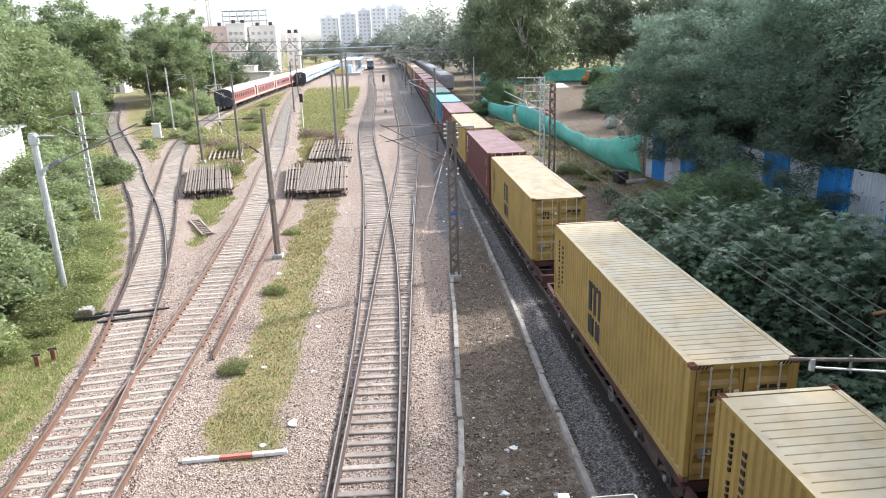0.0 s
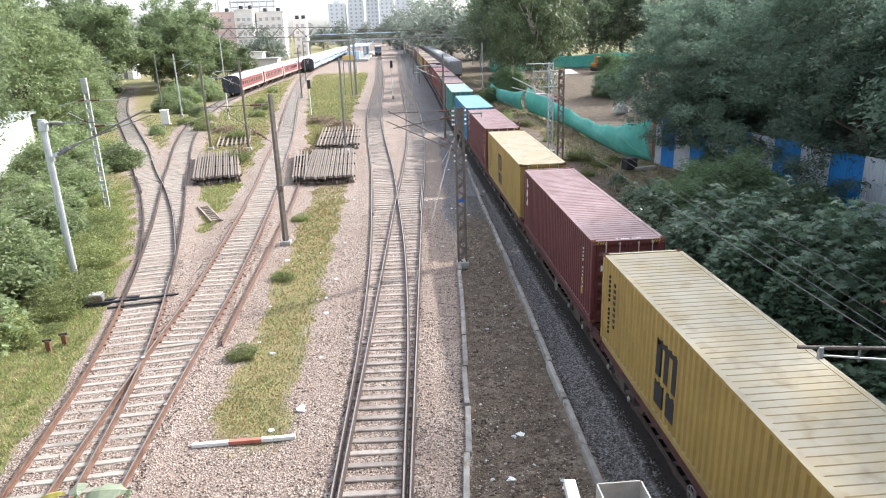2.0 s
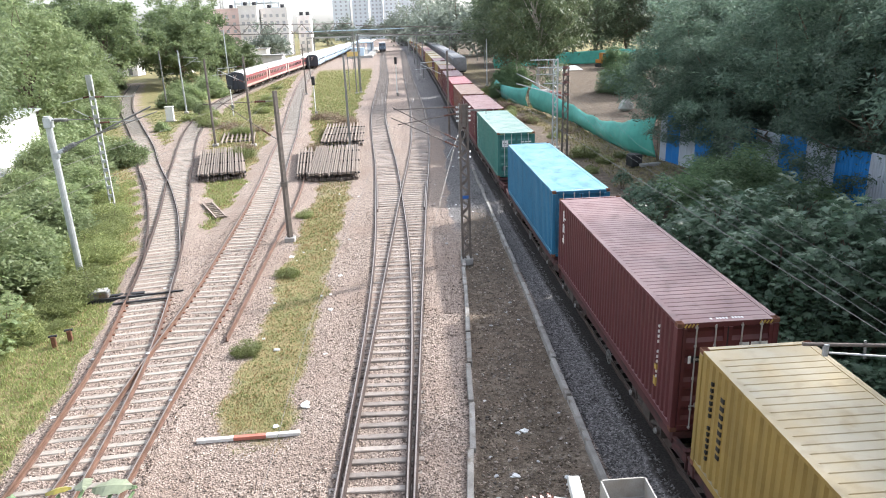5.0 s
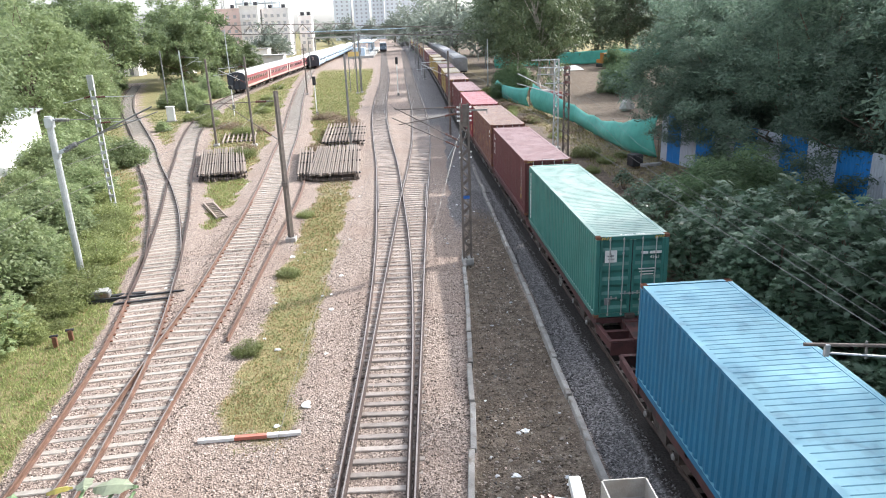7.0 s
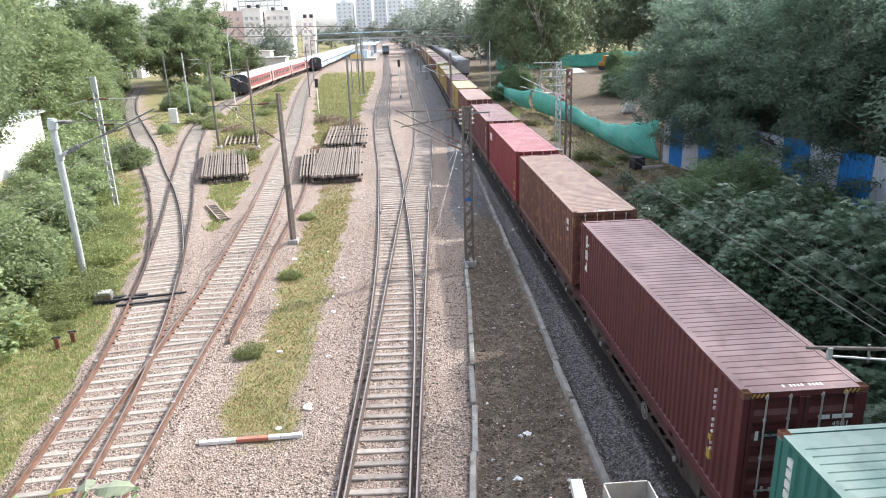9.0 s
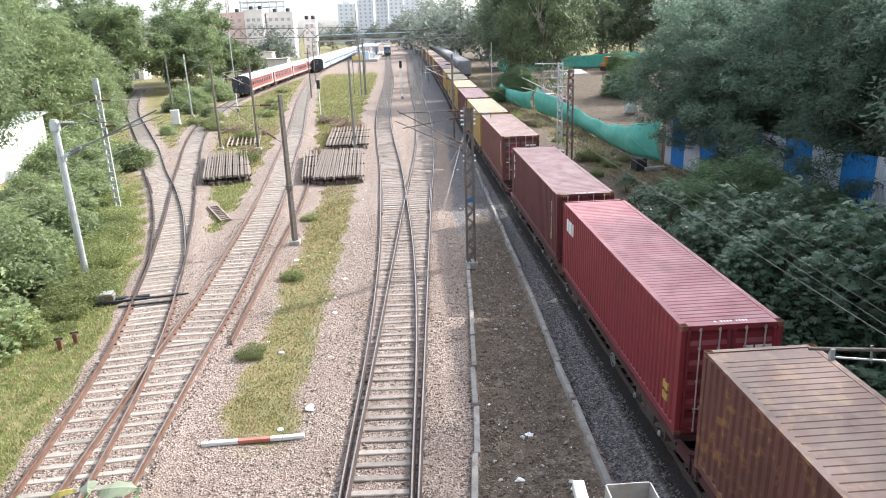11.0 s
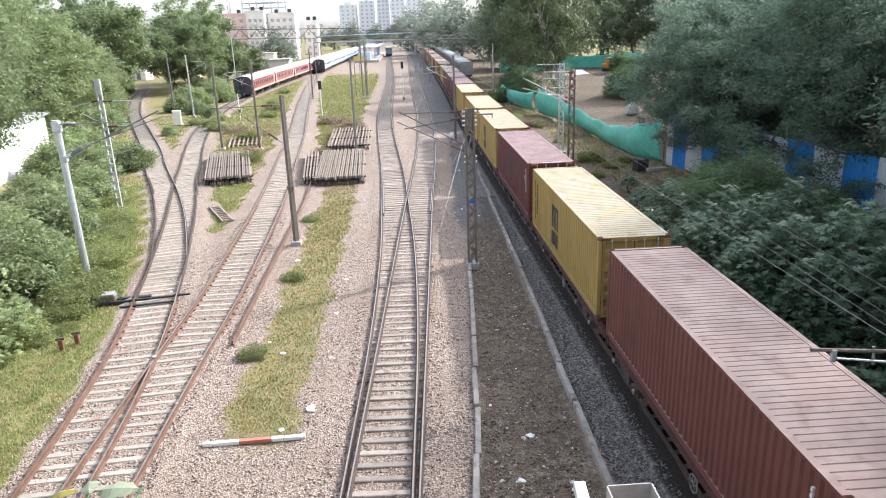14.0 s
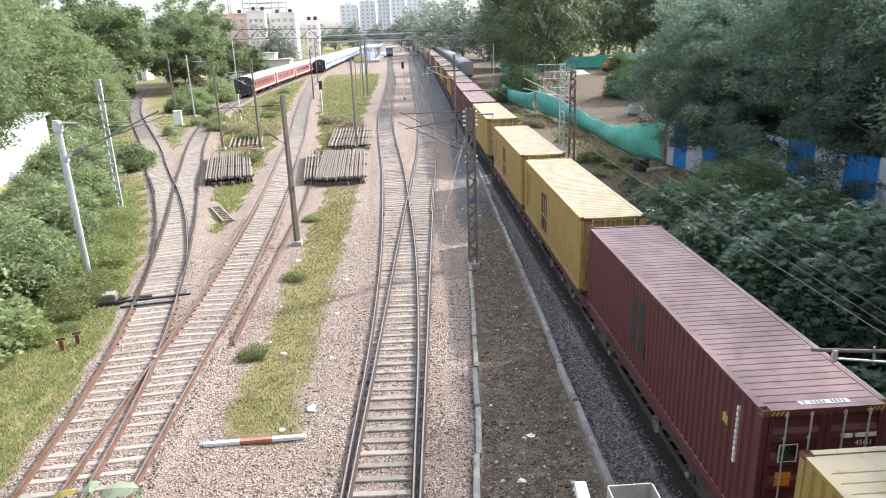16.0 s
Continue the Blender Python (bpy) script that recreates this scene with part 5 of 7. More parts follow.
park(build_coach(M_COACH_RED, M_COACH_CREAM, "red passenger coach with grey roof standing on a siding", "red coaches"), TRACK_L2, 130.5, 9)
park(build_coach(M_COACH_PALE, M_COACH_BLUE, "pale blue passenger coach with grey roof standing on a siding", "blue coaches"), TRACK_E, 206, 7)


def build_grey_rake():
    """Covered goods wagons on the line beyond the train."""
    track = line([(150, 13.2), (200, 13.9), (260, 14.3), (340, 13.4), (420, 9.5), (520, 0)])
    m = mat("grey_wagon_sheet", (0.3, 0.3, 0.3), 0.7, 0, 0.15, 1.2, 40, 0.05, stain=(0.25, 0.2, 0.16), stain_at=0.58)
    first = None
    y = 153.0
    for i in range(14):
        x0, x1 = track(y), track(y + 13.5)
        mt = pose(x0, y, 0, 0, 0, -math.degrees(math.atan2(x1 - x0, 13.5)))
        if first is None:
            w = first = thing("covered_wagon", (0, 0, 0), 0, "grey covered goods wagon standing on a far line", "railway wagon", "grey goods wagons")
            bm = bm_new()
            box(bm, (2.9, 13.3, 2.6), (0, 6.75, 2.5))
            part("body", finish(bm, 0.08), m, w)
            for k in range(9):
                for s in (-1, 1):
                    bm = bm_new()
                    box(bm, (0.08, 0.12, 2.5), (s * 1.48, 0.3 + k * 1.6, 2.5))
                    part("side_rib", bm, m, w)
            bm = bm_new()
            box(bm, (2.7, 13.3, 0.3), (0, 6.75, 3.9))
            part("roof", finish(bm, 0.14), m, w)
            bm = bm_new()
            box(bm, (2.6, 13.4, 0.3), (0, 6.75, 1.05))
            part("underframe", bm, M_BLACK, w)
            for yb in (1.3, 3.2, 10.3, 12.2):
                for s in (-1, 1):
                    bm = bm_new()
                    tube(bm, (s * 0.78, yb, 0.6), (s * 0.92, yb, 0.6), 0.42, 16)
                    part("wheel", bm, M_WHEEL, w)
            w.matrix_basis = mt
        else:
            copy_thing(first, mt)
        y += 14.4


build_grey_rake()


# ---- stacks of old rails, plank, ladder and other loose things ----
M_OLDRAIL = mat("weathered_old_rail", (0.25, 0.2, 0.165), 0.8, 0.1, 0.2, 2, 40, 0.1, per="object", per_amount=0.25, stain=(0.2, 0.13, 0.1), stain_at=0.58)


def rail_piece(length):
    bm = bm_new()
    outline = [(-0.075, 0), (0.075, 0), (0.075, 0.02), (0.02, 0.04), (0.02, 0.12), (0.045, 0.13), (0.045, 0.17), (-0.045, 0.17), (-0.045, 0.13), (-0.02, 0.12), (-0.02, 0.04), (-0.075, 0.02)]
    rows = [[bm.verts.new((x, y, z)) for x, z in outline] for y in (0, length)]
    n = len(outline)
    for j in range(n):
        bm.faces.new((rows[0][j], rows[1][j], rows[1][(j + 1) % n], rows[0][(j + 1) % n]))
    bm.faces.new(rows[0])
    bm.faces.new(rows[1][::-1])
    bmesh.ops.recalc_face_normals(bm, faces=bm.faces[:])
    return mesh_of("rail_length", bm, M_OLDRAIL)


def rail_stack(at, lean, width, count, length, layers, seed, label):
    """Lengths of old rail laid side by side, ends uneven."""
    st = thing("rail_stack", at, lean, label, "stack of rails", "stacks of old rails")
    me = rail_piece(length)
    rnd = random.Random(seed)
    for lay_ in range(layers):
        for i in range(count):
            x = (i / (count - 1) - 0.5) * width * (1 - 0.04 * lay_)
            o = new("rail_length", me)
            o.parent = st
            o.matrix_basis = pose(x + rnd.uniform(-0.03, 0.03), rnd.uniform(-0.5, 0.3) * (1 if rnd.random() < 0.5 else 0.2), 0.02 + lay_ * 0.3 + 0.12 * (lay_ > 0), 0, 0, rnd.uniform(-0.12, 0.12) + (i / count - 0.5) * -0.7)
    for k in range(layers):
        for y in (1.2, length * 0.5, length - 1.4):
            bm = bm_new()
            box(bm, (width + 0.3, 0.2, 0.12), (0, y, -0.04 + k * 0.33))
            part("bearer", finish(bm, 0.01), M_BLACK, st)
    return st


rail_stack((-14.1, 53.0, 0), 13, 3.5, 19, 12.6, 2, 5, "stack of weathered old rail lengths on dark bearers")
rail_stack((-5.35, 51.0, 0), 3, 3.7, 22, 12.8, 2, 6, "tall stack of weathered old rail lengths in the grass")
rail_stack((-7.6, 51.5, 0), 6, 0.9, 5, 12.0, 2, 8, "narrow stack of dark old rail lengths")
rail_stack((-5.9, 66.6, 0), 2, 4.0, 13, 12.8, 2, 7, "stack of pale rail lengths with gaps")
rail_stack((-17.0, 72.0, 0), 10, 3.2, 8, 7.0, 1, 9, "low scattered stack of pale rail lengths")


def build_loose():
    pl = thing("painted_plank", (-6.16, 16.93, 0.03), 2.0, "long plank painted white and red lying on ballast", "plank")
    red = mat("faded_red_paint", (0.48, 0.17, 0.12), 0.75, 0, 0.15, 3, 50, 0.05)
    for nm, x, w, m in (("white_section", 0.5, 1.0, M_WHITE), ("red_section", 1.45, 0.9, red), ("white_section", 2.37, 0.94, M_WHITE)):
        bm = bm_new()
        box(bm, (w, 0.13, 0.1), (x, 0, 0.0))
        part(nm, bm, m, pl)
    ld = thing("short_ladder", (-13.3, 45.6, 0.06), 25, "short dark steel ladder lying on the grass", "ladder")
    for x in (-0.3, 0.3):
        bm = bm_new()
        box(bm, (0.09, 4.6, 0.12), (x, -2.3, 0))
        part("stile", bm, M_OLDRAIL, ld)
    for k in range(9):
        bm = bm_new()
        box(bm, (0.55, 0.14, 0.08), (0, -0.3 - k * 0.5, 0))
        part("rung", bm, M_OLDRAIL, ld)
    wb = thing("equipment_cabinet", (-30.4, 93.5, 0), 10, "white metal trackside equipment cabinet", "cabinet")
    bm = bm_new()
    box(bm, (1.0, 0.7, 1.75), (0, 0, 0.95))
    part("body", finish(bm, 0.03), M_WHITE, wb)
    bm = bm_new()
    box(bm, (1.12, 0.82, 0.08), (0, 0, 1.86))
    part("lid", finish(bm, 0.02), M_WHITE, wb)
    bm = bm_new()
    box(bm, (0.9, 0.03, 1.5), (0, -0.36, 0.95))
    part("door", finish(bm, 0.01), M_WHITE, wb)
    bm = bm_new()
    box(bm, (1.3, 1.0, 0.2), (0, 0, 0.0))
    part("plinth", bm, M_CONC, wb)
    for at in ((-12.95, 24.5, 0), (-13.3, 24.0, 0)):
        s = thing("marker_stub", at, 15, "short rusty iron stub standing in the grass", "marker post", "iron stubs")
        bm = bm_new()
        box(bm, (0.16, 0.16, 0.45), (0, 0, 0.15))
        part("post", finish(bm, 0.02), M_RUST, s)
        bm = bm_new()
        box(bm, (0.3, 0.1, 0.08), (0, 0, 0.38))
        part("cap", finish(bm, 0.02), M_BLACK, s)
    # colour light signals
    for at, h, nm in (((-22.9, 96.6, 0), 3.9, 0), ((-11.2, 92.5, 0), 4.9, 1), ((-0.45, 115, 0), 6.0, 1)):
        s = thing("railway_signal", at, 0, "railway signal on a white post" if nm == 0 else "railway signal with black head on a white post", "signal", "railway signals")
        rod("post", (0, 0, 0), (0, 0, h), 0.07, M_WHITE, s)
        bm = bm_new()
        box(bm, (0.42, 0.25, 1.1 if nm else 0.5), (0, -0.05, h - (0.4 if nm else 0.1)))
        hd = part("signal_head", finish(bm, 0.04), M_BLACK, s)
        for k in range(3 if nm else 1):
            bm = bm_new()
            tube(bm, (0, -0.18, h - 0.05 - 0.33 * k), (0, -0.36, h - 0.05 - 0.33 * k), 0.13, 12, 0.14)
            part("hood", bm, M_BLACK, hd)
        bm = bm_new()
        box(bm, (0.35, 0.3, 0.5), (0.05, 0, 0.3 if nm else 1.2))
        part("junction_box", finish(bm, 0.03), M_DARKSTEEL, s)
    yb = thing("name_board", (-8.0, 126, 0), 0, "yellow station board on two posts", "sign")
    for x in (-0.9, 0.9):
        rod("post", (x, 0, 0), (x, 0, 6.6), 0.07, M_DARKSTEEL, yb)
    bm = bm_new()
    box(bm, (1.9, 0.08, 0.8), (0, -0.1, 6.5))
    part("board", finish(bm, 0.02), mat("yellow_board", (0.7, 0.5, 0.18), 0.5, 0, 0.06, 2, 30, 0), yb)
    # mast head with steel tray close under the bridge
    mh = thing("signal_mast", (1.25, 4.05, 0), 0, "white painted mast head with a grey steel tray", "mast")
    rod("shaft", (0, 0, -0.1), (0, 0, 7.2), 0.08, M_GALV, mh)
    bm = bm_new()
    box(bm, (0.09, 0.3, 0.07), (-0.11, 0.12, 7.53), Matrix.Rotation(-0.08, 4, "Z"))
    part("white_arm", finish(bm, 0.006), mat("weathered_white_paint", (0.55, 0.55, 0.53), 0.6, 0, 0.12, 8, 60, 0.05, stain=(0.35, 0.3, 0.25), stain_at=0.6), mh)
    bm = bm_new()
    x0, x1, y0, y1, z0, z1 = 0.1, 0.45, -0.06, 0.24, 7.36, 7.53
    for a, b, c_, d in ((x0, x0 + 0.012, y0, y1), (x1 - 0.012, x1, y0, y1), (x0, x1, y0, y0 + 0.012), (x0, x1, y1 - 0.012, y1)):
        box(bm, (b - a, d - c_, z1 - z0), ((a + b) / 2, (c_ + d) / 2, (z0 + z1) / 2))
    box(bm, (x1 - x0, y1 - y0, 0.012), ((x0 + x1) / 2, (y0 + y1) / 2, z0))
    part("steel_tray", bm, M_CONC, mh)
    for x in (0.2, 0.33):
        bm = bm_new()
        box(bm, (0.07, 0.1, 0.04), (x, 0.1, 7.39))
        part("terminal", finish(bm, 0.008), M_BLACK, mh)
    bm = bm_new()
    insulator(bm, (-0.5, 0.12, 7.47), (-0.28, 0.12, 7.49), 4, 0.05)
    part("insulator", bm, M_PORCELAIN, mh)
    rod("side_arm", (-0.28, 0.12, 7.49), (0.02, 0.1, 7.44), 0.014, M_GALV, mh)
    rod("tray_arm", (0, 0.05, 7.2), (0.27, 0.08, 7.36), 0.025, M_GALV, mh)
    rod("arm_brace", (0, 0.05, 7.1), (-0.13, 0.15, 7.5), 0.02, M_GALV, mh)


build_loose()


# ---- hoarding, net, sheds and buildings ----
def build_hoarding():
    h = thing("hoarding_wall", label="blue and white striped corrugated metal hoarding", category="wall", kind="structure")
    blue = mat("hoarding_blue", (0.022, 0.2, 0.52), 0.5, 0, 0.1, 1.0, 40, 0.03, stain=(0.12, 0.2, 0.35), stain_at=0.66)
    white = mat("hoarding_white", (0.47, 0.5, 0.55), 0.5, 0, 0.1, 1.0, 40, 0.03, stain=(0.4, 0.38, 0.36), stain_at=0.62)
    w, hi = 1.12, 3.9
    bm = bm_new()
    sheet(bm, corrugated(w, 0.17, 0.03), lambda s, d, k: (s, d, k * hi))
    base = mesh_of("hoarding_sheet", bm)
    blues = base.copy()
    base.materials.append(white)
    blues.materials.append(blue)
    pts = [(20.5, 53.4), (21.0, 49.5), (21.9, 45.5), (23.0, 39.0), (24.2, 31.0), (25.5, 20.0)]
    seg, k = 0, 0
    for (ax, ay), (bx, by) in zip(pts, pts[1:]):
        d = math.hypot(bx - ax, by - ay)
        n = max(1, round(d / w))
        rz = math.degrees(math.atan2(by - ay, bx - ax))
        for i in range(n):
            o = new("hoarding_sheet", blues if (k + 1) // 2 % 2 else base)
            o.parent = h
            o.matrix_basis = pose(ax + (bx - ax) * i / n, ay + (by - ay) * i / n, -0.05 + 0.04 * (k % 3), 0, 0, rz) @ Matrix.Diagonal((d / n / w, 1, 1, 1))
            k += 1
        bm = bm_new()
        for z in (0.6, 2.0, 3.3):
            tube(bm, (ax + 0.08, ay, z), (bx + 0.08, by, z), 0.035, 6)
        part("frame_rail", bm, M_DARKSTEEL, h)


build_hoarding()


def build_net():
    """Green shade net hung on bamboo posts, sagging between them."""
    net = mat("green_shade_net", (0.09, 0.4, 0.315), 0.7, 0, 0.15, 0.8, 30, 0.05, stain=(0.12, 0.42, 0.33), stain_at=0.55)
    for pts, lab in (([(20.4, 53.8, 0.2, 3.6), (19.5, 57.5, 0.0, 2.7), (19.2, 62, 0.0, 2.0), (19.2, 68, 0.0, 1.7), (19.2, 76, 0.1, 1.9), (18.2, 82, 0.2, 2.6), (17.2, 90, 0.2, 3.2)], "sagging green shade net fence on thin posts"),
                     ([(17.0, 92, 0.2, 2.6), (15.5, 100, 0.2, 2.2), (15.2, 110, 0.2, 2.4)], "torn green shade net at the track edge"),
                     ([(24, 176, 0.2, 3.4), (38, 180, 0.3, 3.2), (56, 178, 0.2, 3.6), (72, 176, 0.2, 3.2)], "distant green shade net fence")):
        f = thing("net_fence", label=lab, category="fence", group="green net fences")
        rnd = random.Random(len(pts))
        cols = []
        for (ax, ay, az, at), (bx, by, bz, bt) in zip(pts, pts[1:]):
            for i in range(10):
                u = i / 10
                sag = 0.25 * math.sin(math.pi * u)
                cols.append((ax + (bx - ax) * u, ay + (by - ay) * u, az + (bz - az) * u - 0.15, at + (bt - at) * u - sag))
        cols.append((pts[-1][0], pts[-1][1], pts[-1][2], pts[-1][3]))
        verts, faces, n = [], [], 9
        for i, (x, y, b, t) in enumerate(cols):
            for j in range(n):
                v = j / (n - 1)
                belly = 0.25 * math.sin(math.pi * v) * math.sin(i * 0.5)
                verts.append((x - 0.35 * math.sin(math.pi * v) + belly * 0.5 + rnd.uniform(-0.05, 0.05), y + belly * 0.3, b + (t - b) * v + rnd.uniform(-0.04, 0.04)))
        for i in range(len(cols) - 1):
            for j in range(n - 1):
                a = i * n + j
                faces.append((a, a + n, a + n + 1, a + 1))
        ob = raw("net", verts, faces, net, f)
        ob.data.shade_smooth()
        so = ob.modifiers.new("thickness", "SOLIDIFY")
        so.thickness = 0.01
        for x, y, b, t in pts:
            rod("post", (x + 0.05, y, -0.1), (x + 0.05, y, t + 0.1), 0.035, M_BARK, f)


build_net()


def window_grid(parent, wall, x0, x1, z0, storeys, cols, y, gap=3.1, w=1.3, h=1.35, glass=None):
    bm = bm_new()
    box(bm, (w, 0.12, h), (0, 0, 0))
    me = mesh_of("window", bm, glass or M_GLASS)
    bm = bm_new()
    box(bm, (w + 0.4, 0.7, 0.1), (0, -0.3, h / 2 + 0.12))
    shade = mesh_of("window_shade", bm, wall)
    for i in range(storeys):
        for k in range(cols):
            x = x0 + (x1 - x0) * (k + 0.5) / cols
            o = new("window", me)
            o.parent = parent
            o.location = (x, y, z0 + i * gap + 1.6)
            if wall:
                s = new("window_shade", shade)
                s.parent = o


def build_buildings():
    # plaster and glass paled: the colours carry the haze of distance
    pink = mat("pink_plaster", (0.7, 0.53, 0.49), 0.9, 0, 0.1, 0.4, 10, 0.05, stain=(0.45, 0.38, 0.36), stain_at=0.62)
    cream = mat("white_plaster", (0.76, 0.71, 0.68), 0.9, 0, 0.08, 0.4, 10, 0.05, stain=(0.6, 0.55, 0.52), stain_at=0.62)
    pane = mat("haze_pale_glass", (0.42, 0.41, 0.42), 0.3, 0, 0.1, 0.5, 5, 0)
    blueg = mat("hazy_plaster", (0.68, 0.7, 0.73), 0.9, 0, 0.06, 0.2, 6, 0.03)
    for at, w, d, hh, m, cols, lab in (((-79, 330, 0), 17, 14, 20.8, pink, 5, "pinkish plastered apartment block with small windows"), ((-65.5, 326, 0), 8, 14, 21.6, cream, 3, "white plastered apartment block with stacked balconies"),
                                       ((-55, 332, 0), 12, 14, 20.4, cream, 4, "white plastered apartment block with small windows"), ((-43.5, 345, 0), 6, 8, 17, cream, 2, "narrow white plastered building")):
        b = thing("apartment_building", at, 0, lab, "building", "apartment blocks")
        bm = bm_new()
        box(bm, (w, d, hh), (0, d / 2, hh / 2))
        part("wall", bm, m, b)
        bm = bm_new()
        box(bm, (w + 0.6, d + 0.6, 0.5), (0, d / 2, hh + 0.1))
        part("parapet", bm, m, b)
        n = int(hh / 3.1)
        window_grid(b, m, -w / 2 + 0.5, w / 2 - 0.5, 0.4, n, cols, -0.02, glass=pane)
        for i in range(n):
            bm = bm_new()
            box(bm, (w + 0.1, 0.2, 0.25), (0, -0.06, 0.2 + i * 3.1))
            part("floor_band", bm, m, b)
            if cols == 3:
                bm = bm_new()
                box(bm, (2.4, 1.2, 1.0), (-1.0, -0.6, 0.9 + i * 3.1))
                part("balcony", bm, m, b)
        for k in range(2):
            bm = bm_new()
            tube(bm, (-w / 4 + k * w / 2, d / 2, hh + 0.3), (-w / 4 + k * w / 2, d / 2, hh + 2.0), 0.9, 12)
            part("water_tank", bm, M_BLACK, b)
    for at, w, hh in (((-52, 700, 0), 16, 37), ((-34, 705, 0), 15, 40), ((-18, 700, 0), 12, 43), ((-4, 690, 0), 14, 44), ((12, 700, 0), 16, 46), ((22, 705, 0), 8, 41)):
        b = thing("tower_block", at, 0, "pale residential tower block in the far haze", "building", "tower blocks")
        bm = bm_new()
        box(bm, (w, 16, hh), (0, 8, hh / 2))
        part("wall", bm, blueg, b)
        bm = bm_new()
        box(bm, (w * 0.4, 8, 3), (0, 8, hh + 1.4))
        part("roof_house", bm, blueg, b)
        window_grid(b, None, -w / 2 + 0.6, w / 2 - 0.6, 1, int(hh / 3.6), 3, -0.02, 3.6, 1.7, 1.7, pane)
    # unfinished frame and crane
    b = thing("unfinished_building", (-90, 480, 0), 0, "unfinished concrete frame building far off", "building")
    for i in range(11):
        bm = bm_new()
        box(bm, (30, 16, 0.4), (0, 8, 3.2 * i + 3))
        part("slab", bm, blueg, b)
    for x in np.linspace(-14, 14, 7):
        bm = bm_new()
        box(bm, (0.8, 0.8, 35), (x, 0.6, 17.5))
        part("column", bm, blueg, b)
    c = thing("tower_crane", (-112, 478, 0), 0, "pale tower crane beside the unfinished frame", "crane")
    bm = bm_new()
    lattice(bm, 44, 1.6, 1.6, 22, 0.1)
    part("mast", bm, M_CONC, c)
    rod("jib", (-9, 0, 42), (22, 0, 42), 0.35, M_CONC, c)
    # white shed behind the bank and low walls beyond
    s = thing("white_shed", (-34.3, 44.0, 0), 10, "bright white-washed shed half hidden by bushes", "shed")
    bm = bm_new()
    box(bm, (9, 26, 4.8), (0, 9, 2.4))
    part("wall", finish(bm, 0.03), M_WHITE, s)
    bm = bm_new()
    box(bm, (9.8, 27, 0.16), (0, 9, 5.0), Matrix.Rotation(0.06, 4, "Y"))
    part("roof", bm, M_GALV, s)
    rz = radians(10)
    coil = []
    for k in range(260):
        a, v = k * 0.5, -3.8 + k * 0.055
        u, q = 4.55 + 0.36 * math.cos(a), 5.1 + 0.36 * math.sin(a)
        coil.append((-34.3 + u * math.cos(rz) - v * math.sin(rz), 44.0 + u * math.sin(rz) + v * math.cos(rz), q))
    verts, faces = [], []
    for k, p in enumerate(coil):
        r = 0.014
        verts += [(p[0] + r, p[1], p[2]), (p[0], p[1] + r, p[2]), (p[0], p[1], p[2] + r)]
        if k:
            j = 3 * k
            faces += [(j - 3 + i, j - 3 + (i + 1) % 3, j + (i + 1) % 3, j + i) for i in range(3)]
    tagged(raw("barbed_wire_coil", verts, faces, M_GALV), "coil of grey barbed wire along the edge of the shed roof", "wire")
    for at, w, hh in (((-78, 206, 0), 8, 4.6), ((-63, 208, 0), 6, 4.2), ((-40, 205, 0), 14, 4.2), ((-50, 232, 0), 16, 5.5)):
        s = thing("low_building", at, 0, "low white-washed building under trees", "building", "low buildings")
        bm = bm_new()
        box(bm, (w, 6, hh), (0, 3, hh / 2))
        part("wall", bm, cream, s)
        bm = bm_new()
        box(bm, (w + 0.8, 6.8, 0.25), (0, 3, hh + 0.1))
        part("roof", bm, M_CONC, s)
        for x in (-w / 4, w / 4):
            bm = bm_new()
            box(bm, (1.1, 0.1, 1.9), (x, -0.02, 1.2))
            part("door", bm, M_DARKSTEEL, s)
    # platform shelter at the far station
    p = thing("platform_shelter", (-14, 268, 0), 0, "pale blue station shelter on a platform", "shelter")
    bm = bm_new()
    box(bm, (9, 110, 0.9), (0, 55, 0.45))
    part("platform", finish(bm, 0.03), M_CONC, p)
    bm = bm_new()
    box(bm, (7.5, 70, 0.25), (0, 50, 5.3))
    part("roof", bm, M_COACH_PALE, p)
    for k in range(8):
        for x in (-2.2, 2.2):
            rod("column", (x, 17 + k * 9.4, 0.8), (x, 17 + k * 9.4, 5.3), 0.12, M_COACH_BLUE, p)
    bm = bm_new()
    box(bm, (4.5, 6, 3.0), (-1.0, 4, 2.3))
    part("cabin", bm, M_COACH_PALE, p)
    p = thing("footbridge", (0, 330, 0), 0, "long pale covered footbridge across the lines", "footbridge")
    bm = bm_new()
    box(bm, (70, 4, 0.6), (-6, 0, 7.2))
    part("deck", bm, M_CONC, p)
    bm = bm_new()
    box(bm, (70, 4.4, 0.3), (-6, 0, 10))
    part("roof", bm, M_COACH_PALE, p)
    for x in (-38, -20, -12, 5.2, 26):
        rod("pier", (x, 0, 0), (x, 0, 7), 0.4, M_CONC, p)
        rod("roof_post", (x, -1.8, 7.2), (x, -1.8, 10), 0.1, M_DARKSTEEL, p)
    # engine waiting at the far platform
    e = thing("locomotive", (TRACK_A(318), 318, RAIL_TOP), 1.5, "dark blue-grey electric locomotive standing at the far platform", "locomotive")
    hull = mat("dull_blue_loco_paint", (0.09, 0.13, 0.18), 0.5, 0, 0.12, 1.5, 30, 0.02)
    bm = bm_new()
    vs = box(bm, (3.0, 19, 2.7), (0, 9.5, 2.55))
    for v in vs:
        if v.co.z > 3 and v.co.y < 1:
            v.co.y += 0.5
    part("body", finish(bm, 0.12), hull, e)
    bm = bm_new()
    box(bm, (2.6, 18, 0.3), (0, 9.5, 4.0))
    part("roof", finish(bm, 0.08), M_COACH_ROOF, e)
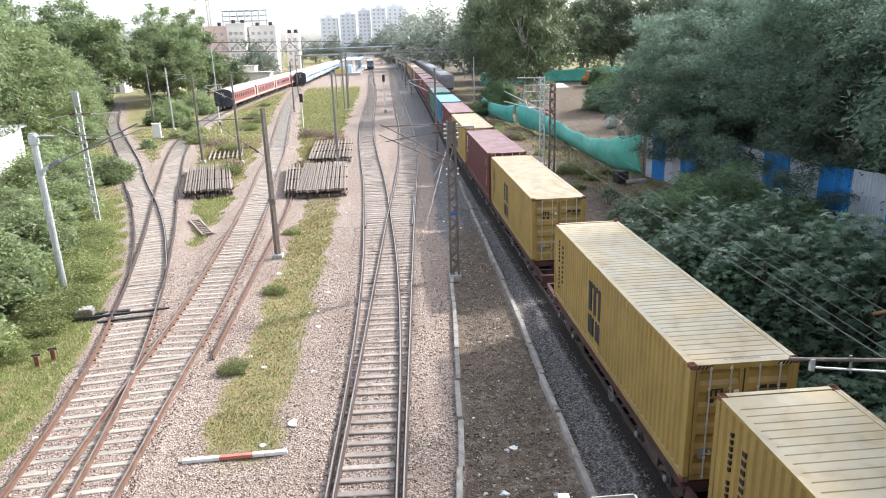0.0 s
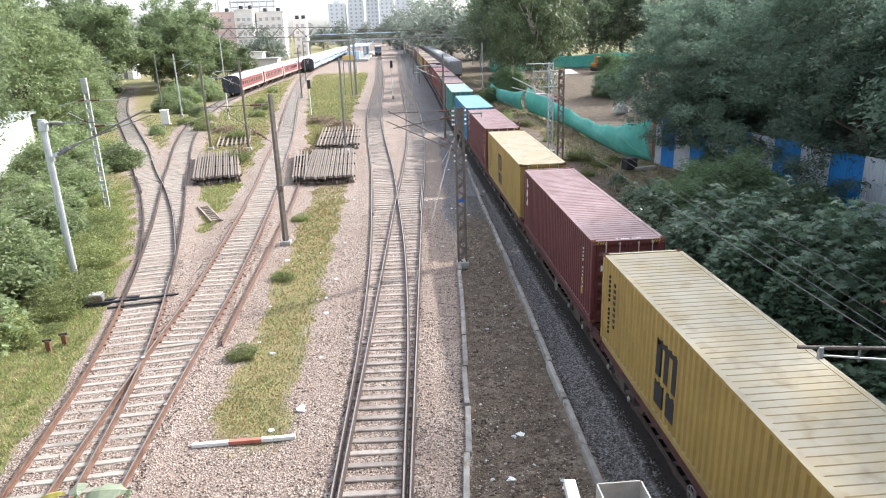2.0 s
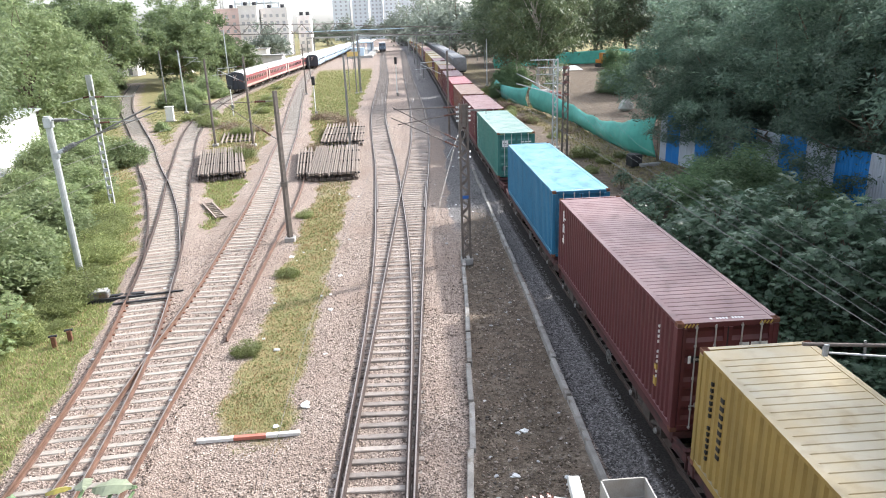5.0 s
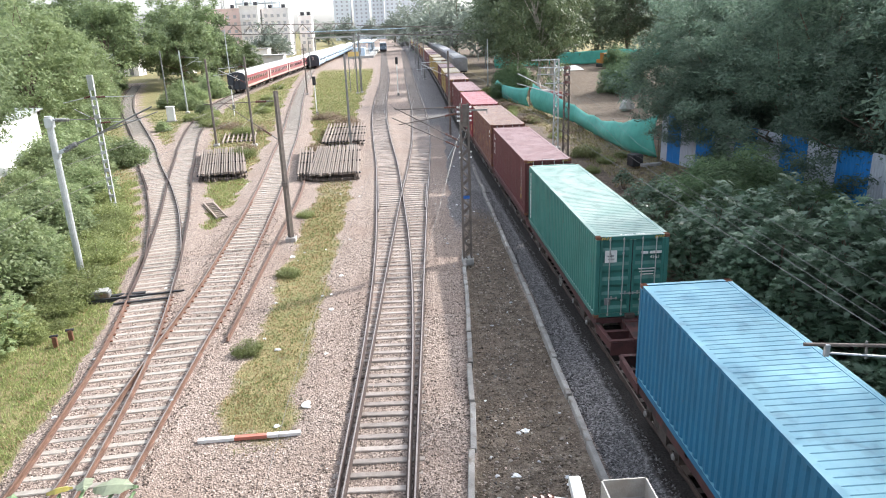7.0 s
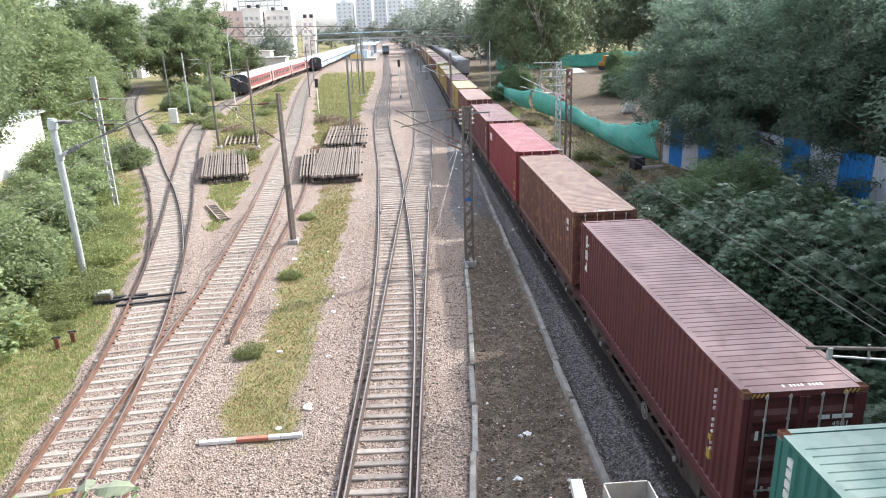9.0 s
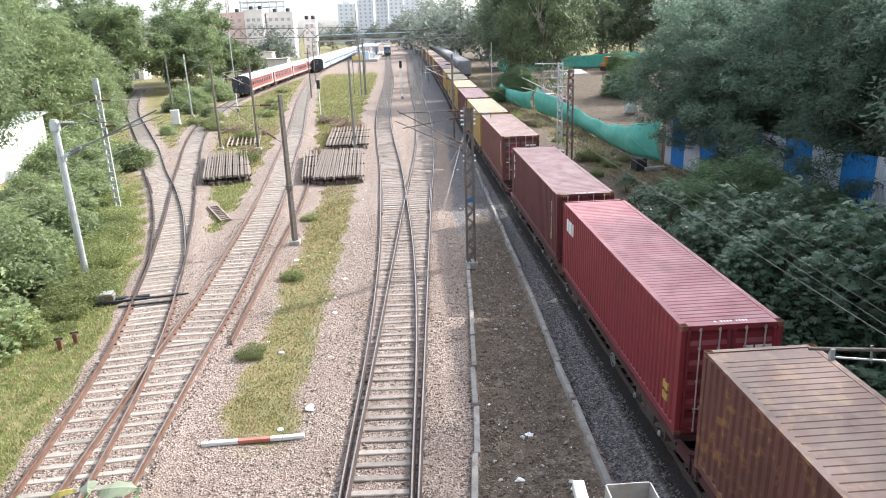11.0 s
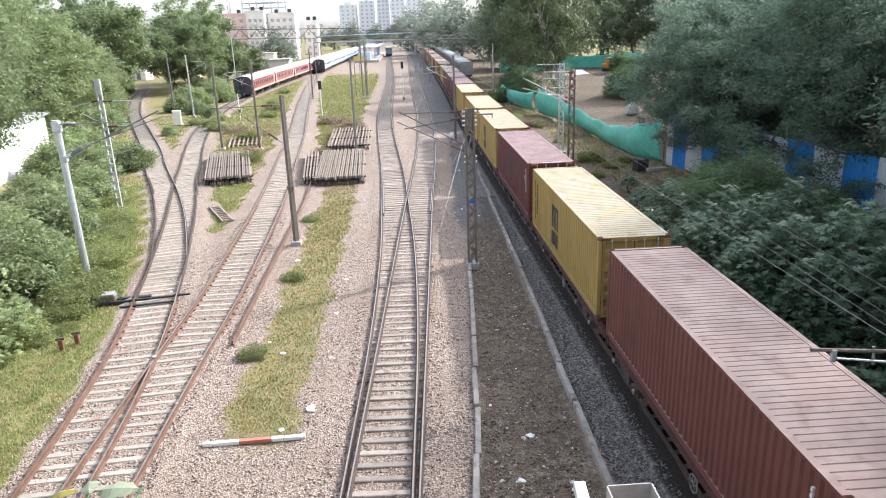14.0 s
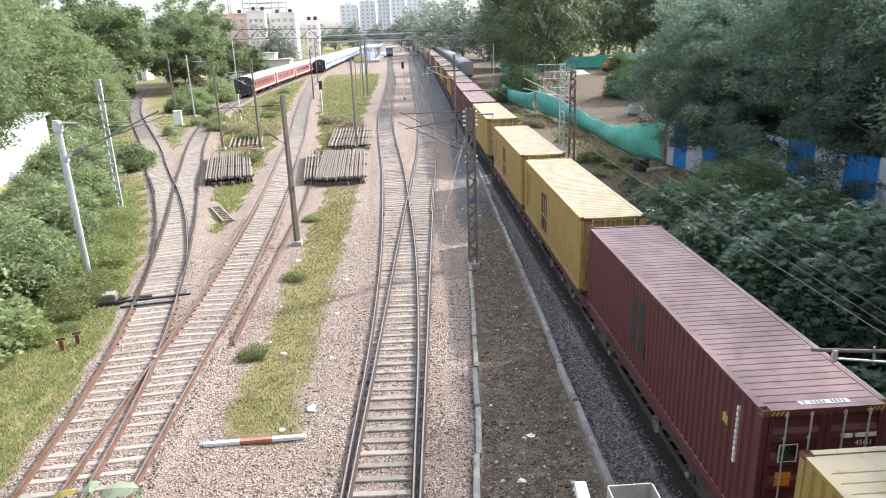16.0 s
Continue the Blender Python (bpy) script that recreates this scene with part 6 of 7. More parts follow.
    for x in (-0.7, 0.7):
        bm = bm_new()
        box(bm, (1.1, 0.06, 0.8), (x, 0.28, 3.2), Matrix.Rotation(-0.18, 4, "X"))
        part("windscreen", bm, M_GLASS, e)
        bm = bm_new()
        tube(bm, (x * 1.3, 0.05, 1.9), (x * 1.3, -0.05, 1.9), 0.16, 12)
        part("headlight", bm, M_PORWHITE, e)
    for y in (4.0, 15.0):
        bm = bm_new()
        box(bm, (2.6, 4.4, 0.9), (0, y, 0.65))
        part("bogie", finish(bm, 0.08), M_BOGIE, e)
    bm = bm_new()
    box(bm, (2.9, 0.3, 0.6), (0, -0.1, 0.9))
    part("buffer_beam", finish(bm, 0.03), M_BLACK, e)
    # excavator on the cleared ground
    e = thing("excavator", (48, 164, 0.1), 20, "small orange-yellow excavator on cleared earth", "excavator")
    orange = mat("excavator_orange", (0.6, 0.24, 0.04), 0.5, 0, 0.12, 2, 30, 0.03)
    for x in (-0.95, 0.95):
        bm = bm_new()
        box(bm, (0.5, 3.2, 0.8), (x, 0, 0.4))
        part("crawler", finish(bm, 0.2), M_BLACK, e)
    bm = bm_new()
    box(bm, (2.2, 2.6, 0.9), (0, 0.3, 1.35))
    part("body", finish(bm, 0.12), orange, e)
    bm = bm_new()
    box(bm, (1.0, 1.4, 1.5), (-0.5, -0.4, 2.5))
    cab = part("cab", finish(bm, 0.08), orange, e)
    bm = bm_new()
    box(bm, (0.8, 0.06, 0.8), (-0.5, -1.1, 2.7))
    part("windscreen", bm, M_GLASS, cab)
    rod("boom", (0.4, -1.0, 1.6), (0.4, -3.2, 3.4), 0.18, orange, e)
    rod("dipper", (0.4, -3.2, 3.4), (0.4, -4.3, 1.4), 0.14, orange, e)
    bm = bm_new()
    box(bm, (0.8, 0.7, 0.6), (0.4, -4.3, 1.1))
    part("bucket", finish(bm, 0.1), M_BLACK, e)
    # concrete blocks, debris, white marker
    for at, sz, m, lab in (((19.6, 97.5, 0), (2.6, 1.6, 1.7), M_CONC, "grey concrete block hut by the net"), ((21.6, 96.5, 0), (1.2, 1.6, 1.5), mat("dull_red_block", (0.32, 0.12, 0.1), 0.9), "dull red block hut by the net"),
                           ((17.8, 51.5, 0), (0.9, 0.9, 0.9), M_BLACK, "square dark inspection chamber on bare earth"), ((18.9, 51.0, 0), (1.7, 0.4, 0.25), M_CONC, "fallen grey concrete beam on earth"), ((39, 160, 0), (6, 2.5, 1.0), M_WHITE, "heap of pale rubble on cleared earth")):
        t = thing("concrete_block" if sz[2] != 1.0 else "rubble_heap", at, 12, lab, "block")
        bm = bm_new()
        vs = box(bm, sz, (0, 0, sz[2] / 2 - 0.05))
        if sz[2] == 1.0:
            for v in vs:
                if v.co.z > 0.4:
                    v.co.x *= 0.5
                    v.co.y *= 0.4
        part("block", finish(bm, 0.05), m, t)
    s = thing("rock_sculpture", (27.9, 84.6, 0), 0, "pale pointed rock standing on bare earth", "rock")
    bm = bm_new()
    bmesh.ops.create_icosphere(bm, subdivisions=3, radius=1.0)
    for v in bm.verts:
        k = noise.noise(v.co * 2.1) * 0.3
        v.co = Vector((v.co.x * (0.8 - 0.45 * max(0, v.co.z)) * 1.2, v.co.y * 0.6, v.co.z * (1.5 if v.co.z > 0 else 0.4))) * (1 + k)
        v.co.z += 0.3
    part("rock", bm, M_CONC, s)


build_buildings()


# ---- plants ----
def cloud(rng, centres, spread, count, length, width, flat=0.7, droop=0.3):
    """Many small slender leaves scattered round centres: vertices and triangles."""
    c = np.repeat(centres, count, 0)
    n = len(c)
    p = c + rng.normal(0, 1, (n, 3)) * np.array([spread, spread, spread * flat])
    ang = rng.uniform(0, 2 * np.pi, n)
    d = np.stack([np.cos(ang), np.sin(ang), rng.normal(-droop, 0.45, n)], 1)
    d /= np.linalg.norm(d, axis=1)[:, None]
    side = np.cross(d, rng.normal(0, 1, (n, 3)) * 0.7 + np.array([0, 0, 1.0]))
    side /= np.linalg.norm(side, axis=1)[:, None] + 1e-6
    s = rng.uniform(0.6, 1.3, n)[:, None]
    v = np.stack([p + side * width * s * 0.6, p + d * length * s, p - side * width * s * 0.6 + d * length * s * 0.25], 1).reshape(-1, 3)
    return v, np.arange(n * 3).reshape(-1, 3)


def leaf_mesh(name, v, f, material):
    me = bpy.data.meshes.new(name)
    me.vertices.add(len(v))
    me.vertices.foreach_set("co", v.astype(np.float32).ravel())
    k = f.shape[1]
    me.loops.add(f.size)
    me.loops.foreach_set("vertex_index", f.ravel().astype(np.int32))
    me.polygons.add(len(f))
    me.polygons.foreach_set("loop_start", np.arange(0, f.size, k, dtype=np.int32))
    me.update(calc_edges=True)
    me.materials.append(material)
    return me


def limb(bm, a, b, r0, r1, rng, bends=3):
    a, b = Vector(a), Vector(b)
    prev, pr = a, r0
    for i in range(1, bends + 1):
        u = i / bends
        q = a.lerp(b, u) + Vector(rng.normal(0, 0.04 * (b - a).length, 3)) * (u < 1)
        r = r0 + (r1 - r0) * u
        tube(bm, prev, q, pr, 5, r)
        prev, pr = q, r


def tree(seed, high, radius, trunk_h, trunk_r, clumps, per, leaf, wide, spread, material, label, droop=0.3, bark=M_BARK, bare=0.35):
    """Tapered trunk with limbs, and a crown of many small leaves in clumps with gaps between."""
    rng = np.random.default_rng(seed)
    t = thing("tree", label=label, category="tree")
    mid, ry = (high + trunk_h) / 2, (high - trunk_h) / 2
    d = rng.normal(0, 1, (clumps, 3))
    d /= np.linalg.norm(d, axis=1)[:, None]
    lobes = 1 + 0.28 * np.sin(d[:, 0] * 4 + seed) * np.cos(d[:, 1] * 3 - seed) + 0.18 * np.sin(d[:, 2] * 7 + d[:, 0] * 5)
    rr = (bare + (1 - bare) * rng.uniform(0, 1, clumps) ** 0.45) * lobes
    fat = np.where(d[:, 2] < 0, 1.25, 1.0)
    c = d * rr[:, None] * np.stack([radius * fat, radius * fat, np.full(clumps, ry)], 1) + np.array([0, 0, mid])
    bm = bm_new()
    top = Vector((0.03 * radius, 0.02 * radius, mid + ry * 0.3))
    limb(bm, (0, 0, -0.3), (0.05, 0, trunk_h), trunk_r * 1.2, trunk_r * 0.85, rng, 3)
    limb(bm, (0.05, 0, trunk_h), top, trunk_r * 0.85, trunk_r * 0.25, rng, 4)
    for i in range(0, clumps, max(1, clumps // 16)):
        q = Vector(c[i])
        start = Vector((0, 0, trunk_h + (top.z - trunk_h) * min(0.9, max(0.0, (q.z - trunk_h) / (high - trunk_h) * 0.7))))
        limb(bm, start, q, trunk_r * 0.38, trunk_r * 0.07, rng, 3)
    part("trunk", bm, bark, t)
    v, f = cloud(rng, c, spread, per, leaf, wide, 0.7, droop)
    ob = new("crown", leaf_mesh("crown", v, f, material))
    ob.parent = t
    return t


PLACED = {}


def plant(template, spots, group):
    """Stands a template and its copies at x, y, turn, size (and height of the ground)."""
    for i, (x, y, turn, size) in enumerate(spots):
        z = float(height(np.array([x]), np.array([y]))[0]) - 0.05
        m = pose(x, y, z, 0, 0, turn)
        if template.name not in PLACED:
            PLACED[template.name] = True
            template["group"] = group
            template.matrix_basis = m
            template.scale = (size, size, size)
        else:
            o = copy_thing(template, m)
            o.scale = (size, size, size)


def build_trees():
    rnd = random.Random(11)
    dark = [tree(21, 15.5, 6.2, 2.0, 0.34, 300, 150, 0.33, 0.105, 0.46, M_LEAF_DARK, "tall dark feathery tree overhanging the striped hoarding", 0.35),
            tree(22, 17.5, 5.8, 2.4, 0.36, 300, 150, 0.32, 0.115, 0.46, M_LEAF_DARK, "tall dense dark green tree east of the goods line", 0.3)]
    plant(dark[0], [(23.6, 53.5, 0, 0.84), (22.6, 49.6, 40, 0.62), (22.6, 46.0, 160, 0.6), (23.8, 41.5, 250, 0.62), (25.6, 35.6, 110, 0.72), (26.5, 42, 70, 0.95), (30.5, 34, 130, 1.0), (31.5, 48, 200, 1.05), (37, 41, 20, 1.1), (43, 60, 90, 1.1)], "dark trees on the east side")
    # those with y below 30 are unseen, added to shade train and undergrowth
    plant(dark[1], [(27, 58, 30, 0.8), (33, 57, 150, 0.9), (26.5, 47, 300, 0.74), (29, 29, 80, 1.2), (30, 22, 130, 1.35), (20.0, 9.5, 210, 1.0), (18.4, 12.5, 60, 0.66), (18.5, 2.5, 330, 1.05), (31, 12, 10, 1.35), (31, 1, 200, 1.3), (37, 70, 250, 1.1), (47, 75, 20, 1.2)], "dark trees on the east side")
    pale = [tree(31, 22, 4.2, 3.5, 0.3, 150, 90, 0.55, 0.2, 0.7, M_LEAF_PALE, "tall pale drooping eucalyptus tree", 0.9, mat("pale_smooth_bark", (0.42, 0.37, 0.32), 0.9, 0, 0.2, 2, 20, 0.2)),
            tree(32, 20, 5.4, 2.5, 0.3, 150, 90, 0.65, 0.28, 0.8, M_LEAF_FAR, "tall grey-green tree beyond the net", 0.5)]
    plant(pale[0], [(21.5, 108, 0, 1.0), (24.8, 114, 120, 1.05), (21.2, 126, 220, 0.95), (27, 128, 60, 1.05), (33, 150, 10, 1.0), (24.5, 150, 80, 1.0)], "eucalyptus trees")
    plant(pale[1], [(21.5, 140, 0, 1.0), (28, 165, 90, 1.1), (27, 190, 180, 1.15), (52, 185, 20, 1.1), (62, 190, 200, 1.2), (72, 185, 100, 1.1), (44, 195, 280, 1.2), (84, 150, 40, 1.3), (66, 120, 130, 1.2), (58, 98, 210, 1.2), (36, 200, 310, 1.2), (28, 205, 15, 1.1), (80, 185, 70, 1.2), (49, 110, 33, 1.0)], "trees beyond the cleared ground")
    left = [tree(41, 19, 7.6, 2.6, 0.4, 260, 110, 0.6, 0.3, 0.62, M_LEAF, "broad bright green tree on the overgrown bank", 0.35),
            tree(42, 14.5, 5.6, 1.4, 0.3, 240, 120, 0.36, 0.18, 0.48, M_BUSH, "leafy light green tree on the bank", 0.4)]
    plant(left[0], [(-74, 112, 0, 0.95), (-66, 128, 80, 1.0), (-57, 143, 170, 1.0), (-50, 168, 250, 1.0), (-52, 190, 20, 1.0), (-82, 140, 130, 1.1), (-70, 165, 300, 1.1), (-60, 100, 40, 0.8), (-46.5, 154, 95, 0.8), (-44, 178, 215, 0.6), (-62, 119, 10, 0.95), (-42, 196, 130, 0.45), (-92, 118, 200, 1.15)], "trees along the west bank")
    over = tree(43, 17, 5.0, 6.4, 0.32, 190, 120, 0.3, 0.14, 0.55, M_LEAF, "leafy tree hanging over the white shed", 0.6)
    plant(over, [(-26.5, 39.5, 0, 1.0), (-30, 33, 100, 1.0)], "leafy trees on the bank")
    low = tree(44, 9.6, 2.4, 5.4, 0.11, 110, 100, 0.3, 0.14, 0.5, M_LEAF, "small leafy tree drooping over the white shed", 0.7)
    plant(low, [(-25.6, 42.6, 30, 0.95)], "leafy trees on the bank")
    plant(left[1], [(-36.5, 72, 190, 1.0), (-44, 82, 260, 1.05), (-52, 92, 40, 1.05)  , (-46, 103, 310, 0.8)], "leafy trees on the bank")
    far = tree(51, 18, 8.5, 2.0, 0.5, 70, 45, 1.4, 0.8, 1.5, M_LEAF_HAZE, "distant hazy green tree", 0.2)
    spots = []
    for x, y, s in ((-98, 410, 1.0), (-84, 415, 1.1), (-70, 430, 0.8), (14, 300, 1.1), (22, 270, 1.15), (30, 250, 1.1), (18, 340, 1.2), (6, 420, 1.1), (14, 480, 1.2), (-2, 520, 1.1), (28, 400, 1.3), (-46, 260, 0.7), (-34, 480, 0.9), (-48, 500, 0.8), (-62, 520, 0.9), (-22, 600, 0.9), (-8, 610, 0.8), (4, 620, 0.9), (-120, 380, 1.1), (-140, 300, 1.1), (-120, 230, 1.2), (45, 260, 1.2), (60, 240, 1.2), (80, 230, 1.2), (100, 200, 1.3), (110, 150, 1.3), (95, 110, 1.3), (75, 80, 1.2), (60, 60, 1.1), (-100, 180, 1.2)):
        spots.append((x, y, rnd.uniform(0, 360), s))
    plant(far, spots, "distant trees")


build_trees()


def palmate(rng, n, spread_xy, z0, z1, size):
    """Large hand-shaped leaves on a dome: vertices and triangles."""
    verts, faces = [], []
    lobes = 8
    for _ in range(n):
        a, u = rng.uniform(0, 2 * np.pi), rng.uniform(0, 1) ** 0.5
        x, y = np.cos(a) * u * spread_xy, np.sin(a) * u * spread_xy
        z = z0 + (z1 - z0) * (1 - u * u * 0.75) * rng.uniform(0.55, 1.05)
        s = size * rng.uniform(0.6, 1.25)
        tilt = Euler((rng.normal(0, 0.35) + 0.35 * np.sin(a), rng.normal(0, 0.35) - 0.0 + 0.35 * np.cos(a) * 0.5, rng.uniform(0, 6.3))).to_matrix()
        k = len(verts)
        verts.append((x, y, z))
        for j in range(lobes):
            th = (j + 0.5) / lobes * 5.6 - 2.8
            reach = s * (0.75 + 0.25 * math.cos(th))
            for dt, q, dz in ((-0.2, 0.42, 0.0), (0.0, 1.0, -0.12)):
                w = tilt @ Vector((math.cos(th + dt) * reach * q, math.sin(th + dt) * reach * q, dz * s))
                verts.append((x + w.x, y + w.y, z + w.z))
        th = 2.95
        w = tilt @ Vector((math.cos(th) * s * 0.4, math.sin(th) * s * 0.4, 0))
        verts.append((x + w.x, y + w.y, z + w.z))
        for j in range(lobes):
            b = k + 1 + 2 * j
            faces.append((k, b, b + 1))
            faces.append((k, b + 1, b + 2))
    return np.array(verts), np.array(faces)


def shrub(seed, n, wide, low, high, size, label, material):
    rng = np.random.default_rng(seed)
    s = thing("shrub", label=label, category="shrub")
    v, f = palmate(rng, n, wide, low, high, size)
    ob = new("foliage", leaf_mesh("foliage", v, f, material))
    ob.parent = s
    bm = bm_new()
    for i in range(6):
        a = rng.uniform(0, 6.28)
        limb(bm, (0.1 * math.cos(a), 0.1 * math.sin(a), -0.1), (wide * 0.5 * math.cos(a), wide * 0.5 * math.sin(a), high * 0.75), 0.05, 0.02, rng, 3)
    part("stem", bm, M_BARK, s)
    return s


def bush(seed, clumps, per, wide, high, leaf, w, label, material, spread=0.28):
    rng = np.random.default_rng(seed)
    s = thing("bush", label=label, category="bush")
    a, u = rng.uniform(0, 6.28, clumps), rng.uniform(0, 1, clumps) ** 0.5
    c = np.stack([np.cos(a) * u * wide, np.sin(a) * u * wide, high * (1 - 0.6 * u * u) * rng.uniform(0.15, 1.0, clumps)], 1)
    v, f = cloud(rng, c, spread, per, leaf, w, 0.8, 0.1)
    ob = new("foliage", leaf_mesh("foliage", v, f, material))
    ob.parent = s
    bm = bm_new()
    for i in range(5):
        limb(bm, (0, 0, -0.1), c[i * 3], 0.035, 0.012, rng, 2)
    part("stem", bm, M_BARK, s)
    return s


def build_bushes():
    rnd = random.Random(5)
    big = [shrub(61, 520, 1.9, 0.7, 4.0, 0.29, "broad-leaved castor shrub with hand-shaped leaves", M_SHRUB), shrub(62, 450, 1.6, 0.6, 3.2, 0.26, "broad-leaved shrub with hand-shaped dark leaves", M_SHRUB)]
    dense = shrub(64, 1000, 2.0, 0.2, 4.3, 0.3, "tall dense castor shrub with large dark hand-shaped leaves", M_SHRUB)
    near = ((13.4, 20.6, 0.8), (15.0, 19.0, 1.05), (16.4, 16.4, 1.2), (12.4, 23.4, 0.75), (13.9, 23.2, 0.95), (15.8, 22.4, 1.1), (17.4, 20.4, 1.2), (12.2, 26.6, 0.7), (14.4, 26.4, 0.95))
    plant(dense, [(x, y, rnd.uniform(0, 360), s) for x, y, s in near], "shrubs along the goods line")
    under = random.Random(17)
    low = shrub(65, 700, 1.9, 0.05, 1.7, 0.24, "low dense undergrowth of dark hand-shaped leaves", M_SHRUB)
    plant(low, [(x + under.uniform(-0.3, 0.3), y + under.uniform(-0.4, 0.4), under.uniform(0, 360), under.uniform(0.75, 1.0) * k) for x, k in ((10.9, 0.62), (12.6, 0.9), (14.4, 1.0)) for y in (5.5, 8.5, 11.3, 14.0, 16.6, 19.2, 21.8)], "undergrowth along the goods line")
    spots = [[], []]
    for x, y, s in ((13.5, 6, 1.2), (15.2, 17.5, 1.1), (11.6, 22.6, 0.7), (15.8, 21, 1.2), (12.8, 24, 1.0), (11.6, 26, 0.85), (15.0, 25, 1.15), (17.5, 24, 1.2), (12.4, 28.5, 0.9), (14.2, 29, 0.95), (11.6, 31.5, 0.75), (16.8, 28, 1.1), (12.8, 33, 0.8), (18.5, 27, 0.9), (16, 15, 1.2), (18.5, 18.5, 1.25), (13, 36.5, 0.75), (15.5, 40, 0.6), (14.5, 44, 0.45)):
        spots[rnd.random() < 0.4].append((x, y, rnd.uniform(0, 360), s))
    plant(big[0], spots[0], "shrubs along the goods line")
    plant(big[1], spots[1], "shrubs along the goods line")
    feather = bush(63, 140, 130, 2.2, 3.6, 0.28, 0.055, "feathery green acacia bush by the hoarding", M_FEATHER, 0.27)
    plant(feather, [(17.4, 33, 0, 1.15), (19.3, 36.5, 80, 1.1), (16.2, 36.5, 150, 0.95), (19.8, 32, 200, 0.9), (18.8, 40.5, 260, 0.8), (15.2, 33.5, 300, 0.85), (20.3, 43, 10, 0.7), (36, 110, 0, 1.3), (33, 106, 60, 1.2), (17.3, 112, 30, 1.2), (15.8, 106, 200, 0.9), (19.5, 118, 100, 1.3), (50, 160, 10, 1.4), (55, 158, 190, 1.4)], "feathery bushes")
    leafy = [bush(71, 90, 95, 1.8, 2.3, 0.2, 0.11, "bright green leafy bush on the bank", M_BUSH), bush(72, 70, 70, 1.5, 1.4, 0.18, 0.06, "low yellow-green bush on the bank", M_WEED, 0.24)]
    cast = shrub(73, 150, 1.5, 0.3, 2.0, 0.32, "light green shrub with hand-shaped leaves", M_BUSH)
    sp = [[], [], []]
    for i in range(190):
        y = rnd.uniform(15, 100) if i > 130 else rnd.uniform(14, 50)
        edge = TRACK_D(y) if y < 28 else TRACK_L1(y)
        off = 2.9 + 12 * rnd.random() ** 1.2
        k = 1 if off < 4.6 else 0 if rnd.random() < 0.62 else 2
        x = edge - off - (1.2 if k != 1 else 0.0)
        if -15.0 < x + 0.0 < -12.5 and y < 27:
            x -= 1.8
        if x < -26.2 - 0.17 * (y - 44) and 34 < y < 68:
            continue
        low = 0.6 if x < -23 and y < 60 else 1.0
        sp[k].append((x, y, rnd.uniform(0, 360), rnd.uniform(0.6, 1.1) * low * (0.75 if k == 1 else 1.0 + 0.03 * min(off, 8))))
    for x, y in ((-24, 42), (-23, 50), (-25, 57), (-22, 44), (-27.3, 60), (-24.5, 62), (-22.5, 38), (-20.5, 41), (-24, 34), (-21, 35)):
        sp[2 if (x + y) % 2 < 0.7 else 0].append((x, y, rnd.uniform(0, 360), 1.0))
    for x, y, k in ((-29.0, 57, 1.2), (-29.8, 61, 1.4), (-30.4, 65, 1.6)):
        sp[0].append((x, y, rnd.uniform(0, 360), k))
    for i in range(26):
        y = rnd.uniform(88, 160)
        sp[0].append((TRACK_L1(y) - rnd.uniform(4, 12), y, rnd.uniform(0, 360), rnd.uniform(1.0, 1.7)))
    for x, y, s in ((-28, 101, 0.7), (-32, 108, 0.9), (-34.5, 118, 1.3), (-33.5, 127, 1.5), (-36, 136, 1.6), (-36, 112, 1.1), (-38, 124, 1.4), (-28.5, 84, 0.5)):
        sp[0].append((x, y, rnd.uniform(0, 360), s))
    for x, y in ((-24, 140), (-20.5, 108), (-19.5, 99), (-22, 118), (-17.8, 78), (-23.5, 86), (-25.2, 90.5), (-27.5, 93), (-26.0, 97), (-5.9, 22.5), (-5.7, 30.5), (-6.2, 41), (-14.6, 63)):
        sp[1].append((x, y, rnd.uniform(0, 360), 0.35 if y < 50 else 0.8))
    for i in range(22):
        sp[1].append((rnd.uniform(-17, -12.4), rnd.uniform(12.5, 31), rnd.uniform(0, 360), rnd.uniform(0.22, 0.4)))
    for x, y, s in ((-15.7, 24.9, 0.75), (-15.3, 23.4, 0.55), (-16.6, 23.6, 0.8), (-16.4, 26.2, 0.8)):
        sp[2].append((x, y, rnd.uniform(0, 360), s))
    dry = bush(74, 40, 40, 1.3, 0.7, 0.4, 0.035, "heap of dry brown brushwood", M_DRY, 0.2)
    plant(dry, [(-9.6, 89, 0, 1.4), (-7.2, 84, 60, 1.3), (-17.5, 80.5, 10, 1.2), (-15.4, 67.5, 150, 0.9), (-20.5, 84, 220, 1.1), (-6.0, 82, 100, 1.0), (-8.3, 66, 300, 0.8), (14, 78, 20, 1.2), (16.5, 70, 80, 1.0), (13.5, 92, 140, 1.3)], "heaps of brushwood")
    for i in range(18):
        sp[1].append((rnd.uniform(11.8, 18), rnd.uniform(46, 118), rnd.uniform(0, 360), rnd.uniform(0.35, 0.8)))
    for t, s in zip((leafy[0], leafy[1], cast), sp):
        plant(t, s, "bushes along the west bank")


build_bushes()


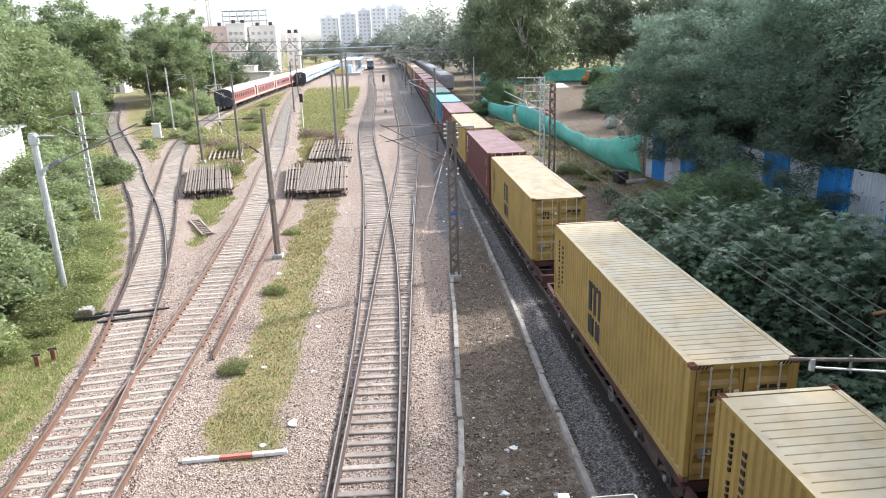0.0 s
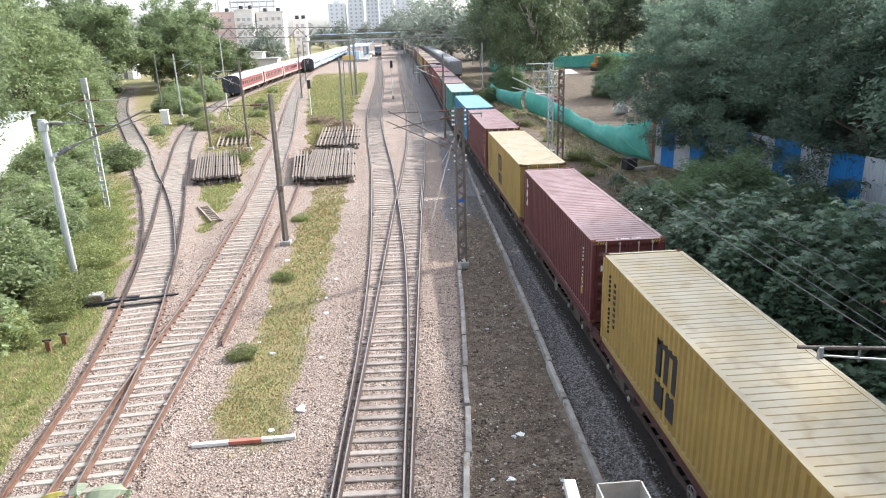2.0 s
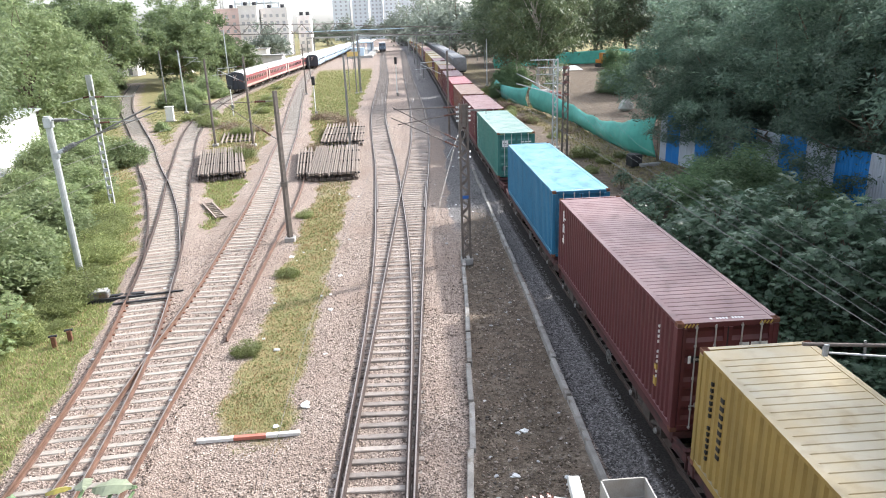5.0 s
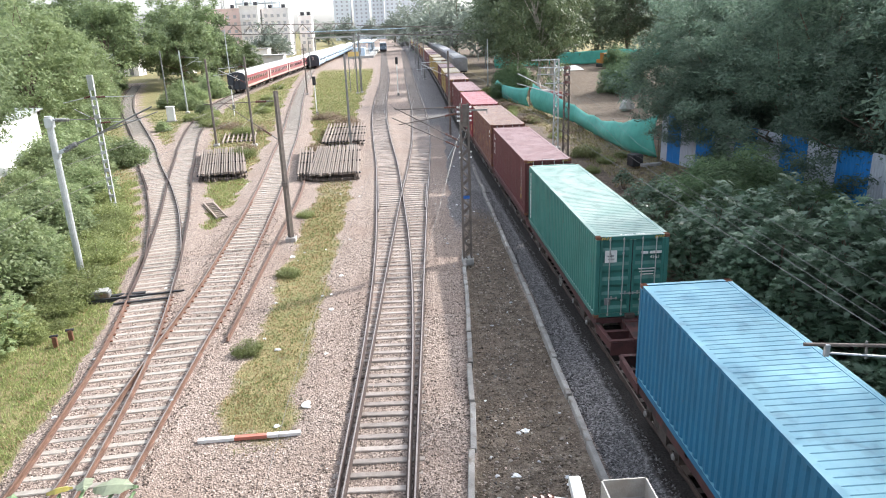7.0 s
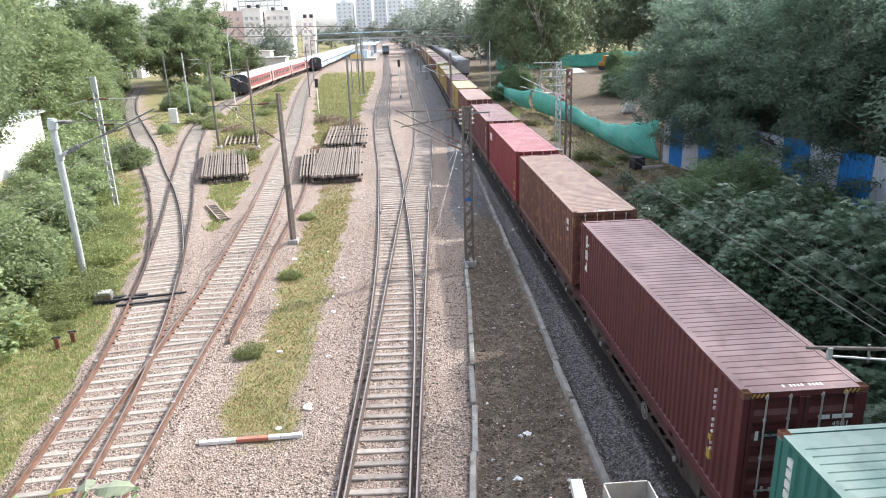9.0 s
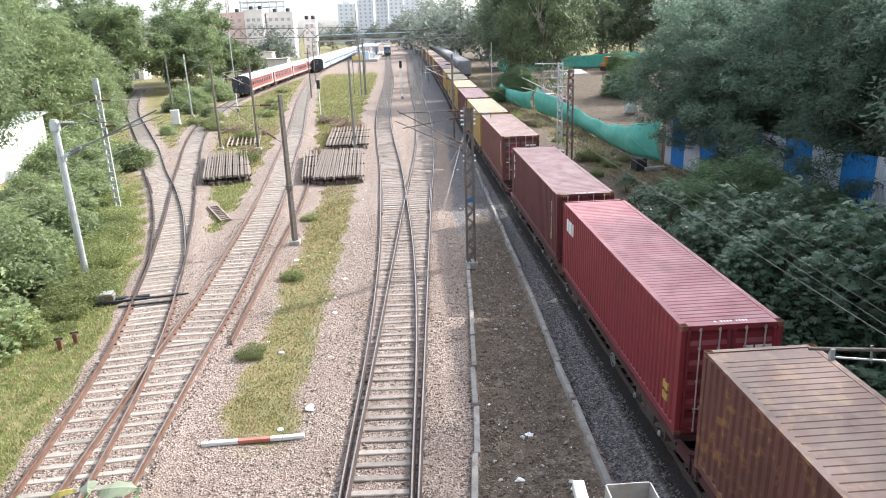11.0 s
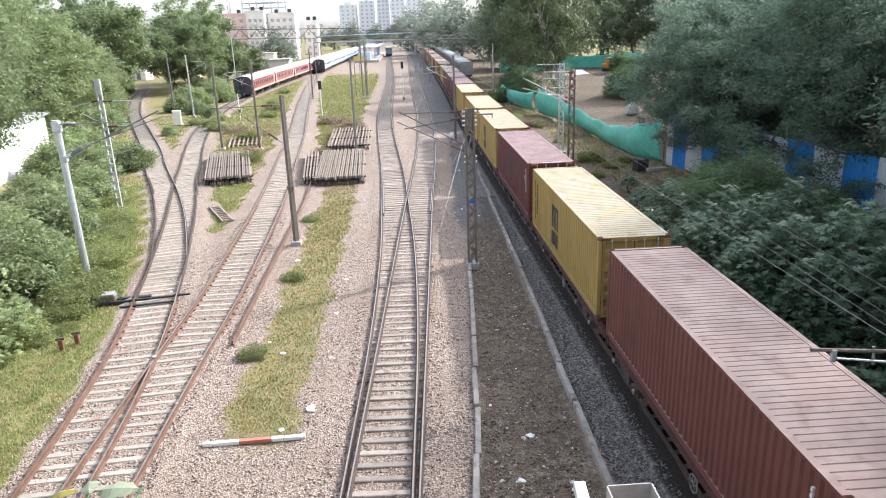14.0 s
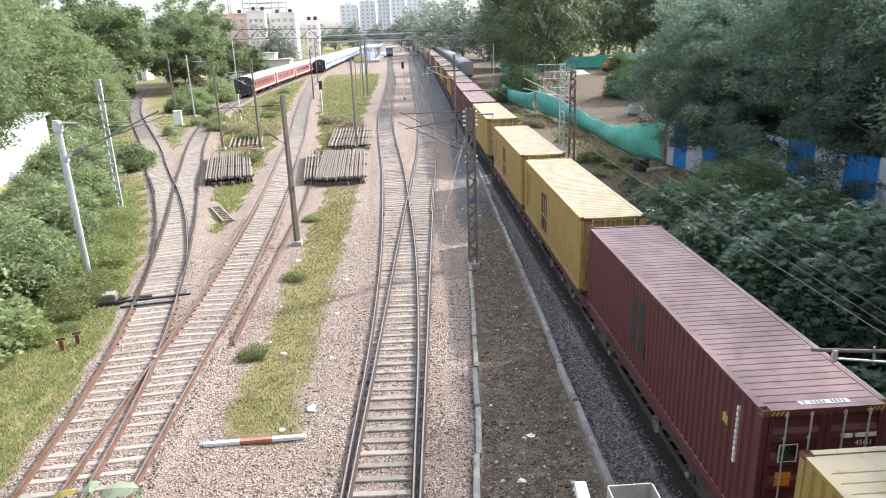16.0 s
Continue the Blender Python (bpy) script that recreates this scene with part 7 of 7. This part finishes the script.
def build_grass():
    rng = np.random.default_rng(9)
    def blades(name, n, x0, x1, y0, y1, hi, label, near=True, material=M_GRASS):
        y = y0 + (y1 - y0) * rng.uniform(0, 1, n) ** (1.5 if near else 1.0)
        x = rng.uniform(x0, x1, n)
        g, e, k = masks(x, y)
        ph = rng.uniform(0, 9)
        patch = wave(x, y, 1.3, 0.7 + ph) * 0.32 + wave(x, y, 0.45, 1.7 + ph) * 0.34
        keep = (g * (0.75 + patch) * smooth(240, 120, y) > rng.uniform(0.15, 0.8, n))
        x, y = x[keep], y[keep]
        n = len(x)
        z = height(x, y) - 0.01
        a = rng.uniform(0, 6.28, n)
        h = hi * rng.uniform(0.4, 1.4, n)
        lean = rng.normal(0, 0.35, (n, 2)) * h[:, None]
        w = (0.010 + 0.0006 * y) * rng.uniform(0.7, 1.5, n)
        p = np.stack([x, y, z], 1)
        s = np.stack([np.cos(a) * w, np.sin(a) * w, np.zeros(n)], 1)
        tip = p + np.stack([lean[:, 0], lean[:, 1], h], 1)
        v = np.stack([p - s, p + s, tip], 1).reshape(-1, 3)
        ob = new(name, leaf_mesh(name, v, np.arange(3 * n).reshape(-1, 3), material))
        tagged(ob, label, "grass", kind="stuff")
    blades("grass_strip", 60000, -8, -2.4, 15, 66, 0.06, "short yellow-green grass between the tracks", True, M_WEED)
    blades("dry_grass_strip", 60000, -8, -2.4, 15, 66, 0.055, "short dry brown grass between the tracks", True, M_GRASS_DRY)
    blades("grass_siding", 50000, -36, -4, 34, 112, 0.1, "patchy weeds round the stacked rails", False, M_WEED)
    blades("dry_grass_siding", 40000, -26, -4, 34, 90, 0.1, "dry brown grass round the stacked rails", False, M_GRASS_DRY)
    blades("dry_grass_bank", 12000, -22, -10.4, 11, 55, 0.11, "dry brown grass on the bank", True, M_GRASS_DRY)
    blades("grass_bank", 150000, -22, -10.4, 11, 55, 0.11, "rough green grass on the bank", True, M_WEED)
    blades("grass_yard", 60000, -30, -4, 60, 215, 0.16, "green grass among the sidings", False, M_WEED)
    blades("dry_grass_yard", 40000, -30, -4, 60, 215, 0.16, "straw-coloured grass among the sidings", False)
    blades("grass_verge", 40000, 12, 24, 30, 95, 0.2, "sparse weeds beside the goods line", False)


build_grass()


# ---- loose stones and litter ----
def build_stones():
    rng = np.random.default_rng(4)
    octa = np.array([(1, 0, 0), (-1, 0, 0), (0, 1, 0), (0, -1, 0), (0, 0, 1), (0, 0, -1)], float)
    tri = np.array([(0, 2, 4), (2, 1, 4), (1, 3, 4), (3, 0, 4), (2, 0, 5), (1, 2, 5), (3, 1, 5), (0, 3, 5)])
    def scatter(name, n, x0, x1, y0, y1, pick, size, material, label):
        y = y0 + (y1 - y0) * rng.uniform(0, 1, n) ** 1.7
        x = rng.uniform(x0, x1, n)
        g, e, k = masks(x, y)
        keep = pick(g, e, k) > rng.uniform(0.3, 0.9, n)
        x, y = x[keep], y[keep]
        n = len(x)
        r = size * rng.uniform(0.5, 1.35, n)
        p = np.stack([x, y, height(x, y) + r * 0.15], 1)
        v = octa[None] * r[:, None, None] * rng.uniform(0.55, 1.2, (n, 6, 1)) * np.array([1, 1, 0.75])
        v = v + rng.normal(0, 0.22, (n, 6, 3)) * r[:, None, None]
        a = rng.uniform(0, 6.28, n)
        ca, sa = np.cos(a)[:, None], np.sin(a)[:, None]
        v = np.stack([v[:, :, 0] * ca - v[:, :, 1] * sa, v[:, :, 0] * sa + v[:, :, 1] * ca, v[:, :, 2]], 2) + p[:, None]
        f = (tri[None] + 6 * np.arange(n)[:, None, None]).reshape(-1, 3)
        ob = new(name, leaf_mesh(name, v.reshape(-1, 3), f, material))
        tagged(ob, label, "ballast", kind="stuff")
    scatter("ballast_stones", 40000, -11.5, 2.6, 11, 42, lambda g, e, k: (1 - g * 1.3) * (1 - e) * (1 - k), 0.036, M_STONE, "loose pinkish grey ballast stones between the tracks")
    scatter("dark_ballast_stones", 11000, 4.3, 6.1, 9, 45, lambda g, e, k: k, 0.036, M_STONE_GREY, "loose dark grey ballast stones of the goods line")
    clod = mat("earth_clod", (0.14, 0.108, 0.078), 0.95, 0, 0.3, 5, 60, 0.3, per="island", per_amount=0.5)
    scatter("earth_clods", 6000, 1.0, 5.2, 10, 40, lambda g, e, k: e * (0.7 + 0.2), 0.04, clod, "clods of bare brown earth")
    shard = mat("broken_stone_shard", (0.25, 0.215, 0.185), 0.9, 0, 0.25, 5, 50, 0.2, per="island", per_amount=0.6)
    scatter("stone_shards", 1500, 1.0, 5.2, 10, 40, lambda g, e, k: e * 0.8, 0.06, shard, "larger broken grey stones lying on bare earth")
    flake = mat("pale_dry_scrap", (0.42, 0.37, 0.3), 0.9, 0, 0.3, 5, 50, 0.1, per="island", per_amount=0.5)
    scatter("dry_scraps", 1300, 1.0, 5.2, 10, 40, lambda g, e, k: e * 0.8, 0.028, flake, "pale dry scraps scattered over bare earth")
    scatter("rubble_stones", 4500, 1.0, 5.2, 10, 40, lambda g, e, k: e * 0.7, 0.035, M_STONE, "scattered small stones on bare earth")


build_stones()


def build_litter():
    rnd = random.Random(8)
    kinds = []
    for nm, col in (("white_litter", (0.8, 0.8, 0.78)), ("grey_litter", (0.5, 0.5, 0.5)), ("blue_litter", (0.1, 0.2, 0.5))):
        bm = bm_new()
        bmesh.ops.create_icosphere(bm, subdivisions=2, radius=0.12)
        for v in bm.verts:
            v.co *= 1 + 0.7 * noise.noise(v.co * 14 + Vector((len(kinds) * 9, 0, 0)))
            v.co.z *= 0.4
        ob = part("litter", bm, mat(nm, col, 0.8, 0, 0.08, 10, 60, 0.05))
        tagged(ob, "crumpled %s scrap of litter on the ground" % nm.split("_")[0], "litter", "scraps of litter")
        kinds.append(ob)
    used = set()
    spots = [(-3.35, 18.6, 0, 1.3), (-3.3, 26, 0, 0.9), (-5.9, 33.2, 0, 1.1), (3.0, 16.6, 0, 0.9), (-3.2, 30, 0, 0.9), (-4.1, 17.6, 0, 0.8), (-4.9, 22.6, 1, 1.0), (2.4, 14.6, 0, 0.8), (3.7, 14.4, 1, 0.8), (2.9, 13.6, 2, 0.8), (2.7, 13.3, 0, 1.0)]
    for i in range(120):
        y = rnd.uniform(12.5, 55)
        x = rnd.choice([rnd.uniform(1.8, 4.4), rnd.uniform(1.8, 4.4), rnd.uniform(-6.5, -3), rnd.uniform(-16, -10), rnd.uniform(11.5, 19)])
        spots.append((x, y, 0 if rnd.random() < 0.6 else 1, rnd.uniform(0.2, 0.65)))
    # last five lie on rails, in place of white paint marks at joints
    spots = [(x, y, k, s, None) for x, y, k, s in spots] + [(-11.14, 22.2, 1, 0.5, 0.22), (-9.32, 22.4, 0, 0.5, 0.22), (-10.72, 18.4, 0, 0.5, 0.22), (-7.5, 19.0, 1, 0.5, 0.22), (-7.58, 22.0, 1, 0.4, 0.22)]
    for x, y, k, s, on in spots:
        z = on or float(height(np.array([x]), np.array([y]))[0]) + 0.02 * s
        if k in used:
            o = copy_thing(kinds[k], pose(x, y, z, 0, 0, rnd.uniform(0, 360)))
        else:
            o = kinds[k]
            used.add(k)
            o.matrix_basis = pose(x, y, z)
        o.scale = (s, s * rnd.uniform(0.7, 1.2), s)


build_litter()


def build_bridge_edge():
    b = thing("road_bridge", label="plain concrete road bridge edge over the tracks", category="bridge", kind="structure")
    # unseen deck and piers, made deep to cut sky light on near containers
    bm = bm_new()
    box(bm, (90, 18, 0.5), (0, -8.7, 9.0))
    part("deck", bm, M_CONC, b)
    bm = bm_new()
    box(bm, (90, 0.2, 0.55), (0, 0.5, 9.45))
    part("parapet", finish(bm, 0.02), M_CONC, b)
    for x in (-22, -4.9, 4.3, 13):
        bm = bm_new()
        box(bm, (0.8, 14, 9.0), (x, -8.7, 4.3))
        part("pier", bm, M_CONC, b)
    v = thing("climbing_plant", (-0.8, 0.6, 9.72), 0, "wild plant with one yellowing and broad pale green leaves", "plant")
    pale = mat("pale_leaf_blade", (0.25, 0.275, 0.175), 0.5, 0, 0.15, 12, 60, 0.05)
    yellow = mat("yellowing_leaf_blade", (0.36, 0.3, 0.06), 0.5, 0, 0.2, 14, 60, 0.05)
    green = mat("green_leaf_blade", (0.12, 0.18, 0.08), 0.5, 0, 0.15, 14, 60, 0.05)
    for x, y, z, ln, w, turn, m in ((0.078, 0.8, 0.105, 0.1, 0.05, 82, pale), (0.01, 0.81, 0.112, 0.055, 0.042, 20, pale), (-0.045, 0.8, 0.105, 0.058, 0.02, 100, yellow), (-0.16, 0.79, 0.08, 0.08, 0.05, 190, green), (0.125, 0.8, 0.1, 0.02, 0.014, 100, green)):
        bm = bm_new()
        n = 8
        rows = []
        for i in range(n + 1):
            u = i / n
            ww = w * math.sin(math.pi * min(1, u * 0.92 + 0.06)) ** 0.7 * (1 + 0.15 * math.sin(u * 19))
            rows.append([bm.verts.new((ln * (u - 0.5), s * ww / 2, -0.02 * (u - 0.5) ** 2 - 0.006 * abs(s))) for s in (-1, 0, 1)])
        for a, c in zip(rows, rows[1:]):
            bm.faces.new((a[0], a[1], c[1], c[0]))
            bm.faces.new((a[1], a[2], c[2], c[1]))
        lf = part("leaf", bm, m, v)
        lf.matrix_basis = pose(x, y, z + 0.01, 12, -6, turn - 90)
        rod("stem", (0.0, 0.0, -0.02), (x, y, z - 0.008), 0.004, green, v)


build_bridge_edge()


# ---- motion of the train ----
def motions():
    times = [0.0, 1.0, 2.0, 3.0, 4.0, 5.0, 6.0, 7.0, 8.0, 9.0, 10.0, 11.0, 12.0, 13.0, 14.0, 15.0, 16.0]
    for k, c, w in RAKE:
        rows = [(t, train_pose(k, t)) for t in times]
        walk(c, rows)
        walk(w, rows)


motions()
